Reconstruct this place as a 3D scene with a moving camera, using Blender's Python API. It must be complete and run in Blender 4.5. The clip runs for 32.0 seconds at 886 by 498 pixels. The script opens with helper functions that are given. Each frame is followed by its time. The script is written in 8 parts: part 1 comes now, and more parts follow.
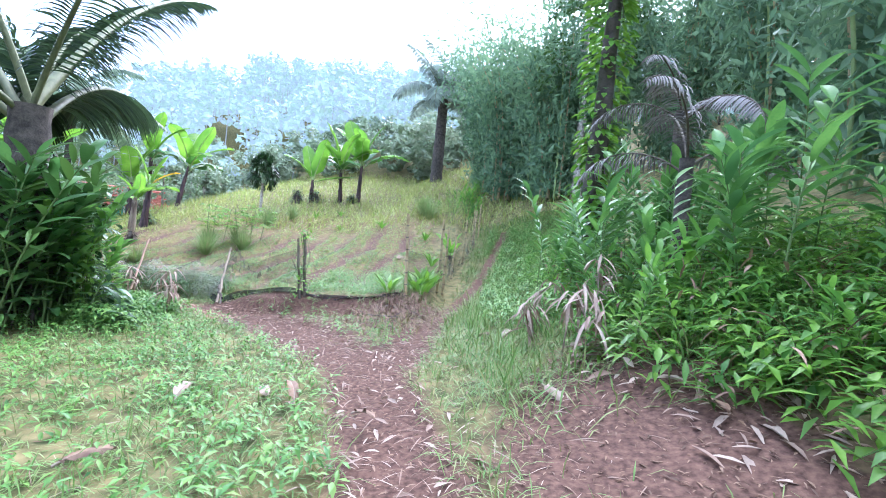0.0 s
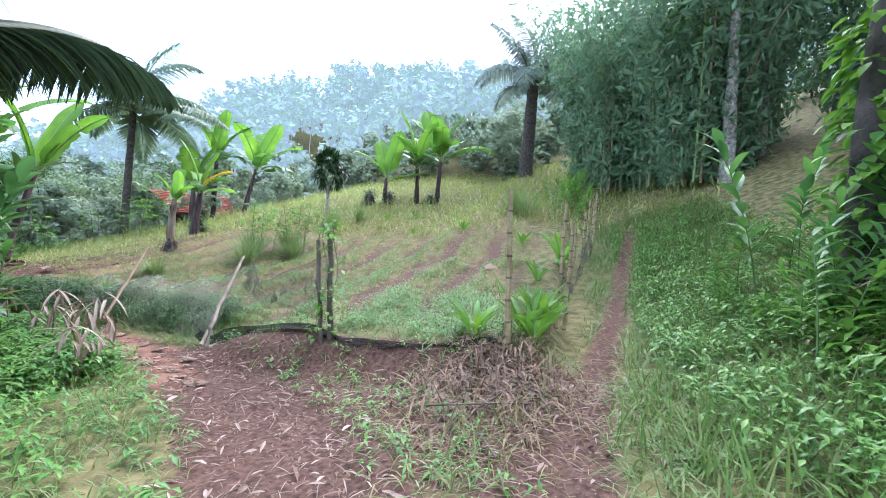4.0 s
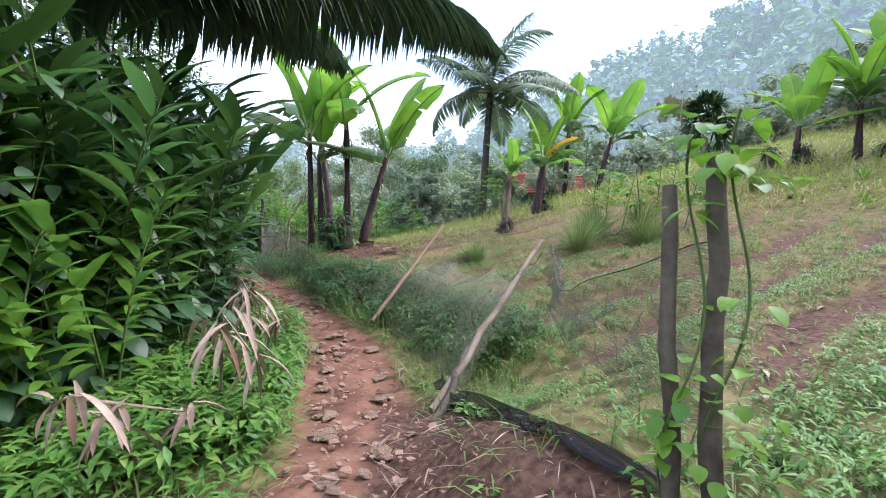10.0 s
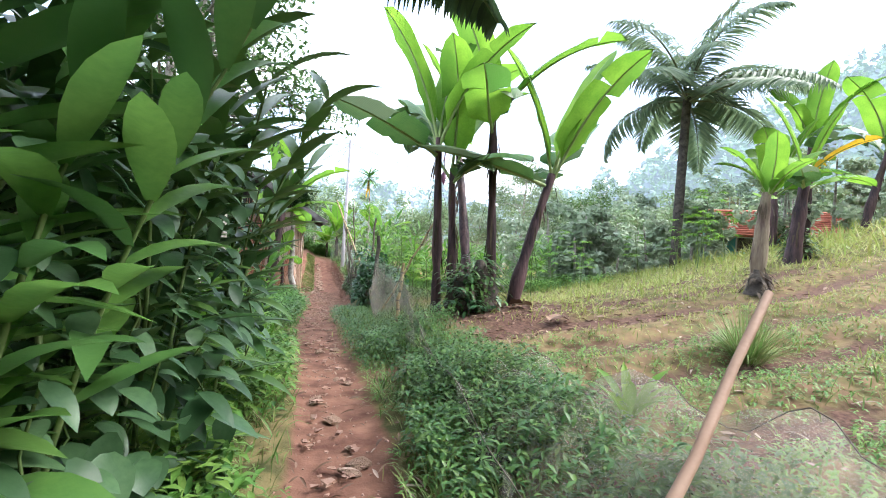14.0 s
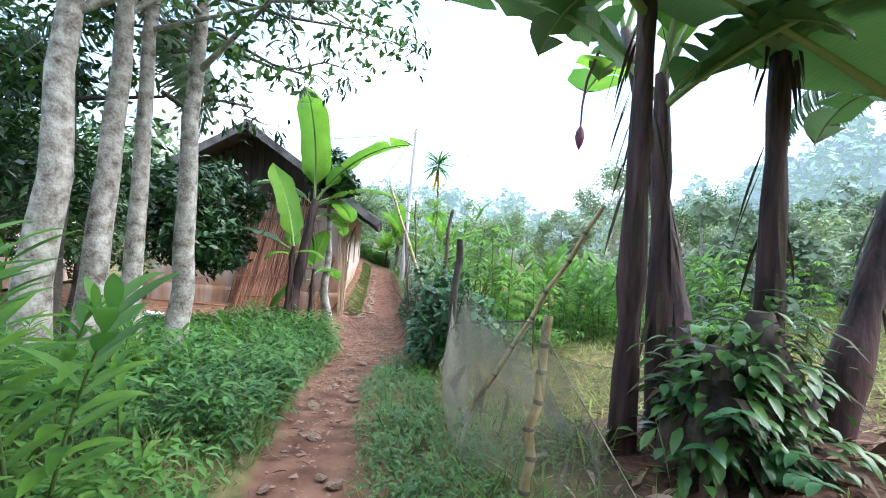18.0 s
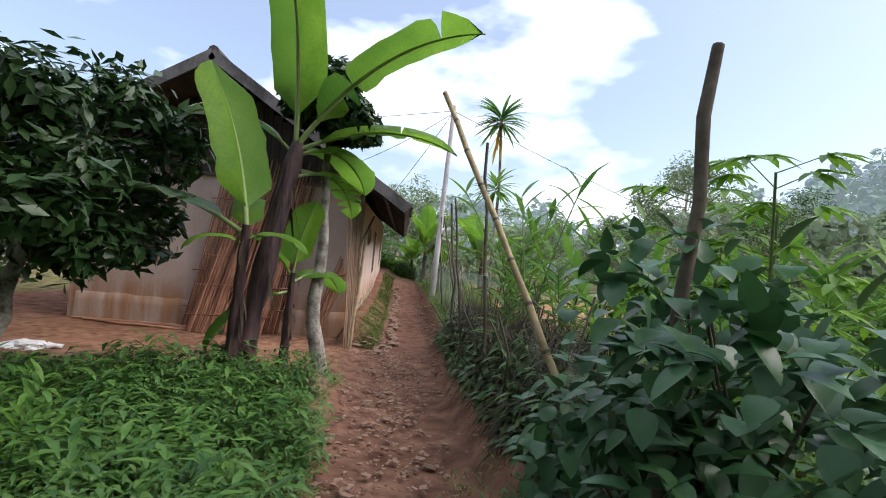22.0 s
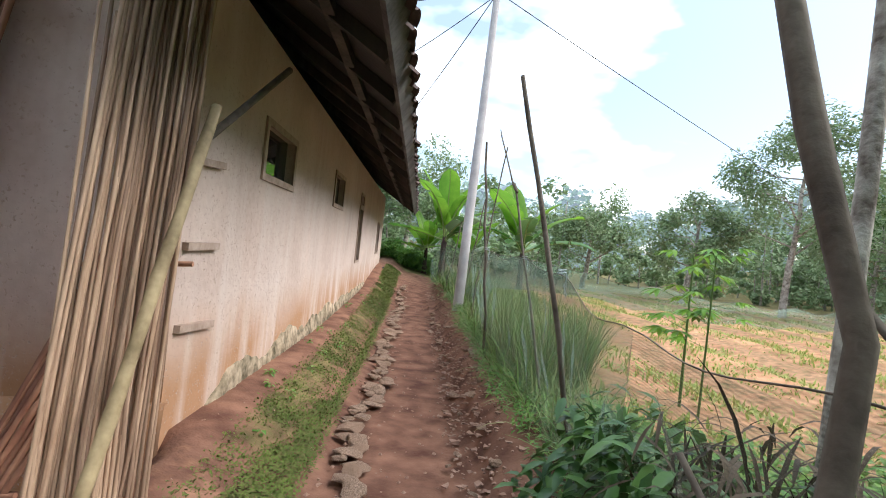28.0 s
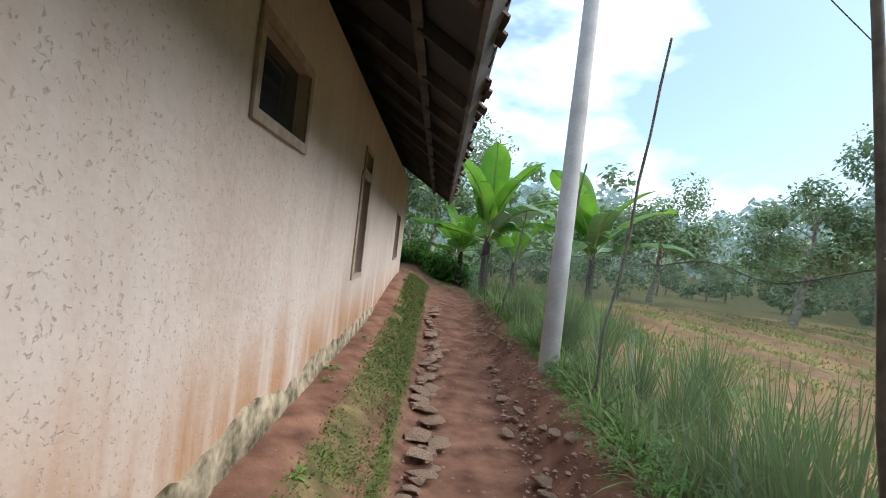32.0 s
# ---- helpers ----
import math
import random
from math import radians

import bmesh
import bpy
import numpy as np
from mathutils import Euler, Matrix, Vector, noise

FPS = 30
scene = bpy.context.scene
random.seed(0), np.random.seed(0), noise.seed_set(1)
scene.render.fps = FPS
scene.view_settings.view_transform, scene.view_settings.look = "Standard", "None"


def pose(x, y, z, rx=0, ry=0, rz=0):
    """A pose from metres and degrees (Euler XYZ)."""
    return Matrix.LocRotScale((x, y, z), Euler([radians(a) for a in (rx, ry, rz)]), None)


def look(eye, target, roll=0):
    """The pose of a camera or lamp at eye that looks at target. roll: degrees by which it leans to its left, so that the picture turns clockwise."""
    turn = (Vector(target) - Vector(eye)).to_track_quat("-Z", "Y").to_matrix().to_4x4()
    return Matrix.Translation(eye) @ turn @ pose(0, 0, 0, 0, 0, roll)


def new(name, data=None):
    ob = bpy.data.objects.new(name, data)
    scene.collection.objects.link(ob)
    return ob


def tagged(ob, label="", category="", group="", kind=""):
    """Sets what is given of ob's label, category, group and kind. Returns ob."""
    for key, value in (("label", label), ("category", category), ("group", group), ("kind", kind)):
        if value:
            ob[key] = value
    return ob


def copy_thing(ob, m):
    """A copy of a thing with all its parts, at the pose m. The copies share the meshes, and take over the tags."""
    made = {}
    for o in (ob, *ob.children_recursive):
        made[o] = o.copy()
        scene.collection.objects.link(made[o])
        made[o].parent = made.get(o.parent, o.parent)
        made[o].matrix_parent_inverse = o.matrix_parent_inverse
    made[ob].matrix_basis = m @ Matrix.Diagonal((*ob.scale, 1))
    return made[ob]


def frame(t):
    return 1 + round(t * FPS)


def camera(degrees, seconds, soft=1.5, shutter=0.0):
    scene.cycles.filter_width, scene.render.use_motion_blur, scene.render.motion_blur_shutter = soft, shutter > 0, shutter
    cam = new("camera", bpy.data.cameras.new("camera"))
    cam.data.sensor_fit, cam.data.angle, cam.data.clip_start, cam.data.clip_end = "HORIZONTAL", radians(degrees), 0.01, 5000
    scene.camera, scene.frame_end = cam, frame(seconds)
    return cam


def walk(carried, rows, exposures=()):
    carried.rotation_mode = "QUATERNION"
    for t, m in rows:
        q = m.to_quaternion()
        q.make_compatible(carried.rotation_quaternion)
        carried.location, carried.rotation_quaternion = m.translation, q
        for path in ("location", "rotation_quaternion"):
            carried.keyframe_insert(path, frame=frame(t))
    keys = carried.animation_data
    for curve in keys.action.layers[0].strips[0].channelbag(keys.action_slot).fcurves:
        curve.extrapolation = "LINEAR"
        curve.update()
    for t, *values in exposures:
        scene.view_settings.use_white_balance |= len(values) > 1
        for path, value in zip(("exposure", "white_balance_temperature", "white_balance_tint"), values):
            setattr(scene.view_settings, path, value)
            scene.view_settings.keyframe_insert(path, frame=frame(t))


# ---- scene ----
cam = camera(85.7, 32.0, soft=1.0)
PATH = [
    (0, (-8.571, -29.585, 2.892), (-6.58, -29.406, 2.846), 5.8),
    (0.5, (-8.044, -29.55, 2.917), (-6.053, -29.356, 2.884), 6.2),
    (1, (-7.522, -29.477, 2.872), (-5.533, -29.265, 2.85), 6.3),
    (1.5, (-6.996, -29.381, 2.878), (-5.01, -29.14, 2.85), 6.1),
    (2, (-6.447, -29.292, 2.881), (-4.478, -28.947, 2.847), 4.9),
    (2.5, (-5.913, -29.151, 2.852), (-3.959, -28.725, 2.812), 4.7),
    (4.5, (-3.532, -28.498, 2.72), (-1.615, -27.933, 2.64), 4.6),
    (5, (-3.112, -28.359, 2.743), (-1.216, -27.735, 2.622), 4.5),
    (5.5, (-2.687, -28.143, 2.711), (-0.817, -27.446, 2.586), 4.4),
    (6, (-2.211, -27.954, 2.671), (-0.401, -27.112, 2.561), 3.6),
    (6.5, (-1.827, -27.76, 2.637), (-0.05, -26.848, 2.538), 3.7),
    (7, (-1.529, -27.685, 2.644), (0.242, -26.758, 2.558), 4.0),
    (7.5, (-1.344, -27.686, 2.64), (0.361, -26.648, 2.523), 3.5),
    (8, (-1.25, -27.629, 2.626), (0.368, -26.464, 2.463), 2.4),
    (8.5, (-1.091, -27.452, 2.608), (0.414, -26.149, 2.412), 1.6),
    (9, (-0.867, -27.259, 2.586), (0.51, -25.823, 2.376), 1.3),
    (9.5, (-0.591, -27.001, 2.56), (0.548, -25.372, 2.337), 2.1),
    (10, (-0.389, -26.616, 2.504), (0.691, -24.948, 2.283), 2.5),
    (10.5, (-0.084, -26.206, 2.473), (0.938, -24.5, 2.261), 2.6),
    (11, (0.187, -25.773, 2.464), (1.129, -24.019, 2.272), 2.9),
    (11.5, (0.435, -25.143, 2.435), (1.368, -23.383, 2.261), 3.2),
    (12, (0.702, -24.612, 2.351), (1.549, -22.806, 2.211), 3.0),
    (12.5, (0.877, -24.035, 2.29), (1.663, -22.201, 2.169), 3.1),
    (13, (1.053, -23.487, 2.284), (1.79, -21.631, 2.18), 3.1),
    (13.5, (1.235, -22.934, 2.301), (1.812, -21.021, 2.222), 2.7),
    (14, (1.372, -22.389, 2.263), (1.891, -20.459, 2.208), 2.8),
    (14.5, (1.554, -21.831, 2.225), (2.039, -19.891, 2.177), 3.0),
    (16.5, (1.879, -19.235, 2.233), (2.21, -17.263, 2.188), 3.4),
    (17, (1.923, -18.577, 2.199), (2.232, -16.601, 2.162), 3.8),
    (17.5, (1.869, -17.939, 2.161), (2.144, -15.959, 2.127), 4.2),
    (18, (1.834, -17.311, 2.147), (2.094, -15.328, 2.122), 4.5),
    (18.5, (1.812, -16.659, 2.104), (2.054, -14.674, 2.091), 4.8),
    (19, (1.758, -16.048, 2.072), (1.987, -14.061, 2.068), 5.1),
    (19.5, (1.777, -15.402, 2.035), (1.992, -13.414, 2.044), 5.4),
    (20, (1.751, -14.797, 2.0), (1.947, -12.807, 2.024), 6.1),
    (20.5, (1.722, -14.187, 1.93), (1.908, -12.196, 1.963), 6.3),
    (21, (1.667, -13.585, 1.838), (1.835, -11.593, 1.879), 6.5),
    (21.5, (1.668, -13.028, 1.778), (1.847, -11.037, 1.802), 6.0),
    (22, (1.696, -12.423, 1.73), (1.863, -10.43, 1.759), 5.5),
    (22.5, (1.701, -11.791, 1.715), (1.859, -9.798, 1.757), 6.1),
    (23, (1.778, -11.136, 1.729), (1.925, -9.142, 1.776), 6.2),
    (23.5, (1.781, -10.527, 1.651), (1.921, -8.532, 1.698), 6.2),
    (24, (1.844, -9.97, 1.614), (2.006, -7.977, 1.621), 6.1),
    (24.5, (1.876, -9.376, 1.544), (2.033, -7.382, 1.541), 5.9),
    (25, (1.88, -8.792, 1.503), (2.047, -6.799, 1.482), 5.4),
    (25.5, (1.935, -8.177, 1.457), (2.094, -6.183, 1.439), 5.5),
    (26, (1.94, -7.507, 1.399), (2.086, -5.512, 1.393), 5.9),
    (26.5, (1.981, -6.824, 1.381), (2.117, -4.828, 1.381), 5.7),
    (28.5, (1.966, -4.343, 1.391), (2.061, -2.345, 1.382), 6.2),
    (29, (2.024, -3.703, 1.349), (2.117, -1.706, 1.331), 6.0),
    (29.5, (2.048, -3.073, 1.313), (2.125, -1.074, 1.307), 6.3),
    (30, (2.076, -2.473, 1.302), (2.138, -0.474, 1.309), 6.7),
    (30.5, (2.049, -1.844, 1.292), (2.098, 0.155, 1.292), 6.3),
    (31, (1.92, -1.278, 1.284), (1.954, 0.721, 1.27), 6.2),
    (31.5, (1.792, -0.617, 1.289), (1.819, 1.382, 1.28), 6.0),
    (32, (1.583, -0.013, 1.313), (1.597, 1.987, 1.315), 6.5),
]
EXPOSURES = [(0, 2.15, 5200, 18), (2, 1.9, 5200, 18), (5, 1.75, 5500, 15), (8, 1.5, 5600, 17), (10, 1.4, 5800, 18), (14, 1.9, 6000, 14), (17, 2.05, 5500, 5), (20, 0.85, 6100, 14), (23, 0.68, 6300, 15), (24.5, 0.85, 6300, 15), (26, 1.35, 6300, 14), (29, 0.95, 6000, 6), (32, 0.8, 5800, 2)]
walk(cam, [(t, look(eye, target, roll)) for t, eye, target, roll in PATH], EXPOSURES)

# ---- sky, sun ----
world = bpy.data.worlds.new("sky")
scene.world = world
world.use_nodes = True
wn, wl = world.node_tree.nodes, world.node_tree.links
sky = wn.new("ShaderNodeTexSky")
sky.sky_type, sky.sun_disc = "NISHITA", False
sky.sun_elevation, sky.sun_rotation = radians(46), radians(100)
sky.dust_density = 2.0
# white broken cloud over the blue
coord, stretch, puffs = wn.new("ShaderNodeTexCoord"), wn.new("ShaderNodeMapping"), wn.new("ShaderNodeTexNoise")
stretch.inputs["Scale"].default_value = (1.0, 1.0, 2.2)
puffs.inputs["Scale"].default_value, puffs.inputs["Detail"].default_value = 2.2, 5
cover, mix = wn.new("ShaderNodeValToRGB"), wn.new("ShaderNodeMixRGB")
cover.color_ramp.elements[0].position, cover.color_ramp.elements[1].position = 0.48, 0.64
cover.color_ramp.elements[0].color = (0.10, 0.10, 0.10, 1)
# cloud three times as bright overhead as at the skyline
height, rise, glare = wn.new("ShaderNodeSeparateXYZ"), wn.new("ShaderNodeMath"), wn.new("ShaderNodeMixRGB")
rise.operation, rise.use_clamp = "MULTIPLY", True
rise.inputs[1].default_value = 1.0
glare.inputs[1].default_value, glare.inputs[2].default_value = (6.6, 6.7, 6.9, 1), (15.0, 16.2, 16.6, 1)
wl.new(coord.outputs["Generated"], height.inputs[0])
wl.new(height.outputs["Z"], rise.inputs[0])
wl.new(rise.outputs[0], glare.inputs[0])
wl.new(glare.outputs[0], mix.inputs[2])
wl.new(coord.outputs["Generated"], stretch.inputs[0])
wl.new(stretch.outputs[0], puffs.inputs["Vector"])
wl.new(puffs.outputs["Fac"], cover.inputs[0])
wl.new(cover.outputs[0], mix.inputs[0])
wl.new(sky.outputs[0], mix.inputs[1])
wl.new(mix.outputs[0], wn["Background"].inputs[0])
wn["Background"].inputs[1].default_value = 0.14
sun = new("sun", bpy.data.lights.new("sun", "SUN"))
sun.data.energy, sun.data.angle, sun.data.color = 2.3, radians(50), (1.0, 0.95, 0.88)
sun.matrix_world = look((math.sin(radians(100)) * 30, math.cos(radians(100)) * 30, 31.1), (0, 0, 0))


# ---- materials ----
def material(name, c1, c2, rough=0.8, scale=6.0, bump=0.3, detail_scale=60.0, glow=0.0, through_light=0.0, island=False, c3=None, per_object=False, spec=0.3, stretch=1.0):
    """Two noises blend c1 and c2; islands (leaves) or objects shift towards c3."""
    m = bpy.data.materials.new(name)
    m.use_nodes = True
    n, k = m.node_tree.nodes, m.node_tree.links
    b, out = n["Principled BSDF"], n["Material Output"]
    tc = n.new("ShaderNodeTexCoord")
    big, fine = n.new("ShaderNodeTexNoise"), n.new("ShaderNodeTexNoise")
    for tex, s in ((big, scale), (fine, detail_scale)):
        tex.inputs["Scale"].default_value, tex.inputs["Detail"].default_value = s, 4
        if stretch != 1.0:
            mp = n.new("ShaderNodeMapping")
            mp.inputs["Scale"].default_value = (1, 1, stretch)
            k.new(tc.outputs["Object"], mp.inputs[0])
            k.new(mp.outputs[0], tex.inputs["Vector"])
        else:
            k.new(tc.outputs["Object"], tex.inputs["Vector"])
    add = n.new("ShaderNodeMath")
    add.operation = "MULTIPLY_ADD"
    k.new(fine.outputs["Fac"], add.inputs[0])
    add.inputs[1].default_value = 0.45
    k.new(big.outputs["Fac"], add.inputs[2])
    ramp = n.new("ShaderNodeValToRGB")
    ramp.color_ramp.elements[0].position, ramp.color_ramp.elements[1].position = 0.5, 0.95
    ramp.color_ramp.elements[0].color, ramp.color_ramp.elements[1].color = (*c1, 1), (*c2, 1)
    k.new(add.outputs[0], ramp.inputs[0])
    colour = ramp.outputs[0]
    if c3:
        mx = n.new("ShaderNodeMixRGB")
        mx.inputs[2].default_value = (*c3, 1)
        src = n.new("ShaderNodeObjectInfo").outputs["Random"] if per_object else n.new("ShaderNodeNewGeometry").outputs["Random Per Island"]
        sq = n.new("ShaderNodeMath")
        sq.operation = "POWER"
        k.new(src, sq.inputs[0])
        sq.inputs[1].default_value = 1.6
        k.new(sq.outputs[0], mx.inputs[0])
        k.new(colour, mx.inputs[1])
        colour = mx.outputs[0]
    k.new(colour, b.inputs["Base Color"])
    b.inputs["Roughness"].default_value, b.inputs["Specular IOR Level"].default_value = rough, spec
    if bump:
        bp = n.new("ShaderNodeBump")
        bp.inputs["Strength"].default_value, bp.inputs["Distance"].default_value = bump, 0.02
        k.new(add.outputs[0], bp.inputs["Height"])
        k.new(bp.outputs[0], b.inputs["Normal"])
    if through_light:
        tr, ms = n.new("ShaderNodeBsdfTranslucent"), n.new("ShaderNodeMixShader")
        ms.inputs[0].default_value = through_light
        k.new(colour, tr.inputs["Color"])
        k.new(b.outputs[0], ms.inputs[1])
        k.new(tr.outputs[0], ms.inputs[2])
        k.new(ms.outputs[0], out.inputs["Surface"])
    # emission, the haze glow of the far woods
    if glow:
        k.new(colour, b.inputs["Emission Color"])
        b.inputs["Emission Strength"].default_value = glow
    return m


def leafy(name, c1, c2, c3, rough=0.45, tl=0.35, scale=3.0, spec=0.35):
    return material(name, c1, c2, rough, scale, 0.15, 40, through_light=tl, island=True, c3=c3, spec=spec)


M_BANANA = leafy("banana_leaf", (0.12, 0.27, 0.025), (0.23, 0.41, 0.045), (0.08, 0.20, 0.035), 0.5, 0.55, spec=0.25)
M_BANANA_DARK = leafy("banana_leaf_old", (0.05, 0.14, 0.035), (0.10, 0.20, 0.05), (0.16, 0.22, 0.12), 0.45, 0.3)
M_BANANA_YELLOW = leafy("banana_leaf_yellow", (0.65, 0.36, 0.02), (0.75, 0.45, 0.03), (0.55, 0.40, 0.03))
for bl in (M_BANANA, M_BANANA_DARK, M_BANANA_YELLOW):
    # side veins running out from the midrib
    vn, vk = bl.node_tree.nodes, bl.node_tree.links
    vb, vt, vw, vp = vn["Principled BSDF"], vn.new("ShaderNodeTexCoord"), vn.new("ShaderNodeTexWave"), vn.new("ShaderNodeBump")
    vw.wave_type, vw.bands_direction = "BANDS", "X"
    vw.inputs["Scale"].default_value, vw.inputs["Distortion"].default_value, vw.inputs["Detail Scale"].default_value = 11, 1.2, 0.6
    vk.new(vt.outputs["Object"], vw.inputs["Vector"])
    vk.new(vw.outputs["Fac"], vp.inputs["Height"])
    vp.inputs["Strength"].default_value, vp.inputs["Distance"].default_value = 0.35, 0.006
    vk.new(vb.inputs["Normal"].links[0].from_socket, vp.inputs["Normal"])
    vk.new(vp.outputs[0], vb.inputs["Normal"])
M_RIB = material("midrib", (0.22, 0.30, 0.10), (0.30, 0.36, 0.15), 0.5, 8, 0.1)
M_PSEUDO = material("banana_stem", (0.011, 0.007, 0.010), (0.115, 0.062, 0.064), 0.6, 9, 0.8, 45, stretch=0.12)
M_PSEUDO_PALE = material("banana_stem_pale", (0.10, 0.06, 0.05), (0.34, 0.28, 0.19), 0.7, 9, 0.8, 45, stretch=0.12)
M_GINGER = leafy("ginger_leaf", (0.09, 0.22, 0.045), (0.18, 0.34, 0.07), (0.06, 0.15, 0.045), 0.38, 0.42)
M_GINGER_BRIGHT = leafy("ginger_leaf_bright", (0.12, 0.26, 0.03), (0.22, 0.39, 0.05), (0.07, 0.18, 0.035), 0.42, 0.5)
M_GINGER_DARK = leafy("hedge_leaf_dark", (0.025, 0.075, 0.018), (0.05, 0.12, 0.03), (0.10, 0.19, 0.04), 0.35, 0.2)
M_GREENSTEM = material("green_stem", (0.07, 0.12, 0.03), (0.13, 0.18, 0.06), 0.6, 8, 0.1)
M_PALM = leafy("palm_leaflet", (0.04, 0.075, 0.03), (0.075, 0.12, 0.05), (0.025, 0.045, 0.03), 0.45, 0.25)
M_PALM_GREEN = leafy("coconut_leaflet", (0.13, 0.19, 0.10), (0.20, 0.27, 0.14), (0.10, 0.15, 0.09), 0.45, 0.45)
M_PALM_PALE = leafy("palm_leaflet_pale", (0.18, 0.23, 0.18), (0.28, 0.33, 0.26), (0.14, 0.18, 0.15), 0.5, 0.4)
M_PALM_DRY = leafy("palm_leaflet_dry", (0.20, 0.18, 0.17), (0.30, 0.27, 0.25), (0.14, 0.12, 0.11), 0.7, 0.1)
M_RACHIS = material("palm_rachis", (0.09, 0.10, 0.05), (0.16, 0.17, 0.08), 0.6, 8, 0.1)
M_PALMTRUNK = material("palm_trunk", (0.028, 0.023, 0.02), (0.11, 0.09, 0.075), 0.9, 7, 0.9, 35)
M_BARK_PALE = material("pale_bark", (0.10, 0.075, 0.06), (0.50, 0.46, 0.41), 0.85, 8, 0.9, 38)
M_BARK_DARK = material("dark_bark", (0.04, 0.033, 0.028), (0.11, 0.09, 0.075), 0.9, 5, 0.7, 25)
M_TREELEAF = leafy("tree_leaf", (0.03, 0.075, 0.02), (0.06, 0.13, 0.03), (0.10, 0.18, 0.04), 0.4, 0.25)
M_TREELEAF_DARK = leafy("tree_leaf_dark", (0.015, 0.04, 0.015), (0.03, 0.075, 0.02), (0.05, 0.10, 0.03), 0.35, 0.15)
M_BAMBOOLEAF = leafy("bamboo_leaf", (0.15, 0.25, 0.13), (0.25, 0.37, 0.19), (0.10, 0.18, 0.10), 0.5, 0.5)
M_CASSAVA = leafy("cassava_leaf", (0.12, 0.26, 0.02), (0.22, 0.38, 0.04), (0.08, 0.2, 0.03), 0.45, 0.4)
M_GRASS = leafy("grass_blade", (0.07, 0.155, 0.03), (0.155, 0.27, 0.06), (0.22, 0.24, 0.08), 0.5, 0.3, scale=1.4)
M_BED_GRASS = leafy("bed_grass_blade", (0.20, 0.29, 0.055), (0.32, 0.39, 0.09), (0.36, 0.33, 0.12), 0.5, 0.35)
M_WEED = leafy("weed_leaf", (0.05, 0.15, 0.028), (0.115, 0.26, 0.042), (0.19, 0.31, 0.06), 0.45, 0.3)
# darker copy of the weed leaf, with the trees' shade put into its colour
M_WEED_SHADED = leafy("weed_leaf_shaded", (0.025, 0.085, 0.018), (0.06, 0.155, 0.03), (0.11, 0.20, 0.04), 0.4, 0.25)
# scrub greens lightened, so the colour itself holds the haze
M_SCRUB_HAZE = leafy("scrub_leaf_hazed", (0.19, 0.27, 0.15), (0.29, 0.36, 0.22), (0.34, 0.38, 0.28), 0.7, 0.35)
M_GRASS_DRY = leafy("grass_dry", (0.22, 0.20, 0.07), (0.34, 0.28, 0.12), (0.16, 0.17, 0.05), 0.7, 0.2)
M_LEMON = leafy("lemongrass_blade", (0.12, 0.23, 0.05), (0.21, 0.34, 0.09), (0.26, 0.25, 0.11), 0.5, 0.25)
M_LITTER = leafy("dry_leaf", (0.16, 0.09, 0.05), (0.32, 0.21, 0.14), (0.08, 0.045, 0.03), 0.75, 0.1)
# dry-leaf browns darkened to hold the shadow inside the brush heap
M_BRUSH = leafy("dead_brush", (0.05, 0.034, 0.021), (0.12, 0.085, 0.055), (0.025, 0.018, 0.012), 0.8, 0.1)
M_LITTER_PALE = leafy("bamboo_sheath", (0.28, 0.20, 0.15), (0.48, 0.38, 0.30), (0.18, 0.10, 0.065), 0.7, 0.1)
# aerial haze put into the pale blue-green colours and a glow of their own
M_FAR_HAZE = material("far_leaf_hazed", (0.13, 0.19, 0.16), (0.22, 0.29, 0.24), 0.9, 1.2, 0, 6, glow=0.55, c3=(0.17, 0.2, 0.24))
M_FARTRUNK_HAZE = material("far_trunk_hazed", (0.15, 0.16, 0.17), (0.22, 0.23, 0.24), 0.9, 2, 0, glow=0.35)
M_MID = leafy("mid_leaf", (0.12, 0.20, 0.085), (0.20, 0.29, 0.13), (0.25, 0.30, 0.17), 0.6, 0.3)
M_BAMBOO = material("weathered_bamboo", (0.20, 0.145, 0.075), (0.44, 0.34, 0.19), 0.6, 6, 0.25, 30)
M_BAMBOO_SLAT = material("split_bamboo", (0.28, 0.115, 0.07), (0.60, 0.33, 0.20), 0.7, 4, 0.3, 25, c3=(0.17, 0.075, 0.05), per_object=True)
M_ROD = material("pale_rod", (0.31, 0.19, 0.12), (0.58, 0.41, 0.28), 0.7, 5, 0.3, 30, c3=(0.24, 0.15, 0.10), per_object=True)
M_STICK = material("old_stick", (0.06, 0.045, 0.035), (0.17, 0.14, 0.11), 0.85, 6, 0.5, 30)
M_ROCK = material("stone", (0.13, 0.08, 0.055), (0.40, 0.28, 0.20), 0.9, 9, 0.8, 40, c3=(0.27, 0.175, 0.12), per_object=True)
M_PEBBLE = material("pebble", (0.20, 0.11, 0.08), (0.36, 0.24, 0.18), 0.9, 8, 0.5, 40, c3=(0.28, 0.17, 0.12))
M_PLANK = material("gable_plank", (0.04, 0.034, 0.032), (0.13, 0.105, 0.09), 0.85, 4, 0.5, 30, c3=(0.05, 0.045, 0.045), per_object=True, stretch=0.1)
M_BARGE = material("barge_board", (0.05, 0.045, 0.045), (0.17, 0.155, 0.15), 0.8, 3, 0.4, 25)
M_TILE = material("old_clay_tile", (0.04, 0.03, 0.03), (0.12, 0.085, 0.075), 0.85, 4, 0.4, 25, c3=(0.08, 0.06, 0.055), per_object=True)
M_TILE_RED = material("red_clay_tile", (0.28, 0.08, 0.05), (0.42, 0.15, 0.10), 0.85, 3, 0.3, 20)
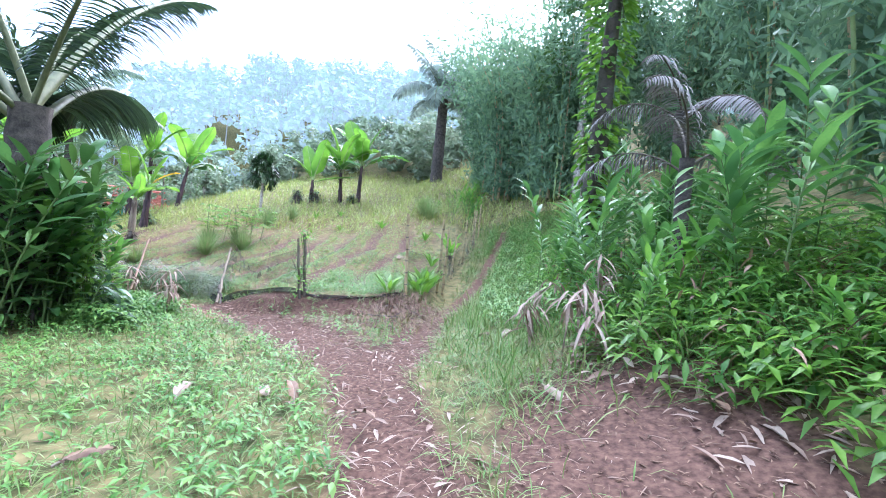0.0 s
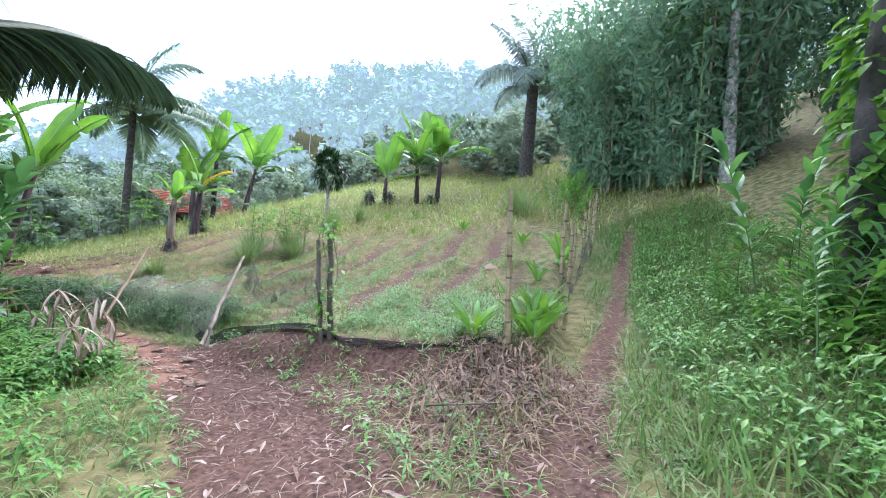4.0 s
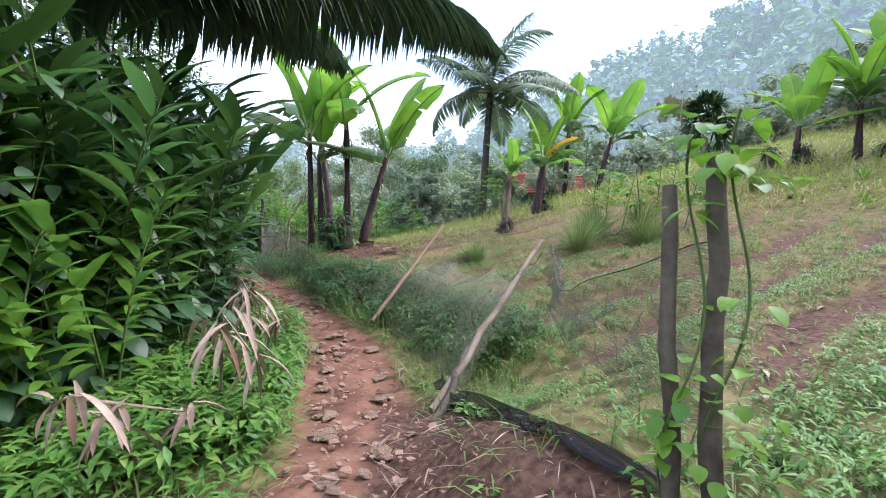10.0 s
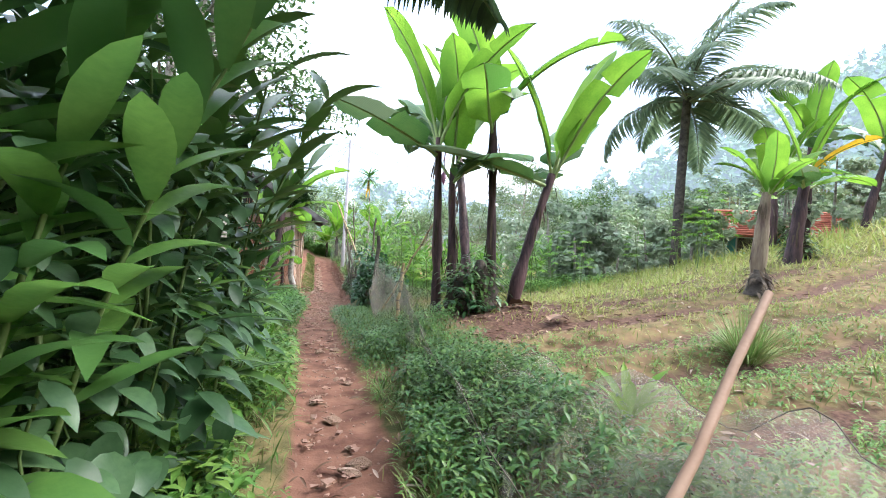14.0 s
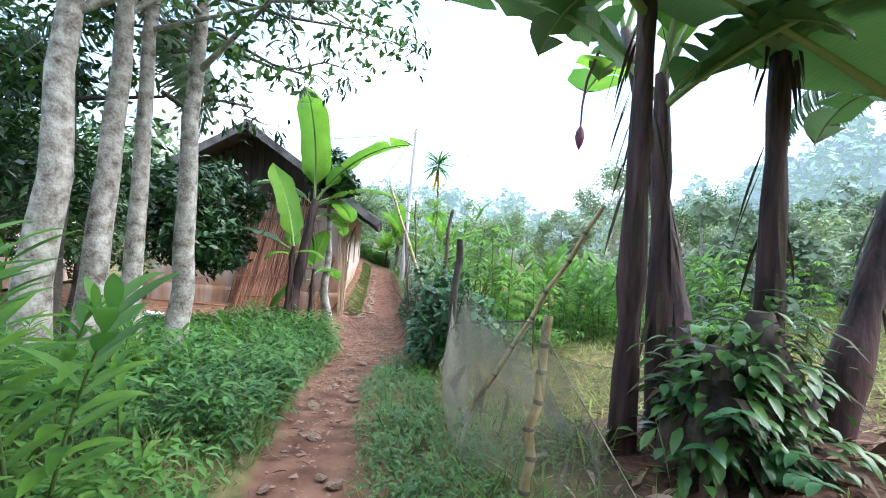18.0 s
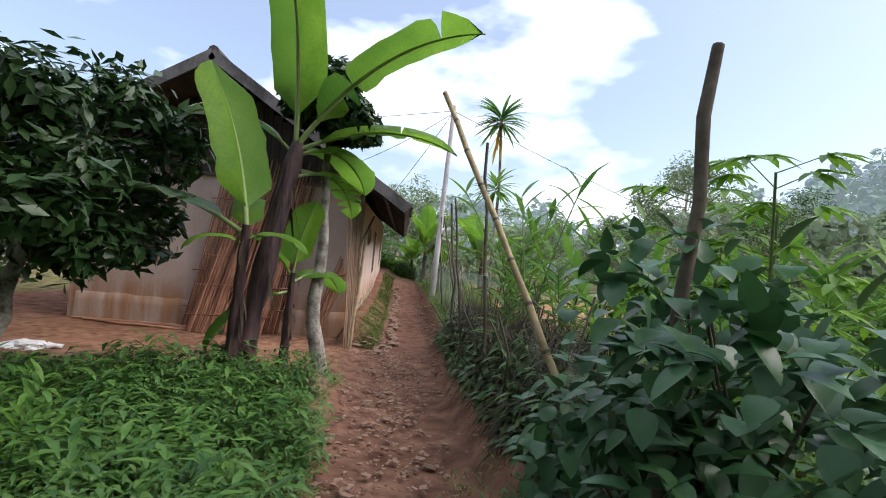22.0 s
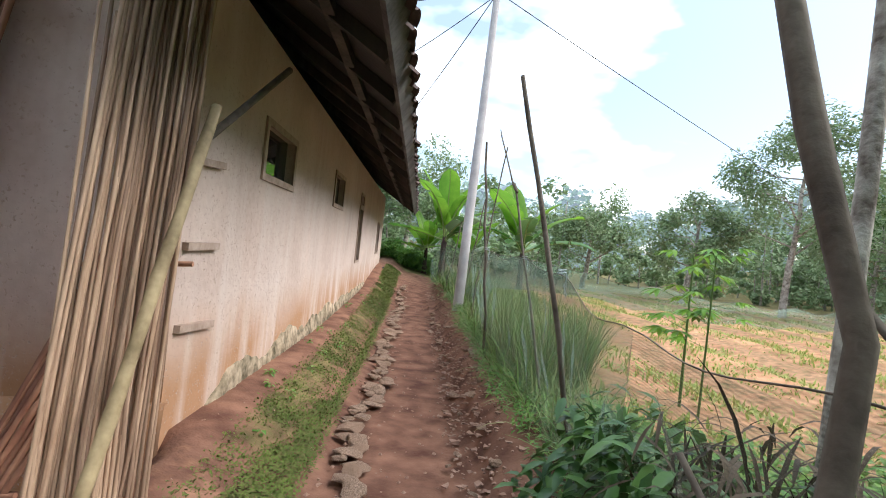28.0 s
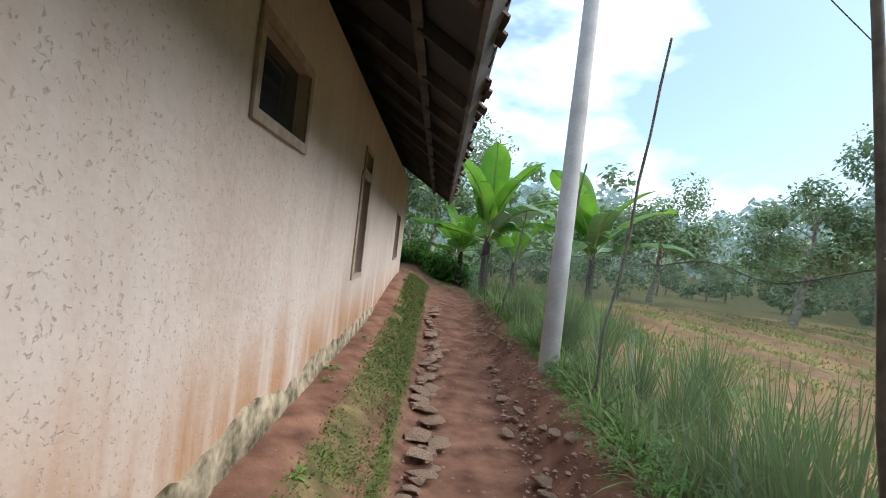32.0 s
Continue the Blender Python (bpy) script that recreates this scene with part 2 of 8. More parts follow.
M_COFFEE = leafy("glossy_shrub_leaf", (0.02, 0.075, 0.022), (0.045, 0.13, 0.035), (0.07, 0.15, 0.08), 0.38, 0.15, spec=0.35)
M_VINE = leafy("creeper_leaf", (0.045, 0.11, 0.045), (0.11, 0.20, 0.085), (0.025, 0.065, 0.022), 0.38, 0.25)
M_FRAME = material("window_frame", (0.30, 0.21, 0.16), (0.48, 0.37, 0.30), 0.7, 8, 0.3, 40)
# near-black that puts the darkness of a room into the colour
M_UNLIT_ROOM = material("unlit_room", (0.02, 0.02, 0.02), (0.03, 0.03, 0.03), 0.9, 3, 0)
M_TEAL = material("teal_wall", (0.10, 0.42, 0.45), (0.18, 0.55, 0.58), 0.8, 2, 0.1)
M_WHITE = material("white_paint", (0.62, 0.63, 0.63), (0.78, 0.78, 0.77), 0.8, 2, 0.1)
M_CONCRETE = material("concrete_pole", (0.33, 0.31, 0.31), (0.47, 0.45, 0.45), 0.8, 3, 0.2, 40)
M_WIRE = material("cable", (0.015, 0.015, 0.018), (0.03, 0.03, 0.03), 0.6, 3, 0)
M_RUBBER = material("tyre", (0.012, 0.012, 0.012), (0.03, 0.028, 0.028), 0.8, 8, 0.2)
M_CORD = material("nylon_cord", (0.30, 0.34, 0.36), (0.45, 0.48, 0.5), 0.6, 8, 0)
M_MOSS = leafy("moss", (0.065, 0.115, 0.02), (0.16, 0.21, 0.04), (0.14, 0.12, 0.045), 0.9, 0.1, scale=1.2)
M_PURPLE = material("banana_flower", (0.10, 0.03, 0.07), (0.2, 0.08, 0.14), 0.6, 5, 0.2)
M_HUSK = material("dry_husk", (0.16, 0.12, 0.09), (0.34, 0.27, 0.2), 0.9, 5, 0.5)
M_GLASS = bpy.data.materials.new("window_glass")
M_GLASS.use_nodes = True
gb = M_GLASS.node_tree.nodes["Principled BSDF"]
# dark tint stands in for the unlit room behind the panes
gb.inputs["Base Color"].default_value, gb.inputs["Roughness"].default_value = (0.05, 0.06, 0.075, 1), 0.03
gb.inputs["Transmission Weight"].default_value, gb.inputs["IOR"].default_value = 0.4, 2.0


def net_material(name, colour, cover, weave=0.22):
    """Fine woven net: threads show, holes let light through."""
    m = bpy.data.materials.new(name)
    m.use_nodes = True
    n, k = m.node_tree.nodes, m.node_tree.links
    b, out = n["Principled BSDF"], n["Material Output"]
    b.inputs["Base Color"].default_value, b.inputs["Roughness"].default_value = (*colour, 1), 0.7
    tc, nz, wv = n.new("ShaderNodeTexCoord"), n.new("ShaderNodeTexNoise"), n.new("ShaderNodeTexWave")
    nz.inputs["Scale"].default_value = 2.5
    wv.wave_type, wv.bands_direction = "BANDS", "Z"
    wv.inputs["Scale"].default_value, wv.inputs["Distortion"].default_value = 26, 1.0
    k.new(tc.outputs["Object"], nz.inputs["Vector"])
    k.new(tc.outputs["Object"], wv.inputs["Vector"])
    am, a2 = n.new("ShaderNodeMath"), n.new("ShaderNodeMath")
    am.operation = a2.operation = "MULTIPLY_ADD"
    k.new(wv.outputs["Fac"], am.inputs[0])
    am.inputs[1].default_value, am.inputs[2].default_value = weave, cover - 0.15 - weave / 2
    k.new(nz.outputs["Fac"], a2.inputs[0])
    a2.inputs[1].default_value = 0.3
    k.new(am.outputs[0], a2.inputs[2])
    tr, ms = n.new("ShaderNodeBsdfTransparent"), n.new("ShaderNodeMixShader")
    k.new(a2.outputs[0], ms.inputs[0])
    k.new(tr.outputs[0], ms.inputs[1])
    k.new(b.outputs[0], ms.inputs[2])
    k.new(ms.outputs[0], out.inputs["Surface"])
    return m


M_NET = net_material("grey_green_net", (0.12, 0.125, 0.09), 0.30)
M_NET_FINE = net_material("fine_blue_green_net", (0.17, 0.26, 0.20), 0.48, 0.05)
M_NET_BROWN = net_material("dusty_brown_net", (0.19, 0.165, 0.125), 0.28, 0.0)
M_NET_PALE = net_material("faded_net", (0.33, 0.30, 0.235), 0.36, 0.08)
M_NET_BLACK = net_material("black_net", (0.03, 0.028, 0.035), 0.8)


def plaster_material():
    m = material("house_plaster", (0.49, 0.375, 0.315), (0.63, 0.505, 0.435), 0.9, 1.3, 0.55, 16)
    n, k = m.node_tree.nodes, m.node_tree.links
    b = n["Principled BSDF"]
    tc = n.new("ShaderNodeTexCoord")
    base = b.inputs["Base Color"].links[0].from_socket
    sep, nz, add, ramp, mx = n.new("ShaderNodeSeparateXYZ"), n.new("ShaderNodeTexNoise"), n.new("ShaderNodeMath"), n.new("ShaderNodeValToRGB"), n.new("ShaderNodeMixRGB")
    nz.inputs["Scale"].default_value, nz.inputs["Detail"].default_value = 1.1, 6
    k.new(tc.outputs["Object"], sep.inputs[0])
    k.new(tc.outputs["Object"], nz.inputs["Vector"])
    # rain-splashed red earth along the foot
    add.operation = "MULTIPLY_ADD"
    k.new(nz.outputs["Fac"], add.inputs[0])
    add.inputs[1].default_value = -0.7
    k.new(sep.outputs["Z"], add.inputs[2])
    ramp.color_ramp.elements[0].position, ramp.color_ramp.elements[1].position = 0.0, 0.5
    ramp.color_ramp.elements[0].color, ramp.color_ramp.elements[1].color = (1, 1, 1, 1), (0, 0, 0, 1)
    k.new(add.outputs[0], ramp.inputs[0])
    mx.inputs[2].default_value = (0.40, 0.22, 0.12, 1)
    k.new(ramp.outputs[0], mx.inputs[0])
    k.new(base, mx.inputs[1])
    k.new(mx.outputs[0], b.inputs["Base Color"])
    # pits where plaster has flaked
    vo, vr, bp = n.new("ShaderNodeTexNoise"), n.new("ShaderNodeValToRGB"), n.new("ShaderNodeBump")
    vo.inputs["Scale"].default_value, vo.inputs["Detail"].default_value = 46, 6
    vo.inputs["Distortion"].default_value = 0.5
    vr.color_ramp.elements[0].position, vr.color_ramp.elements[1].position = 0.30, 0.40
    k.new(tc.outputs["Object"], vo.inputs["Vector"])
    k.new(vo.outputs["Fac"], vr.inputs[0])
    bp.inputs["Strength"].default_value, bp.inputs["Distance"].default_value = 0.6, 0.006
    k.new(vr.outputs[0], bp.inputs["Height"])
    old = b.inputs["Normal"].links[0].from_node
    k.new(old.outputs[0], bp.inputs["Normal"])
    k.new(bp.outputs[0], b.inputs["Normal"])
    pit, streak, sm, sr, ml = n.new("ShaderNodeMixRGB"), n.new("ShaderNodeTexNoise"), n.new("ShaderNodeMapping"), n.new("ShaderNodeValToRGB"), n.new("ShaderNodeMixRGB")
    # rain streaks, paler and greyer
    sm.inputs["Scale"].default_value = (3.0, 3.0, 0.35)
    streak.inputs["Scale"].default_value, streak.inputs["Detail"].default_value = 1.4, 5
    sr.color_ramp.elements[0].position, sr.color_ramp.elements[1].position = 0.45, 0.75
    k.new(tc.outputs["Object"], sm.inputs[0])
    k.new(sm.outputs[0], streak.inputs["Vector"])
    k.new(streak.outputs["Fac"], sr.inputs[0])
    k.new(sr.outputs[0], ml.inputs[0])
    k.new(mx.outputs[0], ml.inputs[1])
    ml.inputs[2].default_value = (0.61, 0.515, 0.46, 1)
    pit.inputs[1].default_value = (0.46, 0.35, 0.285, 1)
    k.new(vr.outputs[0], pit.inputs[0])
    k.new(ml.outputs[0], pit.inputs[2])
    k.new(pit.outputs[0], b.inputs["Base Color"])
    return m


M_PLASTER = plaster_material()
M_PLINTH = material("stone_plinth", (0.05, 0.04, 0.018), (0.46, 0.36, 0.25), 0.95, 6, 1.0, 20)


def ground_material():
    m = bpy.data.materials.new("earth")
    m.use_nodes = True
    n, k = m.node_tree.nodes, m.node_tree.links
    b = n["Principled BSDF"]
    b.inputs["Roughness"].default_value, b.inputs["Specular IOR Level"].default_value = 0.95, 0.15
    tc = n.new("ShaderNodeTexCoord")

    def tex(s, d=5):
        t = n.new("ShaderNodeTexNoise")
        t.inputs["Scale"].default_value, t.inputs["Detail"].default_value = s, d
        k.new(tc.outputs["Object"], t.inputs["Vector"])
        return t.outputs["Fac"]

    def ramp(fac, c1, c2, a=0.35, z=0.65):
        r = n.new("ShaderNodeValToRGB")
        r.color_ramp.elements[0].position, r.color_ramp.elements[1].position = a, z
        r.color_ramp.elements[0].color, r.color_ramp.elements[1].color = (*c1, 1), (*c2, 1)
        k.new(fac, r.inputs[0])
        return r.outputs[0]

    def blend(fac, a, z):
        x = n.new("ShaderNodeMixRGB")
        k.new(fac, x.inputs[0])
        k.new(a, x.inputs[1])
        k.new(z, x.inputs[2])
        return x.outputs[0]

    def mask(name):
        a, s, q = n.new("ShaderNodeAttribute"), n.new("ShaderNodeMath"), n.new("ShaderNodeMath")
        a.attribute_name = name
        s.operation, q.operation = "MULTIPLY_ADD", "SUBTRACT"
        k.new(tex(7), s.inputs[0])
        s.inputs[1].default_value = 0.7
        k.new(a.outputs["Fac"], s.inputs[2])
        k.new(s.outputs[0], q.inputs[0])
        q.inputs[1].default_value = 0.35
        return ramp(q.outputs[0], (0, 0, 0), (1, 1, 1), 0.3, 0.7)

    red = ramp(tex(4, 8), (0.095, 0.043, 0.03), (0.265, 0.14, 0.092), 0.3, 0.7)
    mulch = ramp(tex(22), (0.045, 0.023, 0.017), (0.15, 0.085, 0.06), 0.3, 0.7)
    green = ramp(tex(5), (0.06, 0.065, 0.022), (0.20, 0.16, 0.07))
    col = blend(mask("bare"), green, red)
    sandy = ramp(tex(2.5, 8), (0.36, 0.18, 0.095), (0.50, 0.285, 0.16))
    col = blend(mask("sandy"), col, sandy)
    col = blend(mask("mulch"), col, mulch)
    k.new(col, b.inputs["Base Color"])
    bp = n.new("ShaderNodeBump")
    bp.inputs["Strength"].default_value, bp.inputs["Distance"].default_value = 0.4, 0.015
    ad = n.new("ShaderNodeMath")
    k.new(tex(14), ad.inputs[0])
    k.new(tex(55), ad.inputs[1])
    k.new(ad.outputs[0], bp.inputs["Height"])
    k.new(bp.outputs[0], b.inputs["Normal"])
    return m


M_GROUND = ground_material()
rng = np.random.default_rng(7)


# ---- the lie of the land ----
def smooth(a, b, v):
    v = np.clip((v - a) / (b - a), 0, 1)
    return v * v * (3 - 2 * v)


def soft_ramp(v, k):
    return np.log1p(np.exp(np.clip(v * k, -30, 60))) / k


TRAIL = [(-12, -30.3, 0.3), (-8, -29.75, 0.3), (-5.5, -29.1, 0.27), (-3.2, -28.35, 0.36), (-0.75, -26.4, 0.5), (0.75, -24.1, 0.42), (1.5, -21.9, 0.34),
         (1.62, -19, 0.3), (1.55, -16, 0.26), (1.42, -13.5, 0.26), (1.45, -11.5, 0.3), (1.72, -9, 0.42), (1.68, -7, 0.58), (1.75, -4.5, 0.68),
         (2.0, 0, 0.55), (1.95, 4, 0.5), (1.7, 8, 0.5), (1.4, 13, 0.7), (0, 17, 0.7), (-6, 20, 0.7)]
FORK = [(-3.2, -28.6, 0.3), (-0.4, -28.75, 0.2), (1.2, -29.0, 0.15), (6, -29.6, 0.12), (12, -30.3, 0.1)]


def off_line(line, x, y):
    """Distance to a line of (x, y, half-width), in half-widths past its edge (0 on the line, 1 at the edge)."""
    best = np.full(np.shape(x), 1e9)
    for (ax, ay, aw), (bx, by, bw) in zip(line, line[1:]):
        dx, dy = bx - ax, by - ay
        t = np.clip(((x - ax) * dx + (y - ay) * dy) / (dx * dx + dy * dy), 0, 1)
        d = np.hypot(x - ax - t * dx, y - ay - t * dy)
        best = np.minimum(best, d - (aw + t * (bw - aw)))
    return best


def ground_z(x, y):
    x, y = np.asarray(x, float), np.asarray(y, float)
    # fall of the footpath from the fork down to the yard, then level past the house
    z = np.interp(y, [-46, -36, -31, -28.9, -26.7, -24.5, -23, -18.5, -14, -12.5, -10.5, -8.8, -6.8, -5.3, -2.5, 2, 12, 20],
                  [0.9, 1.5, 1.5, 1.36, 1.12, 0.98, 0.86, 0.74, 0.62, 0.52, 0.27, 0.12, -0.03, -0.13, -0.18, -0.28, -0.12, -0.05])
    # garden slope rising to the east
    z = z + (0.15 * soft_ramp(x - 4.2, 1.5) + 0.07 * soft_ramp(x - 9, 1) + 0.03 * soft_ramp(x - 2.5, 1.5) * smooth(-22, -27, y)) * smooth(2, -12, y) * smooth(80, 40, x)
    z = z + 0.2 * smooth(2.1, 3.0, x) * smooth(-26, -24, y) * smooth(-12.5, -14.5, y)
    z = z + 0.34 * smooth(0.55, 1.25, x) * smooth(-23.6, -25.2, y) * smooth(-28.7, -28.2, y)
    z = z + 0.18 * np.exp(-((x - 4.4) ** 2 + (y + 14.9) ** 2) / 1.5)
    z = z + 0.3 * np.exp(-((x - 0.1) ** 2 + (y + 7.2) ** 2) / 1.3)
    z = z + 0.4 * smooth(6, 12, y) * smooth(4, 1, x)
    # bank at the foot of the house wall, berm under the fence
    z = z + 0.34 * smooth(1.6, 0.75, x) * smooth(-3.5, -2.7, y) * smooth(0.55, 0.75, x + 0.6 * smooth(-2.3, -2.0, y))
    z = z + 0.3 * smooth(2.45, 2.85, x) * smooth(7, 3.5, x) * smooth(-3.5, -1, y) * smooth(14, 10, y)
    # wooded bank south of the fork
    edge = -30.2 - 0.4 * np.clip(-4.4 - x, 0, 6)
    z = z + 0.5 * soft_ramp(edge - y, 1.5) * smooth(-50, -20, x) - 0.5 * soft_ramp(-46 - y, 0.5) * smooth(-50, -20, x)
    # garden beds
    z = z - 0.06 * np.cos((y + 23.9 + 0.16 * np.sin(x * 0.9) + 0.08 * np.sin(x * 2.3 + 1)) * 5.03) * smooth(2.0, 3.5, x) * smooth(19, 15, x) * smooth(-28.3, -27, y) * smooth(-14.5, -17, y)
    z = z + 0.05 * np.sin(x * 4.5 + y * 0.6) * smooth(4, 5, x) * smooth(16, 13, x) * smooth(-2, 1, y) * smooth(16, 12, y)
    # garden plot stands above the trodden path, with an earth step at the fence
    z = z + 0.26 * smooth(2.36, 2.58, x) * smooth(9, 5, x) * smooth(-11.5, -9.8, y) * smooth(-1.5, -4, y)
    # hills
    z = z + 24 * smooth(34, 86, x + 0.15 * y) * smooth(85, 10, y) + 6 * smooth(60, 160, y) + 8 * smooth(60, 200, np.abs(x))
    return z


def bare_mask(x, y):
    d = np.minimum(off_line(TRAIL, x, y), off_line(FORK, x, y))
    b = 1 - smooth(-0.05, 0.16, d)
    yard = smooth(0.9, 0.5, np.abs(y + 3.7) / 2.6) * smooth(2.4, 1.6, x) * smooth(-14, -12, x)
    house = smooth(-3.2, -2.6, y) * smooth(15.5, 14, y) * smooth(2.8, 2.45, x) * smooth(-9, -7, x)
    house = house * (1 - 0.6 * smooth(0.85, 0.97, x) * smooth(1.3, 1.15, x) * smooth(-2.6, -2.2, y))
    field = 0.5 * smooth(3.6, 4.6, x) * smooth(-3, 0, y) * smooth(22, 17, y) * smooth(26, 20, x)
    beds = 0.42 * smooth(2.0, 3.5, x) * smooth(20, 15, x) * smooth(-28.5, -27, y) * smooth(-13.5, -16, y)
    bank = 0.9 * smooth(1.9, 2.1, x) * smooth(3.3, 2.9, x) * smooth(-10.2, -9.2, y) * smooth(13, 11, y)
    edge = 0.6 * smooth(1.6, 1.8, x) * smooth(2.7, 2.4, x) * smooth(-19, -16.5, y) * smooth(-8, -9.5, y)
    return np.maximum.reduce([b, yard, house, field, beds, bank, edge])


def mulch_mask(x, y):
    a = np.exp(-((x - 0.0) / 1.2) ** 2 - ((y + 27.2) / 1.2) ** 2) + 1.6 * np.exp(-((x + 5.8) / 2.2) ** 2 - ((y + 30.7) / 0.9) ** 2)
    trail = 0.75 * (1 - smooth(0.0, 0.3, np.minimum(off_line(TRAIL, x, y), off_line(FORK, x, y) + 0.05))) * smooth(-24.0, -25.2, y)
    tx = np.interp(y, [-28.3, -26.4, -24.1, -23.5], [-3.0, -0.75, 0.75, 0.95])
    nx = np.interp(y, [-28.2, -26.0, -24.2, -23.4], [1.05, 1.1, 1.4, 1.6])
    a = a * (1 - 0.6 * smooth(-26.7, -27.3, y) * smooth(-3, -2, x)) + trail + (1 - 0.45 * smooth(-26.6, -27.2, y)) * smooth(0, 0.2, x - tx) * smooth(0.3, 0.0, x - nx) * smooth(-29.1, -28.7, y) * smooth(-23, -24, y)
    beds = (0.18 + 0.55 * smooth(0.1, 0.8, np.cos((y + 23.9 + 0.16 * np.sin(x * 0.9) + 0.08 * np.sin(x * 2.3 + 1)) * 5.03))) * smooth(2.0, 3.2, x) * smooth(14, 10, x) * smooth(-28.5, -27, y) * smooth(-12.5, -14.5, y)
    clump = np.exp(-((x - 4.3) ** 2 + (y + 14.9) ** 2) / 1.6) + np.exp(-((x + 0.1) ** 2 + (y + 7.2) ** 2) / 0.9)
    return np.clip(a + beds + clump, 0, 1)


def sandy_mask(x, y):
    """Pale orange earth: the tilled field and the swept yard."""
    field = smooth(3.4, 4.2, x) * smooth(-3, -0.5, y) * smooth(24, 18, y) * smooth(30, 22, x) * (0.6 + 0.16 * np.sin(x * 2.2 + y * 0.5 + np.sin(y * 0.7)))
    yard = 0.4 * smooth(0.9, 0.5, np.abs(y + 3.7) / 2.4) * smooth(1.6, 0.6, x) * smooth(-14, -12, x)
    return np.maximum(field, yard)


# ---- mesh tools ----
class Build:
    """Gathers vertices and faces of one mesh, in arrays."""

    def __init__(self):
        self.v, self.f, self.n = [], [], 0

    def add(self, verts, faces, slot=0):
        verts, faces = np.asarray(verts, float).reshape(-1, 3), np.asarray(faces, int)
        self.v.append(verts)
        self.f.append((faces + self.n, slot))
        self.n += len(verts)
        return self

    def mesh(self, name, mats, smooth_shading=True):
        me = bpy.data.meshes.new(name)
        v = np.concatenate(self.v)
        counts = np.concatenate([np.full(len(f), f.shape[1]) for f, _ in self.f])
        loops = np.concatenate([f.ravel() for f, _ in self.f])
        slots = np.concatenate([np.full(len(f), s) for f, s in self.f])
        me.vertices.add(len(v))
        me.vertices.foreach_set("co", v.ravel())
        me.loops.add(len(loops))
        me.loops.foreach_set("vertex_index", loops)
        me.polygons.add(len(counts))
        me.polygons.foreach_set("loop_start", np.r_[0, np.cumsum(counts)[:-1]])
        me.polygons.foreach_set("loop_total", counts)
        me.polygons.foreach_set("material_index", slots)
        me.polygons.foreach_set("use_smooth", np.full(len(counts), smooth_shading))
        for m in mats if isinstance(mats, (list, tuple)) else [mats]:
            me.materials.append(m)
        me.update(calc_edges=True)
        return me


STUFFY = {"blades", "husks", "dry_sheath", "dead_leaves", "dead_fibre", "creeper", "leaves", "tile_rows", "spokes", "foliage", "vine", "pieces", "tufts", "runner", "dry_husk"}


def part(name, build, mats, parent=None, label="", smooth_shading=True):
    me = build.mesh(name, mats, smooth_shading) if isinstance(build, Build) else build
    ob = new(name, me)
    if parent is not None:
        ob.parent = parent
    if label:
        ob["label"] = label
    if name in STUFFY:
        ob["kind"] = "stuff"
    return ob


def thing(name, where, label, category, group="", kind=""):
    ob = new(name)
    ob.empty_display_size = 0.1
    ob.matrix_world = where if isinstance(where, Matrix) else Matrix.Translation(where)
    return tagged(ob, label, category, group, kind)


def unit(v):
    v = np.asarray(v, float)
    return v / np.maximum(np.linalg.norm(v, axis=-1, keepdims=True), 1e-9)


def tube(b, pts, radii, sides=8, slot=0, cap=True):
    pts = np.asarray(pts, float)
    radii = np.broadcast_to(np.asarray(radii, float), (len(pts),))
    tan = unit(np.gradient(pts, axis=0))
    ref = np.array([1.0, 0, 0]) if abs(tan[0][0]) < 0.8 else np.array([0, 1.0, 0])
    s = unit(np.cross(tan, ref))
    u = np.cross(s, tan)
    a = np.linspace(0, 2 * np.pi, sides, endpoint=False)
    ring = pts[:, None] + radii[:, None, None] * (np.cos(a)[None, :, None] * s[:, None] + np.sin(a)[None, :, None] * u[:, None])
    i = np.arange(len(pts) - 1)[:, None] * sides
    j = np.arange(sides)[None]
    k = (j + 1) % sides
    f = np.stack([i + j, i + k, i + sides + k, i + sides + j], -1).reshape(-1, 4)
    b.add(ring.reshape(-1, 3), f, slot)
    if cap:
        b.add(ring[-1], [list(range(sides))], slot)
        b.add(ring[0][::-1], [list(range(sides))], slot)
    return b


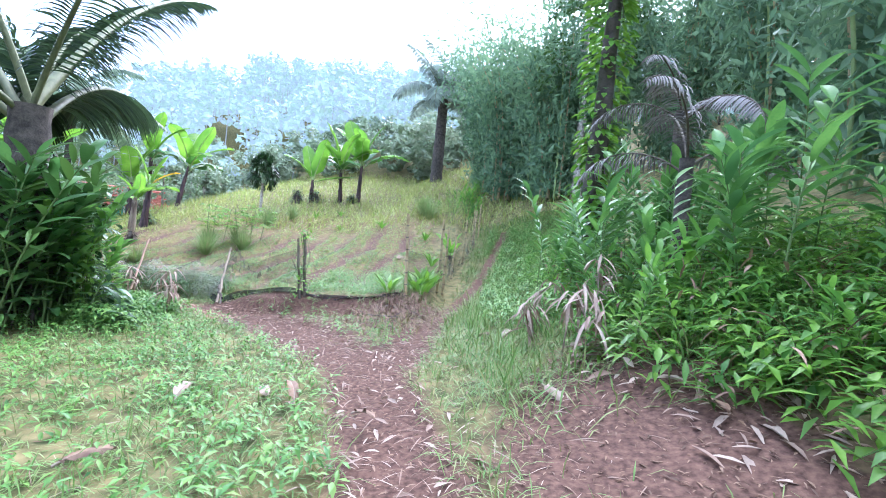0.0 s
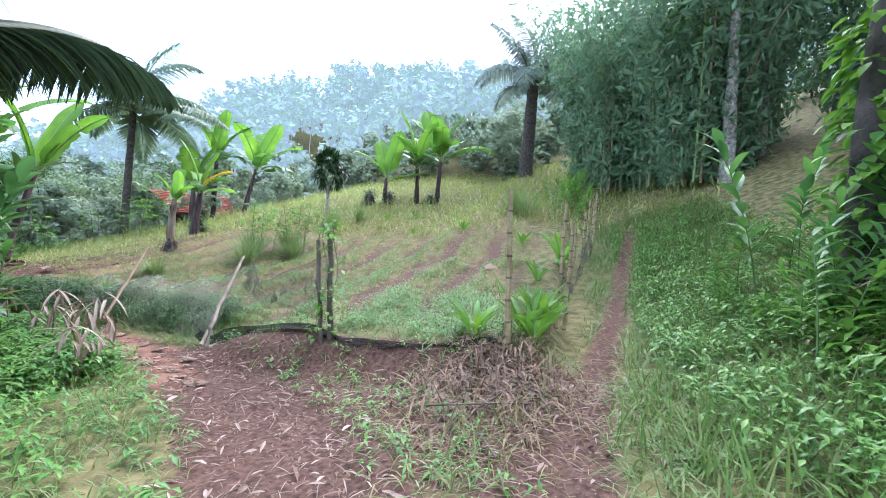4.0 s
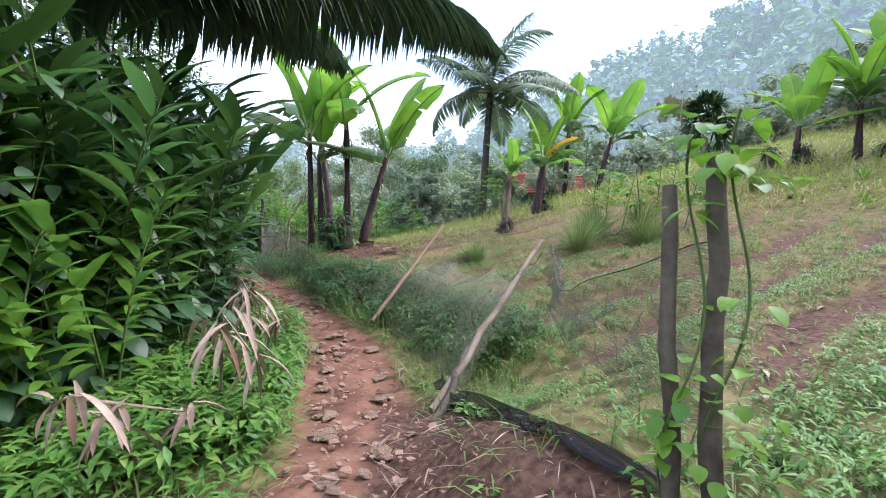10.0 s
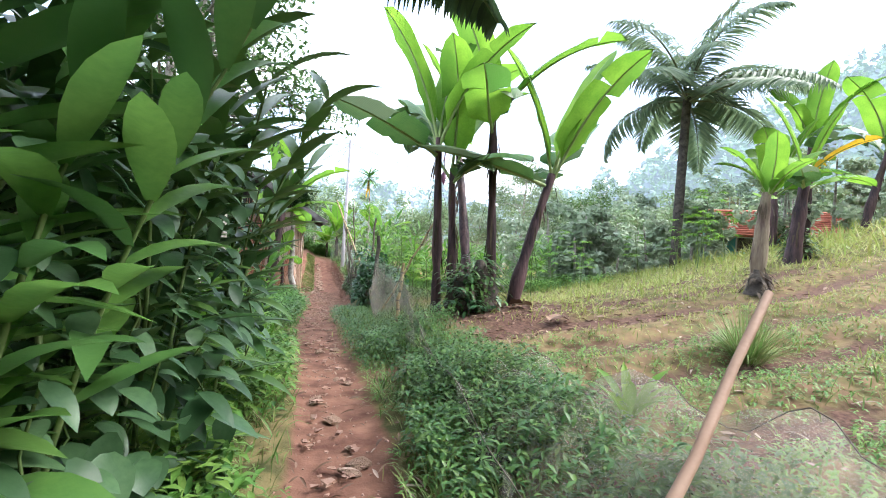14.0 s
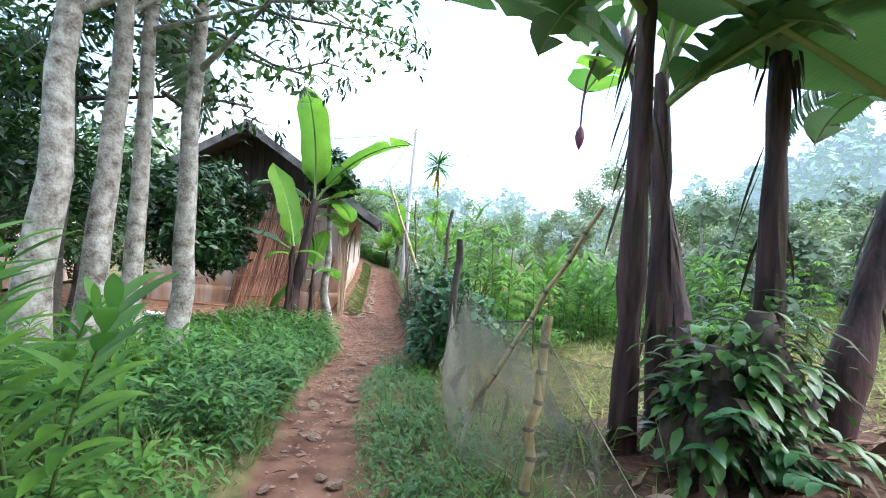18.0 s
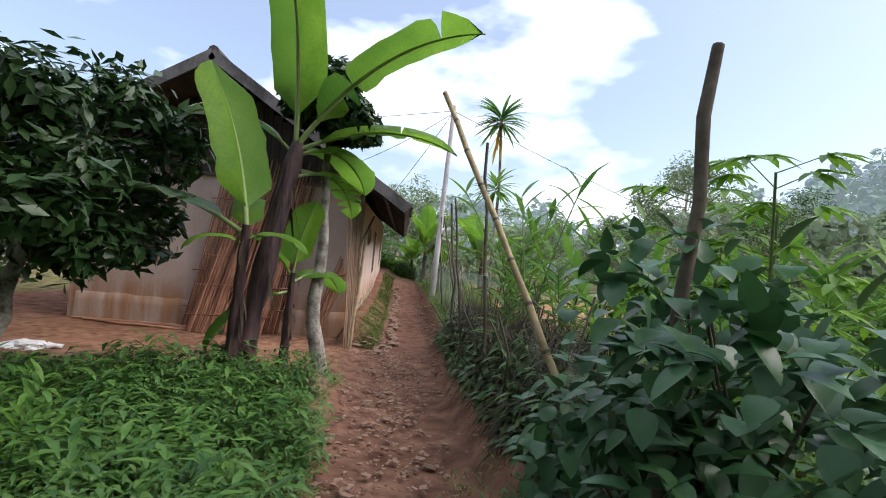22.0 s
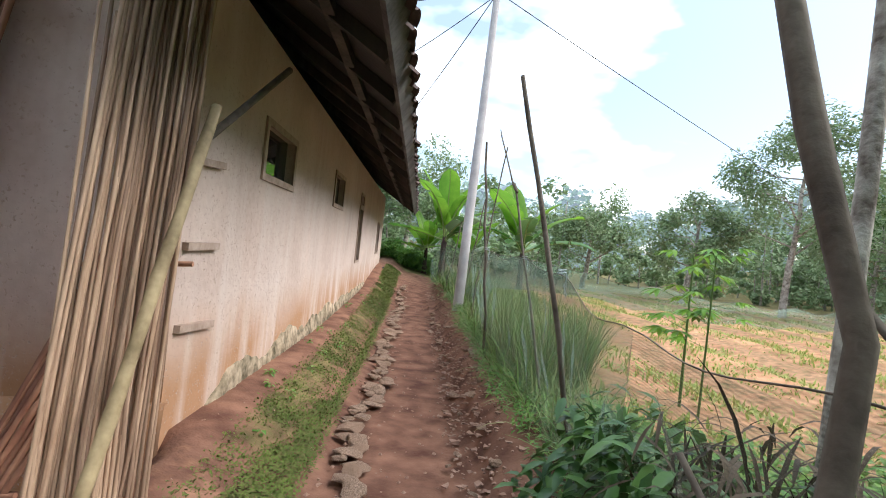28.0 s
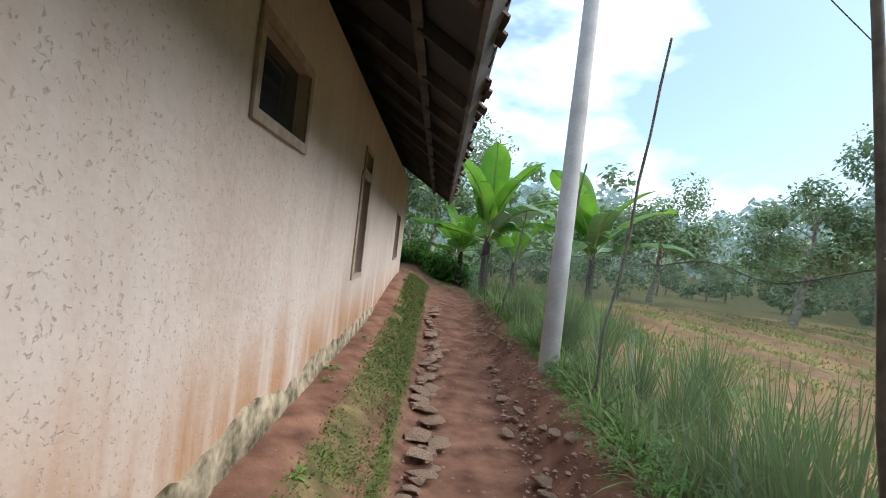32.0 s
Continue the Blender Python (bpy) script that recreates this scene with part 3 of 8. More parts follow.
def blades(b, base, way, length, width, droop, segs=3, fold=0.25, roll=None, slot=0, peak=0.4, seed=0):
    """Many leaves at once: strips that bend down, folded along the midrib, widest at peak."""
    base, way = np.asarray(base, float), unit(way)
    n = len(base)
    length, width, droop = (np.broadcast_to(np.asarray(q, float), (n,)) for q in (length, width, droop))
    side = np.cross(way, [0, 0, 1.0])
    bad = np.linalg.norm(side, axis=1) < 0.15
    side[bad] = np.cross(way[bad], [1.0, 0.3, 0])
    side = unit(side)
    if roll is not None:
        r = np.broadcast_to(np.asarray(roll, float), (n,))[:, None]
        side = unit(side * np.cos(r) + np.cross(way, side) * np.sin(r))
    t = np.linspace(0, 1, segs + 1)
    w = np.where(t < peak, np.sin(np.pi / 2 * np.clip(t / peak, 0, 1)) * 0.75 + 0.25, np.clip(np.cos(np.pi / 2 * (t - peak) / (1 - peak)), 0, 1) ** 0.8)
    w[-1] = 0.02
    pos, cur = base.copy(), way.copy()
    rows = []
    for k in range(segs + 1):
        up = unit(np.cross(side, cur))
        h = (width * w[k] / 2)[:, None]
        rows.append(np.stack([pos - side * h + up * h * fold, pos, pos + side * h + up * h * fold], 1))
        cur = unit(cur + np.array([0, 0, -1.0]) * (droop / segs)[:, None])
        pos = pos + cur * (length / segs)[:, None]
    v = np.stack(rows, 1).reshape(-1, 3)
    per = 3 * (segs + 1)
    o = (np.arange(n) * per)[:, None, None, None]
    k = (np.arange(segs) * 3)[None, :, None, None]
    q = np.array([[0, 1, 4, 3], [1, 2, 5, 4]])[None, None]
    b.add(v, (o + k + q).reshape(-1, 4), slot)
    return b


def quads(b, centre, normal, size_l, size_w, slot=0, spin=None, bend=0.25):
    """Small leaves: bent diamonds of two triangles each way round."""
    n = len(centre)
    nrm = unit(normal)
    a = unit(np.cross(nrm, rng.normal(size=(n, 3))))
    c = np.cross(nrm, a)
    L, W = np.broadcast_to(size_l, (n,))[:, None] / 2, np.broadcast_to(size_w, (n,))[:, None] / 2
    v = np.stack([centre - a * L, centre - c * W + nrm * W * bend, centre + a * L, centre + c * W + nrm * W * bend], 1).reshape(-1, 3)
    o = (np.arange(n) * 4)[:, None, None]
    b.add(v, (o + np.array([[0, 1, 2], [0, 2, 3]])[None]).reshape(-1, 3), slot)
    return b


def box(b, lo, hi, slot=0):
    lo, hi = np.asarray(lo, float), np.asarray(hi, float)
    c = np.array([[i, j, k] for k in (0, 1) for j in (0, 1) for i in (0, 1)])
    b.add(lo + c * (hi - lo), [[0, 2, 3, 1], [4, 5, 7, 6], [0, 1, 5, 4], [2, 6, 7, 3], [0, 4, 6, 2], [1, 3, 7, 5]], slot)
    return b


def beam(b, p, q, w, h, up=(0, 0, 1), slot=0):
    """A squared timber from p to q."""
    p, q = np.asarray(p, float), np.asarray(q, float)
    d = unit(q - p)
    s = unit(np.cross(d, up))
    u = np.cross(s, d)
    v = [e + sx * s * w / 2 + sy * u * h / 2 for e in (p, q) for sx, sy in ((-1, -1), (1, -1), (1, 1), (-1, 1))]
    b.add(v, [[3, 2, 1, 0], [4, 5, 6, 7], [0, 1, 5, 4], [1, 2, 6, 5], [2, 3, 7, 6], [3, 0, 4, 7]], slot)
    return b


def wobble(p, q, n, amount, seed):
    """A line of n points from p to q that strays a little."""
    g = np.random.default_rng(seed)
    t = np.linspace(0, 1, n)[:, None]
    pts = np.asarray(p, float) * (1 - t) + np.asarray(q, float) * t
    pts[1:-1] += g.normal(size=(n - 2, 3)) * amount
    return pts


def on_ground(x, y, dz=0.0):
    return (x, y, float(ground_z(x, y)) + dz)


# ---- ground sheet, one to the horizon ----
def axis_steps(lo, hi, step, far):
    grow = [0.0]
    d = step
    while grow[-1] < far:
        d *= 1.18
        grow.append(grow[-1] + d)
    grow = np.array(grow[1:])
    return np.r_[(lo - grow)[::-1], np.arange(lo, hi + 1e-6, step), hi + grow]


gx, gy = axis_steps(-13, 16, 0.22, 900), axis_steps(-36, 22, 0.16, 900)
gx = np.sort(np.r_[gx[(gx < -3) | (gx > 4)], np.arange(-3, 4.01, 0.1)])
X, Y = np.meshgrid(gx, gy)
Z = ground_z(X, Y)
bare = bare_mask(X, Y)
rough = np.array([noise.noise((x * 2.3, y * 2.3, 0)) * 0.6 + noise.noise((x * 6.1, y * 6.1, 3)) * 0.4 for x, y in zip(X.ravel(), Y.ravel())]).reshape(X.shape)
Z = Z + rough * (0.006 + 0.05 * (1 - bare)) - 0.05 * bare * (np.minimum(off_line(TRAIL, X, Y), off_line(FORK, X, Y)) < 0.1)
idx = np.arange(X.size).reshape(X.shape)
gm = Build().add(np.stack([X, Y, Z], -1), np.stack([idx[:-1, :-1], idx[:-1, 1:], idx[1:, 1:], idx[1:, :-1]], -1).reshape(-1, 4)).mesh("ground", M_GROUND)
for key, values in (("bare", bare), ("mulch", mulch_mask(X, Y)), ("sandy", sandy_mask(X, Y))):
    gm.attributes.new(key, "FLOAT", "POINT").data.foreach_set("value", values.ravel().astype(np.float32))
tagged(new("ground", gm), "reddish earth with trodden footpath, grass and mulch", "ground", kind="structure")


# ---- the house ----
HX, HX0, HY, HY1, HTOP = 0.62, -4.75, -2.2, 12.0, 2.95
RIDGE_X, RIDGE_Z, EAVE_X, EAVE_Z, GABLE_Y = -2.1, 5.05, 1.72, 2.6, -3.35
WINDOWS = [(-0.95, -0.05, 1.83, 2.27), (2.27, 3.1, 1.87, 2.34), (5.38, 5.95, 0.9, 2.05), (5.45, 5.95, 2.12, 2.36), (10.0, 10.7, 1.0, 1.95)]


def side_wall(b, x, thick, y0, y1, z0, z1, holes, turn=False):
    """A wall along y (or, turned, along x) with real openings and their reveals, in one skin."""
    ys = sorted({y0, y1, *[h[0] for h in holes], *[h[1] for h in holes]})
    zs = sorted({z0, z1, *[h[2] for h in holes], *[h[3] for h in holes]})
    ny, nz = len(ys), len(zs)
    v = [((x - k * thick, y, z) if not turn else (y, x + k * thick, z)) for k in (0, 1) for y in ys for z in zs]
    solid = [[not any(h[0] <= ys[i] and ys[i + 1] <= h[1] and h[2] <= zs[j] and zs[j + 1] <= h[3] for h in holes) for j in range(nz - 1)] for i in range(ny - 1)]
    full = lambda i, j: 0 <= i < ny - 1 and 0 <= j < nz - 1 and solid[i][j]
    at = lambda k, i, j: k * ny * nz + i * nz + j
    f = []
    for i in range(ny - 1):
        for j in range(nz - 1):
            if not solid[i][j]:
                continue
            f.append([at(0, i, j), at(0, i + 1, j), at(0, i + 1, j + 1), at(0, i, j + 1)])
            f.append([at(1, i, j + 1), at(1, i + 1, j + 1), at(1, i + 1, j), at(1, i, j)])
            for di, dj, p, q in ((-1, 0, (i, j), (i, j + 1)), (1, 0, (i + 1, j), (i + 1, j + 1)), (0, -1, (i, j), (i + 1, j)), (0, 1, (i, j + 1), (i + 1, j + 1))):
                if not full(i + di, j + dj):
                    f.append([at(0, *p), at(0, *q), at(1, *q), at(1, *p)])
    b.add(v, f)
    return b


house = thing("farmhouse", (0, 0, 0), "long plastered farmhouse with dark gable boards and tiled roof", "house")
b = Build()
side_wall(b, HX, 0.14, HY, HY1, -0.35, HTOP, WINDOWS)
part("wall", b, M_PLASTER, house, "pitted pinkish plaster with red earth splashes", False)
b = Build()
side_wall(b, HY - 0.003, 0.14, HX0, HX - 0.142, -0.35, HTOP, [(-3.9, -3.25, 1.12, 1.9)], True)
part("wall", b, M_PLASTER, house, "", False)
b = Build()
box(b, (HX0, HY1 + 0.003, -0.35), (HX, HY1 + 0.14, HTOP))
part("wall", b, M_PLASTER, house, "", False)
b = Build()
box(b, (HX0 - 0.14, HY, -0.35), (HX0, HY1, HTOP))
part("wall", b, M_PLASTER, house, "", False)
# rough stone plinth, proud of the plaster, its top uneven
b = Build()
n = 220
py = np.linspace(HY + 0.1, HY1, n)
top = 0.27 + 0.14 * np.array([noise.noise((y * 1.3, 0, 0)) + 0.6 * noise.noise((y * 5.3, 4, 0)) for y in py]) - 0.2 * smooth(-1.2, -1.9, py)
low = ground_z(HX + 0.1, py) - 0.12
v = np.stack([np.stack([np.full(n, HX + 0.035), py, low], 1), np.stack([HX + 0.03 + 0.008 * rng.normal(size=n), py, (top + low) / 2], 1),
              np.stack([np.full(n, HX + 0.014), py, top], 1), np.stack([np.full(n, HX - 0.02), py, top], 1)], 1).reshape(-1, 3)
i = (np.arange(n - 1) * 4)[:, None, None]
b.add(v, (i + np.array([[0, 4, 5, 1], [1, 5, 6, 2], [2, 6, 7, 3]])[None]).reshape(-1, 4))
part("plinth", b, M_PLINTH, house, "exposed mossy stone footing with flaked edge")
b = Build()
px = np.linspace(HX0, HX + 0.03, 90)
top = 0.34 + 0.08 * np.array([noise.noise((x * 1.9, 9, 0)) + 0.5 * noise.noise((x * 6.3, 4, 0)) for x in px])
n = len(px)
v = np.stack([np.stack([px, np.full(n, HY - 0.04), 0 * px - 0.3], 1), np.stack([px, HY - 0.036 + 0.006 * rng.normal(size=n), top * 0.5], 1), np.stack([px, np.full(n, HY - 0.02), top], 1), np.stack([px, np.full(n, HY + 0.02), top], 1)], 1).reshape(-1, 3)
i = (np.arange(n - 1) * 4)[:, None, None]
b.add(v, (i + np.array([[0, 4, 5, 1], [1, 5, 6, 2], [2, 6, 7, 3]])[None]).reshape(-1, 4))
part("plinth", b, M_PLASTER, house, "earth-stained footing of the gable wall")
# timber ends bedded in the plaster by the corner
for z0, z1, y in ((1.74, 1.77, -1.74), (1.24, 1.24, -1.72), (0.76, 0.72, -1.68)):
    part("batten", beam(Build(), (HX + 0.012, HY + 0.05, z0), (HX + 0.012, y, z1), 0.05, 0.045), M_FRAME, house, "weathered timber end bedded in the plaster", False)
# windows
for k, (y0, y1, z0, z1) in enumerate(WINDOWS):
    fr = Build()
    w = 0.04 if k < 3 else 0.03
    side_wall(fr, HX + 0.022, 0.019, y0 - w, y1 + w, z0 - w, z1 + w, [(y0 + 0.02, y1 - 0.02, z0 + 0.02, z1 - 0.02)])
    wnd = part("window", fr, M_FRAME, house, "weathered timber frame", False)
    part("pane", box(Build(), (HX - 0.085, y0, z0), (HX - 0.078, y1, z1)), M_GLASS, wnd, "glass tinted dark for an unlit room, reflecting sky", False).visible_shadow = False
    if k == 2:
        part("mullion", box(Build(), (HX - 0.07, (y0 + y1) / 2 - 0.02, z0), (HX - 0.02, (y0 + y1) / 2 + 0.02, z1)), M_FRAME, wnd, "", False)
fr = Build()
side_wall(fr, HY - 0.03, 0.024, -3.96, -3.19, 1.06, 1.96, [(-3.9, -3.25, 1.12, 1.9)], True)
wnd = part("window", fr, M_FRAME, house, "weathered timber frame", False)
part("shutter", box(Build(), (-3.9, HY + 0.02, 1.12), (-3.25, HY + 0.05, 1.9)), M_STICK, wnd, "closed board shutter", False)
# gable boards above the plaster
board = Build()
box(board, (-0.09, -0.012, 0), (0.09, 0.012, 1))
bx = np.arange(HX0 + 0.1, HX, 0.195)
board_mesh = board.mesh("plank", M_PLANK, False)
for x in bx:
    h = RIDGE_Z - 0.12 - abs(x - RIDGE_X) * (RIDGE_Z - EAVE_Z) / (EAVE_X - RIDGE_X) - 2.98
    if h > 0.05:
        o = part("plank", board_mesh, None, house)
        o.matrix_world = Matrix.Translation((x, HY - 0.02 + random.uniform(-0.006, 0.006), 2.98)) @ Matrix.Diagonal((1, 1, h, 1))
part("ledger", box(Build(), (HX0 - 0.05, HY - 0.07, 2.93), (HX + 0.02, HY + 0.02, 2.99)), M_BARGE, house, "grey timber rail", False)
# roof: deck, fascia, barge boards, rows of tiles
slope = np.array([EAVE_X - RIDGE_X, 0, EAVE_Z - RIDGE_Z])
pitch = math.atan2(RIDGE_Z - EAVE_Z, EAVE_X - RIDGE_X)
run = float(np.linalg.norm(slope))
for s in (1, -1):
    b = Build()
    d = np.array([s * math.cos(pitch), 0, -math.sin(pitch)])
    up = np.array([s * math.sin(pitch), 0, math.cos(pitch)])
    a = np.array([RIDGE_X, 0, RIDGE_Z])
    c = [a + d * r + up * u + np.array([0, y, 0]) for y in (GABLE_Y, HY1 + 0.45) for r in (0, run) for u in (-0.05, 0)]
    b.add(c, [[0, 2, 3, 1], [4, 5, 7, 6], [0, 1, 5, 4], [2, 6, 7, 3], [0, 4, 6, 2], [1, 3, 7, 5]])
    part("roof", b, M_PLANK, house, "dark board roof deck", False)
    part("barge_board", beam(Build(), a + d * -0.02 + np.array([0, GABLE_Y - 0.03, -0.05]), a + d * run + np.array([0, GABLE_Y - 0.03, -0.05]), 0.05, 0.2, up), M_BARGE, house, "greyed barge board", False)
    part("fascia", beam(Build(), a + d * (run + 0.02) + np.array([0, GABLE_Y, -0.02]), a + d * (run + 0.02) + np.array([0, HY1 + 0.45, -0.02]), 0.2, 0.04, d), M_BARGE, house, "warped fascia board", False)
    # rafters under the overhang
    raf = beam(Build(), a + d * 2.6 + up * -0.1, a + d * run + up * -0.1, 0.06, 0.09).mesh("rafter", M_PLANK, False)
    for y in np.arange(GABLE_Y + 0.5, HY1 + 0.4, 0.85):
        part("rafter", raf, None, house).location = (0, y, 0)
    part("purlin", beam(Build(), a + d * (run - 0.45) + up * -0.11 + np.array([0, GABLE_Y, 0]), a + d * (run - 0.45) + up * -0.11 + np.array([0, HY1 + 0.4, 0]), 0.07, 0.07), M_PLANK, house, "", False)
    # curved clay tiles; the two courses at the eave of the seen side are single tiles, the rest joined
    t = np.linspace(0, np.pi, 6)
    prof = np.stack([0 * t, -0.11 * np.cos(t), 0.045 * np.sin(t)], 1)
    one = Build()
    q = np.concatenate([prof, prof * [1, 0.9, 0.9] + [0.3, 0, 0], prof * [1, 0.8, 0.8] - [0, 0, 0.014]])
    i = np.arange(5)[:, None]
    one.add(q, np.concatenate([np.stack([i + 0, i + 6, i + 7, i + 1], -1).reshape(-1, 4), np.stack([i, i + 1, i + 13, i + 12], -1).reshape(-1, 4)]))
    tile_mesh = one.mesh("tile", M_TILE)
    basis = Matrix(((d[0], 0, up[0]), (d[1], 1 * s, up[1]), (d[2], 0, up[2]))).to_4x4()
    rest = Build()
    for row in range(15):
        for col, y in enumerate(np.arange(GABLE_Y + 0.1, HY1 + 0.4, 0.2)):
            p = a + d * (run - 0.22 - row * 0.29) + up * (0.012 + random.uniform(0, 0.012)) + np.array([0, y + random.uniform(-0.02, 0.02), 0])
            m = Matrix.Translation(p) @ basis @ pose(random.uniform(-0.01, 0.03) + (0.0 if row else random.uniform(-0.04, 0.03)), 0, 0, 0, random.uniform(-3, 3), random.uniform(-4, 4))
            if s == 1 and row < 2:
                part("tile", tile_mesh, None, house).matrix_world = m
            else:
                mm = np.array(m)
                rest.add(q @ mm[:3, :3].T + mm[:3, 3], np.concatenate([np.stack([i + 0, i + 6, i + 7, i + 1], -1).reshape(-1, 4), np.stack([i, i + 1, i + 13, i + 12], -1).reshape(-1, 4)]))
    part("tiles", rest, M_TILE, house, "weathered dark clay tiles")["kind"] = "stuff"
part("ridge", tube(Build(), [(RIDGE_X, GABLE_Y - 0.02, RIDGE_Z + 0.03), (RIDGE_X, HY1 + 0.45, RIDGE_Z + 0.03)], 0.1, 8), M_TILE, house, "rounded ridge tiles")
# ceiling coloured near-black to darken the room behind the windows
part("ceiling_board", box(Build(), (HX0, HY + 0.15, HTOP - 0.03), (HX - 0.15, HY1, HTOP)), M_UNLIT_ROOM, house, "", False)
# parked wheel at the far corner, lantern bracket
wheel = thing("motorbike_wheel", (HX + 0.25, 10.9, 0.18), "black rubber wheel of a parked motorbike beside the house", "wheel")
a = np.linspace(0, 2 * np.pi, 25)
part("tyre", tube(Build(), np.stack([0 * a, 0.25 * np.cos(a), 0.25 * np.sin(a) + 0.08], 1), 0.05, 8, cap=False), M_RUBBER, wheel)
part("rim", tube(Build(), np.stack([0 * a, 0.19 * np.cos(a), 0.19 * np.sin(a) + 0.08], 1), 0.015, 6, cap=False), M_CONCRETE, wheel, "dull metal rim")
b = Build()
for q in np.linspace(0, np.pi, 7)[:-1]:
    tube(b, [(0, 0.19 * math.cos(q), 0.08 + 0.19 * math.sin(q)), (0, -0.19 * math.cos(q), 0.08 - 0.19 * math.sin(q))], 0.005, 4)
part("spokes", b, M_CONCRETE, wheel)


# ---- bamboo screens and bundles leaning on the gable wall ----
def slat_mesh(r, n, seed, mat):
    g = np.random.default_rng(seed)
    z = np.linspace(0, 1, n)
    pts = np.stack([g.normal(size=n) * 0.004, g.normal(size=n) * 0.004, z], 1)
    return tube(Build(), pts, r * (1 + 0.25 * (np.arange(n) % 2)), 6).mesh("slat", mat)


SLATS = [slat_mesh(0.014, 7, k, M_BAMBOO_SLAT) for k in range(4)]
RODS = [slat_mesh(0.011, 9, 10 + k, M_ROD) for k in range(4)]


def bamboo_screen(x0, x1, lean_x, foot_y, height, count, label, y_top=HY - 0.06, jag=0.15, battens=4):
    ob = thing("bamboo_screen", (0, 0, 0), label, "bamboo screen", "bamboo screens against the wall")
    for k in range(count):
        x = x0 + (x1 - x0) * (k + random.uniform(-0.25, 0.25)) / count
        p = Vector((x, foot_y + random.uniform(-0.03, 0.03), float(ground_z(x, foot_y)) + 0.01))
        q = Vector((x + lean_x + random.uniform(-0.05, 0.05), y_top + random.uniform(-0.03, 0.0), p.z + height + random.uniform(-jag, jag)))
        d = q - p
        o = part("slat", SLATS[k % 4], None, ob)
        o.matrix_world = Matrix.Translation(p) @ d.to_track_quat("Z", "Y").to_matrix().to_4x4() @ Matrix.Diagonal((1, 1, d.length, 1))
    for k in range(battens):
        f = 0.15 + 0.7 * k / max(battens - 1, 1)
        z0 = float(ground_z((x0 + x1) / 2, foot_y))
        y = foot_y + (y_top - foot_y) * f - 0.03
        part("batten", tube(Build(), wobble((x0 + lean_x * f - 0.12, y, z0 + height * f - 0.04), (x1 + lean_x * f + 0.08 + 0.18 * (k % 2), y, z0 + height * f + 0.02), 5, 0.006, k), 0.014, 6), M_BAMBOO_SLAT, ob)
    return ob


bamboo_screen(-2.5, -0.62, 0.42, -2.52, 3.15, 62, "tall dark weathered split-bamboo screen leaning on the gable wall", jag=0.42)
bamboo_screen(-2.25, -0.86, 0.4, -2.98, 2.45, 74, "reddish split-bamboo screen leaning aslant on the gable wall", y_top=HY - 0.14, jag=0.28)
bamboo_screen(-0.04, 0.14, 0.46, -2.78, 1.55, 14, "short dark bundle of split bamboo leaning at the corner", jag=0.25, battens=2)
# pale rods stood on end before the house corner
rods = thing("bamboo_bundle", (0, 0, 0), "pale upright bundle of thin bamboo rods at the house corner", "bamboo bundle")
for k in range(76):
    f = random.random()
    p = Vector((0.79 + 0.12 * f + random.uniform(-0.03, 0.03), -3.45 + 0.62 * f, 0))
    p.z = float(ground_z(p.x, p.y)) - 0.01
    q = Vector((0.56 + 0.24 * f + random.uniform(-0.08, 0.08), -2.85 + 0.42 * f, p.z + 2.72 + random.uniform(-0.45, 0.2)))
    o = part("rod", RODS[k % 4], None, rods)
    o.matrix_world = Matrix.Translation(p) @ (q - p).to_track_quat("Z", "Y").to_matrix().to_4x4() @ Matrix.Diagonal((0.7, 0.7, (q - p).length, 1))
bp = thing("bamboo_pole", (0, 0, 0), "thick pale bamboo pole standing at the house corner", "bamboo pole")
part("cane", tube(Build(), wobble(on_ground(0.9, -3.5, -0.02), (0.93, -2.6, 1.95), 9, 0.004, 2), 0.026 * (1 + 0.12 * (np.arange(9) % 2)), 8), M_BAMBOO, bp)
st = thing("dark_stick", (0, 0, 0), "short dark stick jutting from behind the bamboo", "stick")
part("rod", tube(Build(), [(0.8, -2.5, 1.75), (1.0, -1.75, 2.45)], 0.022, 6), M_STICK, st)
# bamboo lying along the foot of the gable wall
for k in range(5):
    lb = thing("bamboo_pole", (0, 0, 0), "bamboo pole lying along the foot of the wall", "bamboo pole", "poles on the yard")
    x = -4.6 + k * 0.25
    part("cane", tube(Build(), wobble((x, -2.5 - 0.07 * k, float(ground_z(x, -2.5)) + 0.03), (x + 2.0, -2.45 - 0.09 * k, float(ground_z(x + 2, -2.5)) + 0.03), 6, 0.012, k), 0.022, 6), M_BAMBOO_SLAT, lb)


# white sack left on the yard
sk = thing("plastic_sack", on_ground(-3.49, -5.11, -0.02), "crumpled white plastic sack lying on the yard", "sack")
bm = bmesh.new()
bmesh.ops.create_icosphere(bm, subdivisions=4, radius=1)
for v in bm.verts:
    q = noise.noise(v.co * 1.6) * 0.35 + noise.noise(v.co * 5.0) * 0.1
    v.co = Vector((v.co.x * 0.32, v.co.y * 0.2, max(v.co.z, -0.2) * 0.13)) * (1 + q)
me = bpy.data.meshes.new("bag")
bm.to_mesh(me)
me.materials.append(M_WHITE)
part("bag", me, None, sk)
part("neck", tube(Build(), [(0.28, 0, 0.06), (0.36, 0.02, 0.07), (0.44, 0.05, 0.04)], [0.06, 0.025, 0.05], 8), M_WHITE, sk, "twisted neck of the sack")

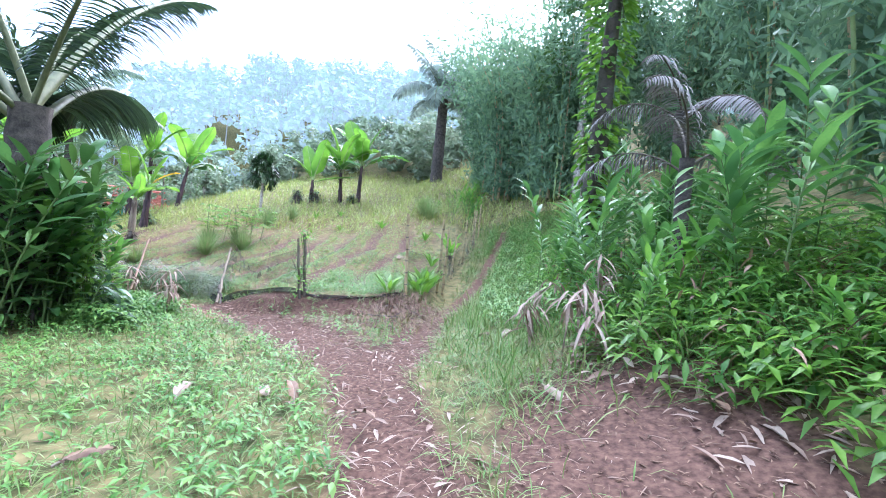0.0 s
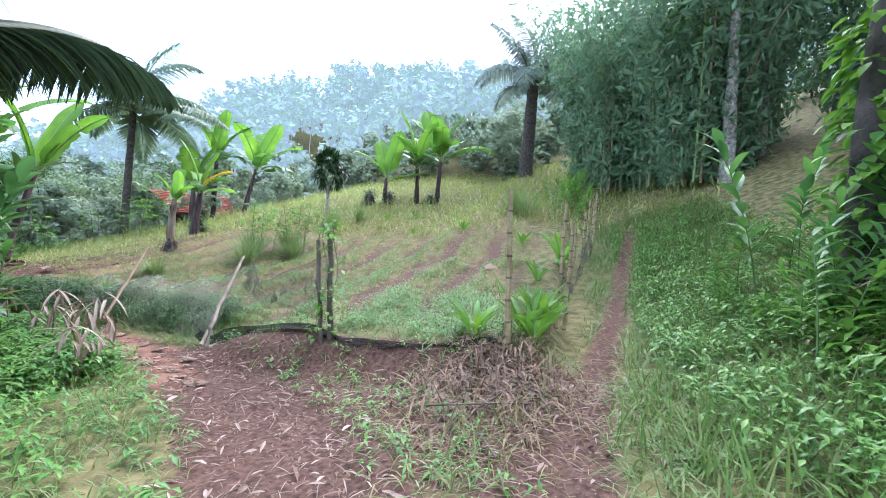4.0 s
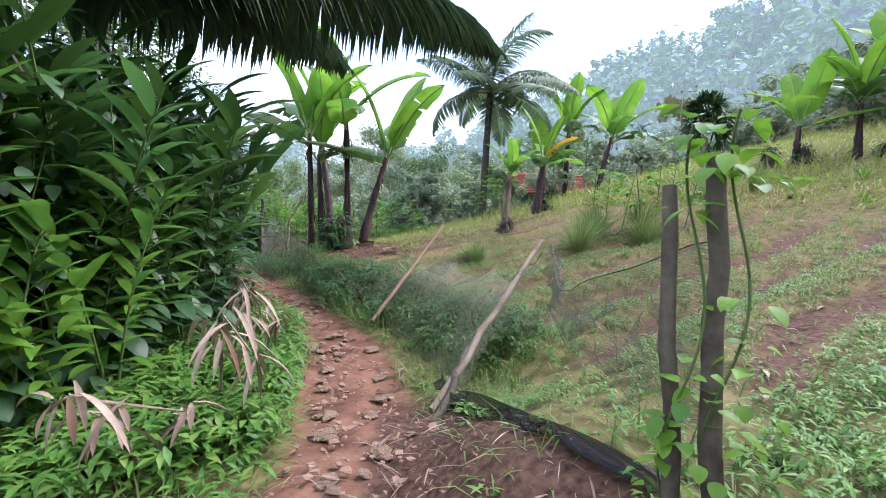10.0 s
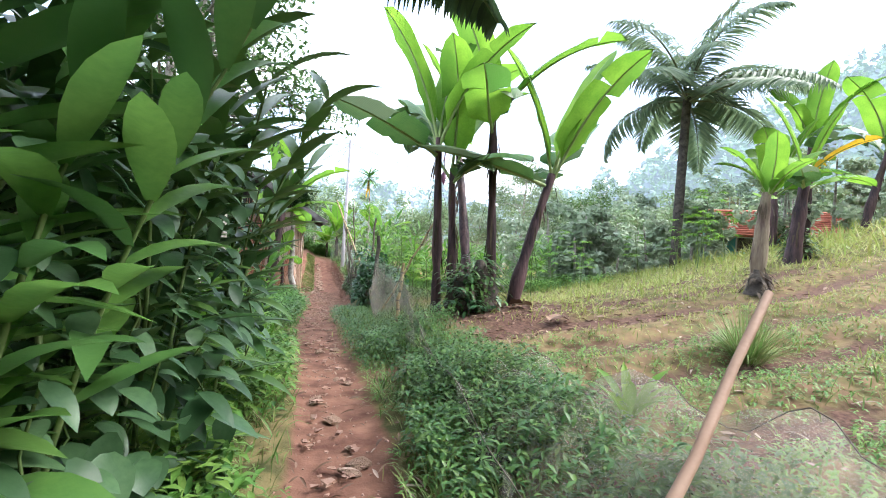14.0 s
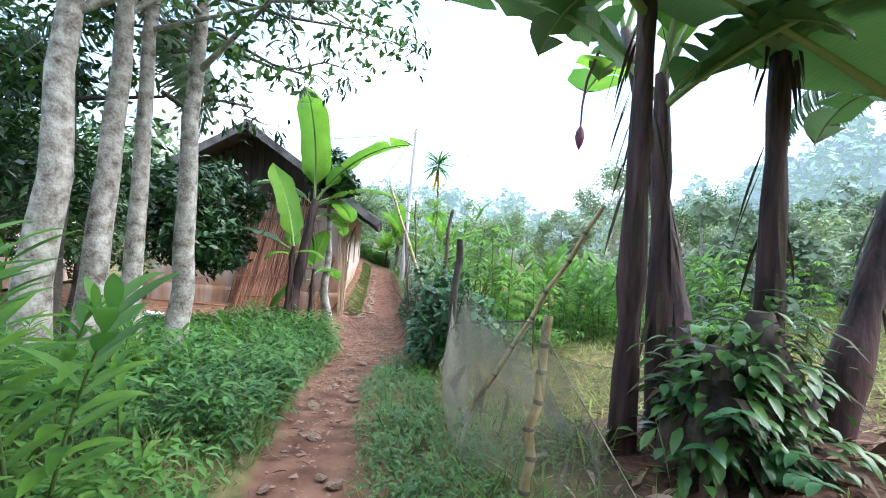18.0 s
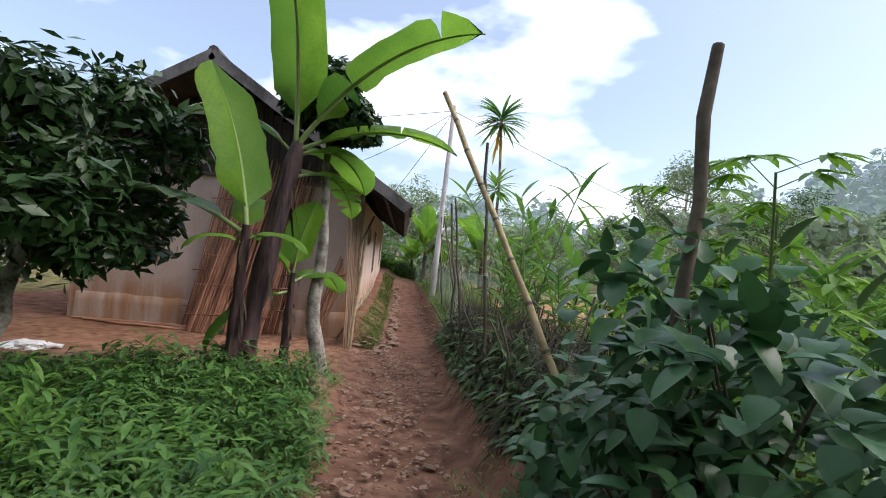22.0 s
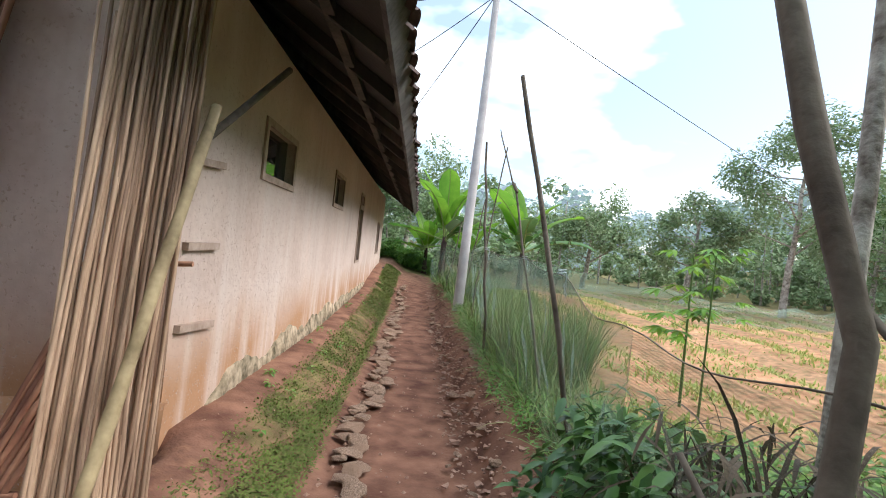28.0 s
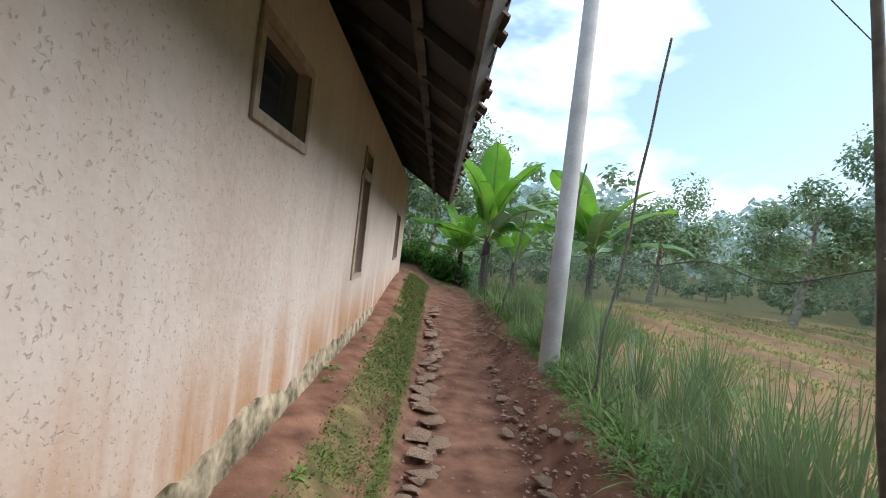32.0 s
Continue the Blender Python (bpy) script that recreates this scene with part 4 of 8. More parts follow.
# ---- poles, posts, fence net ----
def post(p, q, r, label, mat=None, name="fence_post", sides=8, seed=1, taper=0.8, knots=9, group="garden fence posts", bend=0.012):
    ob = thing(name, (0, 0, 0), label, "post" if "post" in name else "stick", group)
    pts = wobble(p, q, knots, bend, seed)
    rr = r * np.linspace(1, taper, knots) * (1 + (0 if mat is M_BAMBOO else 0.09) * (np.arange(knots) % 2))
    part("shaft", tube(Build(), pts, rr, sides), mat or M_STICK, ob)
    if mat is M_BAMBOO:
        for i in range(1, knots - 1):
            d = unit(pts[i + 1] - pts[i - 1]) * 0.012
            part("joint", tube(Build(), [pts[i] - d, pts[i], pts[i] + d], [rr[i] * 1.02, rr[i] * 1.14, rr[i] * 1.02], sides), M_STICK, ob)
    return ob


def tie(p, parent_label="frayed pale twine tied round a post"):
    ob = thing("twine", p, parent_label, "twine", "twine on fence posts")
    a = np.linspace(0, 4 * np.pi, 18)
    part("loop", tube(Build(), np.stack([0.026 * np.cos(a), 0.026 * np.sin(a), a * 0.003], 1), 0.004, 5), M_CORD, ob)
    b = Build()
    for k in range(4):
        tube(b, wobble((0.026, 0, 0.02), (0.03 + 0.03 * random.random(), random.uniform(-0.06, 0.06), -0.1 - 0.05 * random.random()), 4, 0.008, k), 0.002, 4)
    part("ends", b, M_CORD, ob)


post(on_ground(1.12, -28.05, -0.2), (1.09, -27.94, 3.31), 0.034, "weathered bamboo fence post with dark joints", M_BAMBOO, seed=3, bend=0.005)
post(on_ground(1.13, -25.93, -0.2), (1.25, -25.74, 2.68), 0.038, "mossy dark fence post wrapped with creeper", seed=4, bend=0.006)
post(on_ground(1.05, -25.86, -0.2), (1.13, -25.66, 2.57), 0.03, "mossy dark fence post leaning beside another", seed=5, bend=0.006)
for x, y, h in ((3.05, -28.5, 1.85), (3.35, -28.6, 1.7), (5.6, -28.65, 1.5), (7.6, -28.85, 1.5), (9.6, -29.1, 1.5), (10.3, -29.0, 1.45), (11.2, -29.2, 1.5)):
    post(on_ground(x, y, -0.2), on_ground(x + 0.05, y, h), 0.032, "weathered bamboo fence post", M_BAMBOO, seed=int(x * 10))
post((1.36, -23.86, 0.98), (3.03, -23.15, 2.1), 0.028, "long grey-brown pole leaning over the net", M_HUSK, name="leaning_stick", seed=8, group="leaning sticks")
post((1.3, -24.0, 0.92), (1.85, -23.62, 1.3), 0.035, "dark root-like stick on the bank", name="leaning_stick", seed=9, group="leaning sticks")
post((2.05, -21.3, 0.92), (3.53, -20.55, 2.06), 0.026, "pale bamboo stick leaning over the net", M_ROD, name="leaning_stick", seed=10, group="leaning sticks")
post(on_ground(2.64, -14.98, -0.2), (2.76, -14.84, 1.8), 0.032, "short leaning bamboo fence stake", M_BAMBOO, seed=11)
post((2.55, -13.66, 0.72), (3.47, -13.91, 2.52), 0.023, "pale bamboo prop leaning into the banana clump", M_BAMBOO, name="bamboo_prop", seed=12, group="leaning sticks")
post(on_ground(2.62, -12.3, -0.2), (2.67, -12.27, 2.2), 0.045, "thick weathered timber fence post with dark top", M_BARK_DARK, seed=13)
post(on_ground(2.62, -10.85, -0.2), (2.79, -10.74, 2.61), 0.028, "thin dark pole in the creeper", seed=14)
post((2.98, -9.96, 0.35), (1.93, -8.3, 3.14), 0.028, "thick jointed bamboo prop leaning over the path fence", M_BAMBOO, name="bamboo_prop", seed=15, group="leaning sticks", knots=11, bend=0.004)
post(on_ground(2.7, -7.45, -0.2), (2.5, -7.3, 3.0), 0.02, "tall dark fence pole with twine", seed=16)
post(on_ground(2.72, -5.68, -0.2), (2.36, -5.76, 2.56), 0.017, "tall dark fence pole with broken top", seed=17, bend=0.008)
post(on_ground(2.72, -4.4, -0.2), (2.47, -4.1, 2.66), 0.024, "crooked grey fence pole with knobbed head", seed=18, bend=0.02)
post(on_ground(3.12, -2.15, -0.2), (2.55, -1.71, 2.62), 0.019, "dark fence stick leaning over the field net", seed=19, bend=0.012)
kn = thing("fence_stick", (0, 0, 0), "crooked pale-barked fence stick with a swollen knot", "stick", "garden fence posts")
kp = [(3.22, -0.8, -0.05), (3.17, -0.7, 0.3), (3.08, -0.52, 0.9), (2.99, -0.36, 1.38), (2.92, -0.22, 1.85), (2.885, -0.15, 2.06), (2.85, -0.12, 2.13), (2.78, -0.02, 2.4), (2.72, 0.07, 2.62), (2.7, 0.09, 2.71)]
part("shaft", tube(Build(), kp, [0.014, 0.014, 0.013, 0.012, 0.011, 0.011, 0.009, 0.008, 0.007, 0.005], 8), M_STICK, kn)
part("knot", tube(Build(), [(2.9, -0.18, 2.03), (2.885, -0.15, 2.06), (2.865, -0.13, 2.11), (2.845, -0.12, 2.14)], [0.012, 0.019, 0.021, 0.009], 8), M_STICK, kn, "swollen knot where the stick bends")
post(on_ground(2.99, 1.3, -0.2), (2.72, 1.39, 2.86), 0.018, "thin greenish straight fence stick", seed=21, bend=0.012)
post(on_ground(3.08, 4.3, -0.2), (3.5, 4.4, 3.5), 0.015, "thin grey fence stick with a bend", seed=23, bend=0.015)
post(on_ground(3.1, 6.4, -0.2), (3.45, 6.5, 2.7), 0.016, "thin grey slanting fence stick", seed=24, bend=0.01)
post(on_ground(2.85, 9.0, -0.2), (3.15, 9.0, 2.2), 0.018, "thin grey slanting fence stick", seed=25, bend=0.01)
for p in ((2.89, -1.96, 1.3), (3.0, -0.37, 1.36), (2.87, 1.34, 1.42), (2.6, -7.37, 1.55)):
    tie(p)
pole = thing("utility_pole", (0, 0, 0), "tall slender grey concrete utility pole leaning slightly", "utility pole")
part("shaft", tube(Build(), np.linspace((2.93, 5.3, -0.3), (3.14, 5.95, 7.55), 10), np.linspace(0.115, 0.075, 10), 14), M_CONCRETE, pole)
part("insulator", tube(Build(), [(3.03, 5.9, 7.3), (3.23, 6.0, 7.3)], 0.03, 8), M_FRAME, pole, "small pale insulator")


def cable(p, q, sag, label):
    t = np.linspace(0, 1, 24)[:, None]
    pts = np.asarray(p) * (1 - t) + np.asarray(q) * t - np.array([0, 0, 4 * sag]) * t * (1 - t)
    ob = thing("power_cable", (0, 0, 0), label, "cable", "overhead cables")
    part("line", tube(Build(), pts, 0.011, 5), M_WIRE, ob)


cable((3.1, 5.93, 7.35), (-9, 8.5, 6.3), 0.2, "black overhead cable from the pole across the roof")
cable((3.15, 5.95, 7.35), (28, 17.9, 2.9), 0.25, "black overhead cable running from the pole over the field")
cable((3.1, 5.92, 7.25), (0.5, 7.2, 3.2), 0.1, "thin cable dropping from the pole to the eave")
cable((3.1, 5.92, 7.25), (-2.0, 9.5, 5.0), 0.25, "thin cable sagging from the pole to the roof")


def net(line, label, mat, seed, cord=True, folds=0.05):
    """A hanging net along points of (x, y, low, high) over the ground, with a cord on its top edge."""
    g = np.random.default_rng(seed)
    line = np.asarray(line, float)
    m = (len(line) - 1) * 10 + 1
    s = np.linspace(0, len(line) - 1, m)
    cols = [np.interp(s, np.arange(len(line)), line[:, k]) for k in range(4)]
    cols[3] = cols[3] - 0.07 * np.sin(np.pi * (s % 1)) ** 2
    rows = []
    h = 7
    for r in range(h):
        f = r / (h - 1)
        ox, oy = g.normal(size=m) * folds * math.sin(math.pi * f), g.normal(size=m) * folds * math.sin(math.pi * f)
        z = ground_z(cols[0], cols[1]) + cols[2] * (1 - f) + cols[3] * f
        rows.append(np.stack([cols[0] + ox + 0.06 * (1 - f), cols[1] + oy, z], 1))
    v = np.stack(rows)
    idx = np.arange(h * m).reshape(h, m)
    ob = thing("fence_net", (0, 0, 0), label, "net", "garden fence nets")
    part("mesh_sheet", Build().add(v, np.stack([idx[:-1, :-1], idx[:-1, 1:], idx[1:, 1:], idx[1:, :-1]], -1).reshape(-1, 4)), mat, ob)
    if cord:
        part("top_cord", tube(Build(), v[-1], 0.003, 5), M_STICK, ob)
    return ob


net([(1.12, -28.0, 0.0, 0.95), (3.05, -28.5, 0, 0.8), (5.6, -28.65, 0, 0.75), (9.6, -29.1, 0, 0.8)], "sagging dark garden net between bamboo posts", M_NET, 1)
net([(1.16, -27.9, -0.02, 0.1), (1.02, -26.5, -0.02, 0.12), (1.2, -25.6, -0.02, 0.14), (1.4, -24.2, -0.02, 0.18), (1.6, -23.6, -0.02, 0.22)], "fallen black net bunched along the bed's edge", M_NET_BLACK, 2, False, 0.05)
net([(1.2, -25.8, 0.1, 1.0), (2.1, -24.4, 0.3, 0.75), (3.0, -23.3, 0.4, 0.95), (4.4, -22.2, 0.2, 0.45)], "grey-green net sagging over the bed", M_NET, 3, True, 0.06)
net([(2.3, -20.5, 0.0, 0.3), (2.45, -19.0, 0.0, 0.35), (2.5, -17.6, 0.0, 0.4), (2.66, -15.0, 0, 0.95)], "grey-green net sagging beside the footpath", M_NET, 4, True, 0.08)


def net_sheet(rows, label, mat, seed):
    """A slack net lying over plants: rows of (x, y, height) from its foot to its cord, the last row."""
    g = np.random.default_rng(seed)
    n, m = 13, 49
    u, w = np.linspace(0, len(rows[0]) - 1, m), np.linspace(0, len(rows) - 1, n)
    r = np.asarray(rows, float)
    r = np.stack([np.stack([np.interp(u, np.arange(r.shape[1]), r[i, :, k]) for k in range(3)], 1) for i in range(len(r))])
    v = np.stack([np.stack([np.interp(w, np.arange(len(r)), r[:, j, k]) for k in range(3)], 1) for j in range(m)], 1)
    lumps = np.array([[noise.noise((x * 2.2, y * 2.2, seed)) * 0.16 + noise.noise((x * 5.5, y * 5.5, seed)) * 0.06 for x, y, _ in row] for row in v])
    v[..., 2] = ground_z(v[..., 0], v[..., 1]) + np.maximum(v[..., 2] + lumps, 0.02)
    idx = np.arange(n * m).reshape(n, m)
    ob = thing("fence_net", (0, 0, 0), label, "net", "garden fence nets")
    part("mesh_sheet", Build().add(v, np.stack([idx[:-1, :-1], idx[:-1, 1:], idx[1:, 1:], idx[1:, :-1]], -1).reshape(-1, 4)), mat, ob)
    part("top_cord", tube(Build(), v[-1], 0.004, 5), M_STICK, ob)


net_sheet([[(1.72, -23.7, 0.02), (2.1, -22.2, 0.04), (2.3, -20.6, 0.04), (2.42, -19.0, 0.02), (2.55, -17.6, 0.02)],
           [(2.2, -23.5, 0.42), (2.6, -22.0, 0.36), (2.85, -20.4, 0.34), (2.9, -18.9, 0.25), (2.8, -17.6, 0.14)],
           [(2.92, -23.36, 0.9), (3.35, -21.9, 0.42), (3.75, -20.3, 0.36), (3.6, -18.7, 0.1), (3.2, -17.5, 0.04)]], "dusty brown net lying slack over weeds beside the path", M_NET_BROWN, 21)
net([(2.66, -14.9, 0.0, 0.95), (2.38, -14.35, 0.0, 1.15), (2.42, -13.6, 0.0, 0.8), (2.64, -12.3, 0.0, 1.0)], "pale worn net stretched on a stake", M_NET_PALE, 5, True, 0.05)
net([(2.66, -12.3, 0.0, 1.05), (2.85, -13.1, 0.0, 0.8), (3.05, -13.9, 0.0, 0.42), (3.2, -14.5, 0.0, 0.1)], "pale worn net draped from a post to the ground", M_NET_PALE, 10, True, 0.04)
net([(2.68, -12.25, 0.0, 0.95), (3.4, -12.7, 0.0, 0.6), (4.6, -13.2, 0.0, 0.4)], "pale worn net hanging from a post", M_NET_PALE, 6)
net([(2.62, -10.3, 0.0, 1.0), (2.72, -8.6, 0.0, 1.1), (2.66, -7.4, 0.0, 1.3), (2.7, -5.7, 0.0, 1.15), (2.72, -4.3, 0.0, 1.1), (2.9, -3.0, 0.0, 1.1)], "grey-green net holding back the garden plants", M_NET, 7)
net([(2.9, -3.0, 0.0, 1.1), (2.93, -1.95, 0.0, 1.25), (2.99, -0.36, 0, 1.32), (2.93, 1.33, 0.0, 1.38), (3.05, 2.6, 0, 1.38), (3.1, 4.3, 0, 1.4), (3.1, 6.4, 0, 1.4), (2.85, 9.0, 0, 1.3), (2.6, 12.0, 0, 1.1), (2.5, 13.5, 0, 0.9)],
    "fine grey-green net strung on thin sticks", M_NET_FINE, 8, True, 0.03)
net([(2.93, 1.33, 0.9, 1.35), (6, 2.0, 0.95, 1.3), (12, 4.0, 0.9, 1.3), (20, 9.0, 0.9, 1.3)], "fine net strung across the far side of the field", M_NET_FINE, 9, True, 0.03)


# ---- plants: one function a kind ----
def banana_leaf(length, width, rise, droop, seed, tears=3):
    """A big blade on its petiole, starting at the origin and reaching along +x; torn into strips."""
    g = np.random.default_rng(seed)
    b = Build()
    segs = 16
    pet = 0.16
    t = np.linspace(0, 1, segs + 1)
    ang = rise - droop * t ** 1.4
    step = length / segs
    x = np.r_[0, np.cumsum(np.cos(ang) * step)[:-1]]
    z = np.r_[0, np.cumsum(np.sin(ang) * step)[:-1]]
    y = 0.04 * length * np.sin(t * 2.2 + g.uniform(0, 6))
    y = y - y[0]
    spine = np.stack([x, y, z], 1)
    tube(b, spine, np.linspace(0.028, 0.006, segs + 1) * (length / 2) ** 0.5, 5, 1)
    f = np.clip((t - pet) / (1 - pet), 0, 1)
    w = width / 2 * np.where(t < pet, 0, np.minimum(1, (f / 0.12) ** 0.6) * np.where(f > 0.72, np.clip(np.cos(np.pi / 2 * (f - 0.72) / 0.28), 0, 1) ** 0.7, 1))
    up = np.stack([-np.sin(ang), 0 * ang, np.cos(ang)], 1)
    for sgn in (1, -1):
        hang = g.uniform(-0.1, 0.25)
        cuts = set(g.choice(np.arange(5, segs - 1), size=min(tears, segs - 7), replace=False)) if tears else set()
        k = int(pet * segs)
        strip = [k]
        runs = []
        for q in range(k + 1, segs + 1):
            strip.append(q)
            if q in cuts or q == segs:
                runs.append(strip)
                strip = [q]
        for r in runs:
            r = np.array(r)
            e = hang + g.uniform(-0.12, 0.22)
            pinch = np.linspace(0.03, -0.03, len(r)) * length * (0.8 if tears else 0)
            inner = spine[r] + up[r] * 0.006
            ax = np.stack([np.cos(ang[r]), 0 * r, np.sin(ang[r])], 1)
            mid = inner + np.stack([0 * r, sgn * w[r] * 0.55, 0 * r], 1) + up[r] * (w[r] * 0.16)[:, None] + ax * (pinch * 0.4)[:, None]
            outer = inner + np.stack([0 * r, sgn * w[r] * math.cos(e), 0 * r], 1) + up[r] * (w[r] * (0.18 - math.sin(e)) + g.normal(size=len(r)) * 0.012)[:, None] + ax * pinch[:, None]
            v = np.stack([inner, mid, outer], 1).reshape(-1, 3)
            i = (np.arange(len(r) - 1) * 3)[:, None, None]
            b.add(v, (i + np.array([[0, 1, 4, 3], [1, 2, 5, 4]])[None]).reshape(-1, 4), 0)
    return b


LEAF_KINDS = {}
for kind, mat in (("fresh", M_BANANA), ("old", M_BANANA_DARK), ("yellow", M_BANANA_YELLOW)):
    LEAF_KINDS[kind] = [banana_leaf(2.1, 0.62, r, d, 10 + k, tr).mesh("banana_leaf", [mat, M_RIB]) for k, (r, d, tr) in enumerate(
        ((1.35, 0.5, 0), (1.2, 0.9, 1), (0.95, 1.0, 2), (0.75, 1.3, 4), (0.5, 1.0, 3), (0.9, 2.0, 5), (0.35, 1.6, 6), (0.25, 0.25, 1), (0.4, 1.5, 0)))]


LEAF_KINDS["broad"] = [banana_leaf(1.25, 0.52, r, d, 40 + k, 0).mesh("banana_leaf", [M_BANANA, M_RIB]) for k, (r, d) in enumerate(((1.4, 0.35), (1.0, 1.1), (0.4, 1.5), (-0.2, 1.1)))]


def leaf_on(parent, p, turn, kind="fresh", shape=0, size=1.0, tilt=0.0, label=""):
    o = part("leaf", LEAF_KINDS[kind][shape], None, parent, label)
    o.matrix_parent_inverse = Matrix.Identity(4)
    o.matrix_basis = Matrix.Translation(p) @ pose(0, 0, 0, tilt, 0, turn) @ Matrix.Scale(size, 4)
    return o


def banana(x, y, height, lean=(0.0, 0.0), r=0.1, leaves=8, size=1.0, seed=0, label="", pale=False, young=False, turn0=None, category="banana plant", dz=-0.05, flower=False, erect=False):
    g = np.random.default_rng(seed)
    ob = thing("banana_plant", on_ground(x, y, dz), label or "banana plant with broad green leaves and dark fibrous stem", category, "banana plants")
    n = 12
    t = np.linspace(0, 1, n)
    stem = np.stack([lean[0] * t ** 1.2, lean[1] * t ** 1.2, height * t], 1)
    part("pseudostem", tube(Build(), stem, r * (1.25 - 0.6 * t) * (1 + 0.1 * g.normal(size=n)), 10), M_PSEUDO_PALE if pale else M_PSEUDO, ob, "dark stem wrapped in dry sheaths")
    # strips of dead sheath
    b = Build()
    k = 18
    a = g.uniform(0, 6.28, k)
    zz = g.uniform(0.25, 0.98, k)
    base = np.stack([np.interp(zz, t, stem[:, 0]) + r * 0.9 * np.cos(a), np.interp(zz, t, stem[:, 1]) + r * 0.9 * np.sin(a), zz * height], 1)
    blades(b, base, np.stack([np.cos(a) * 0.3, np.sin(a) * 0.3, -1 + 0 * a], 1), g.uniform(0.15, 0.5, k) * height / 2.5, 0.04, 0.3, 3)
    part("dry_sheath", b, M_BRUSH, ob, "peeling dry leaf sheaths")
    crown = stem[-1]
    start = g.uniform(0, 360) if turn0 is None else turn0
    for k in range(leaves):
        f = k / max(leaves - 1, 1)
        if young:
            shape, kind = (0, 1, 2, 7)[k % 4], "fresh"
        else:
            shape = ((0, 1, 0, 2, 1, 0, 1, 2, 1, 7) if erect else (0, 1, 0, 1, 2, 1, 2, 7, 3, 4))[min(int(f * 9.9), 9)]
            kind = "fresh" if f < 0.6 or g.random() < 0.5 else "old"
        leaf_on(ob, crown + np.array([0, 0, -0.05 - 0.25 * f * height / 3]), start + k * 137.5 + g.uniform(-15, 15), kind, shape, size * g.uniform(0.85, 1.1), g.uniform(-12, 12))
    if not young:
        leaf_on(ob, crown + np.array([0, 0, -0.3]), start + 60, "old", 5, size * 0.6, 0)
    return ob


def palm_frond(length, leaf_len, rise, droop, seed, pairs=42, hang=0.35, mats=None):
    g = np.random.default_rng(seed)
    b = Build()
    n = 20
    t = np.linspace(0, 1, n)
    ang = rise - droop * t ** 1.3
    st = length / (n - 1)
    sp = np.stack([np.r_[0, np.cumsum(np.cos(ang) * st)[:-1]], 0.05 * length * np.sin(t * 1.7), np.r_[0, np.cumsum(np.sin(ang) * st)[:-1]]], 1)
    tube(b, sp, np.linspace(0.045, 0.008, n) * length / 4, 5, 1)
    u = np.linspace(0.14, 0.995, pairs)
    p = np.stack([np.interp(u, t, sp[:, k]) for k in range(3)], 1)
    a = np.interp(u, t, ang)
    for sgn in (1, -1):
        fwd = np.stack([np.cos(a), 0 * a, np.sin(a)], 1)
        way = fwd * 0.55 + np.array([0, sgn * 0.85, 0]) + np.stack([-np.sin(a), 0 * a, np.cos(a)], 1) * g.uniform(-0.15, 0.3, pairs)[:, None]
        L = leaf_len * np.clip(np.sin(np.pi * np.clip(u * 0.86 + 0.1, 0, 1)), 0.25, 1) * g.uniform(0.85, 1.1, pairs)
        blades(b, p, way, L, 0.07 * leaf_len, hang + g.uniform(0, 0.5, pairs), 4, 0.3, peak=0.3)
    return b.mesh("palm_frond", mats or [M_PALM, M_RACHIS])


FROND_BIG = [palm_frond(6.2, 1.15, 0.9, 0.7, k, 84, 1.2) for k in range(3)]
FROND_LONG = palm_frond(9.3, 1.5, 0.5, 0.76, 9, 190, 1.7)
FROND_HIGH = palm_frond(9.8, 1.15, 0.78, 0.5, 10, 150, 1.0)
FROND = [palm_frond(3.6, 1.0, 1.0, d, 20 + k, 70, 0.9, [M_PALM_GREEN, M_RACHIS]) for k, d in enumerate((0.7, 1.3, 1.9))]
FROND_PALE = [palm_frond(3.8, 1.0, 1.1, d, 30 + k, 64, 0.8, [M_PALM_PALE, M_RACHIS]) for k, d in enumerate((0.8, 1.4, 2.0))]
FROND_DRY = [palm_frond(2.6, 0.6, 0.9, 1.8, 40, 34, 1.2, [M_PALM_DRY, M_STICK])]


def palm(x, y, height, r, fronds, kinds, size, seed, label, lean=(0, 0), dz=-0.1, turn0=0, spread=1.25):
    g = np.random.default_rng(seed)
    ob = thing("palm_tree", on_ground(x, y, dz), label, "palm", "palms")
    n = 16
    t = np.linspace(0, 1, n)
    stem = np.stack([lean[0] * t ** 1.5, lean[1] * t ** 1.5, height * t], 1)
    part("trunk", tube(Build(), stem, r * (1.15 - 0.25 * t) * (1 + 0.1 * (np.arange(n) % 2)), 12), M_PALMTRUNK, ob)
    for k in range(fronds):
        f = k / fronds
        o = part("frond", kinds[k % len(kinds)], None, ob)
        o.matrix_basis = Matrix.Translation(stem[-1] - np.array([0, 0, 0.3 * f])) @ pose(0, 0, 0, g.uniform(-10, 10), f * spread * 55 - 20 + g.uniform(-8, 8), turn0 + k * 137.5) @ Matrix.Scale(size * g.uniform(0.85, 1.1), 4)
    return ob


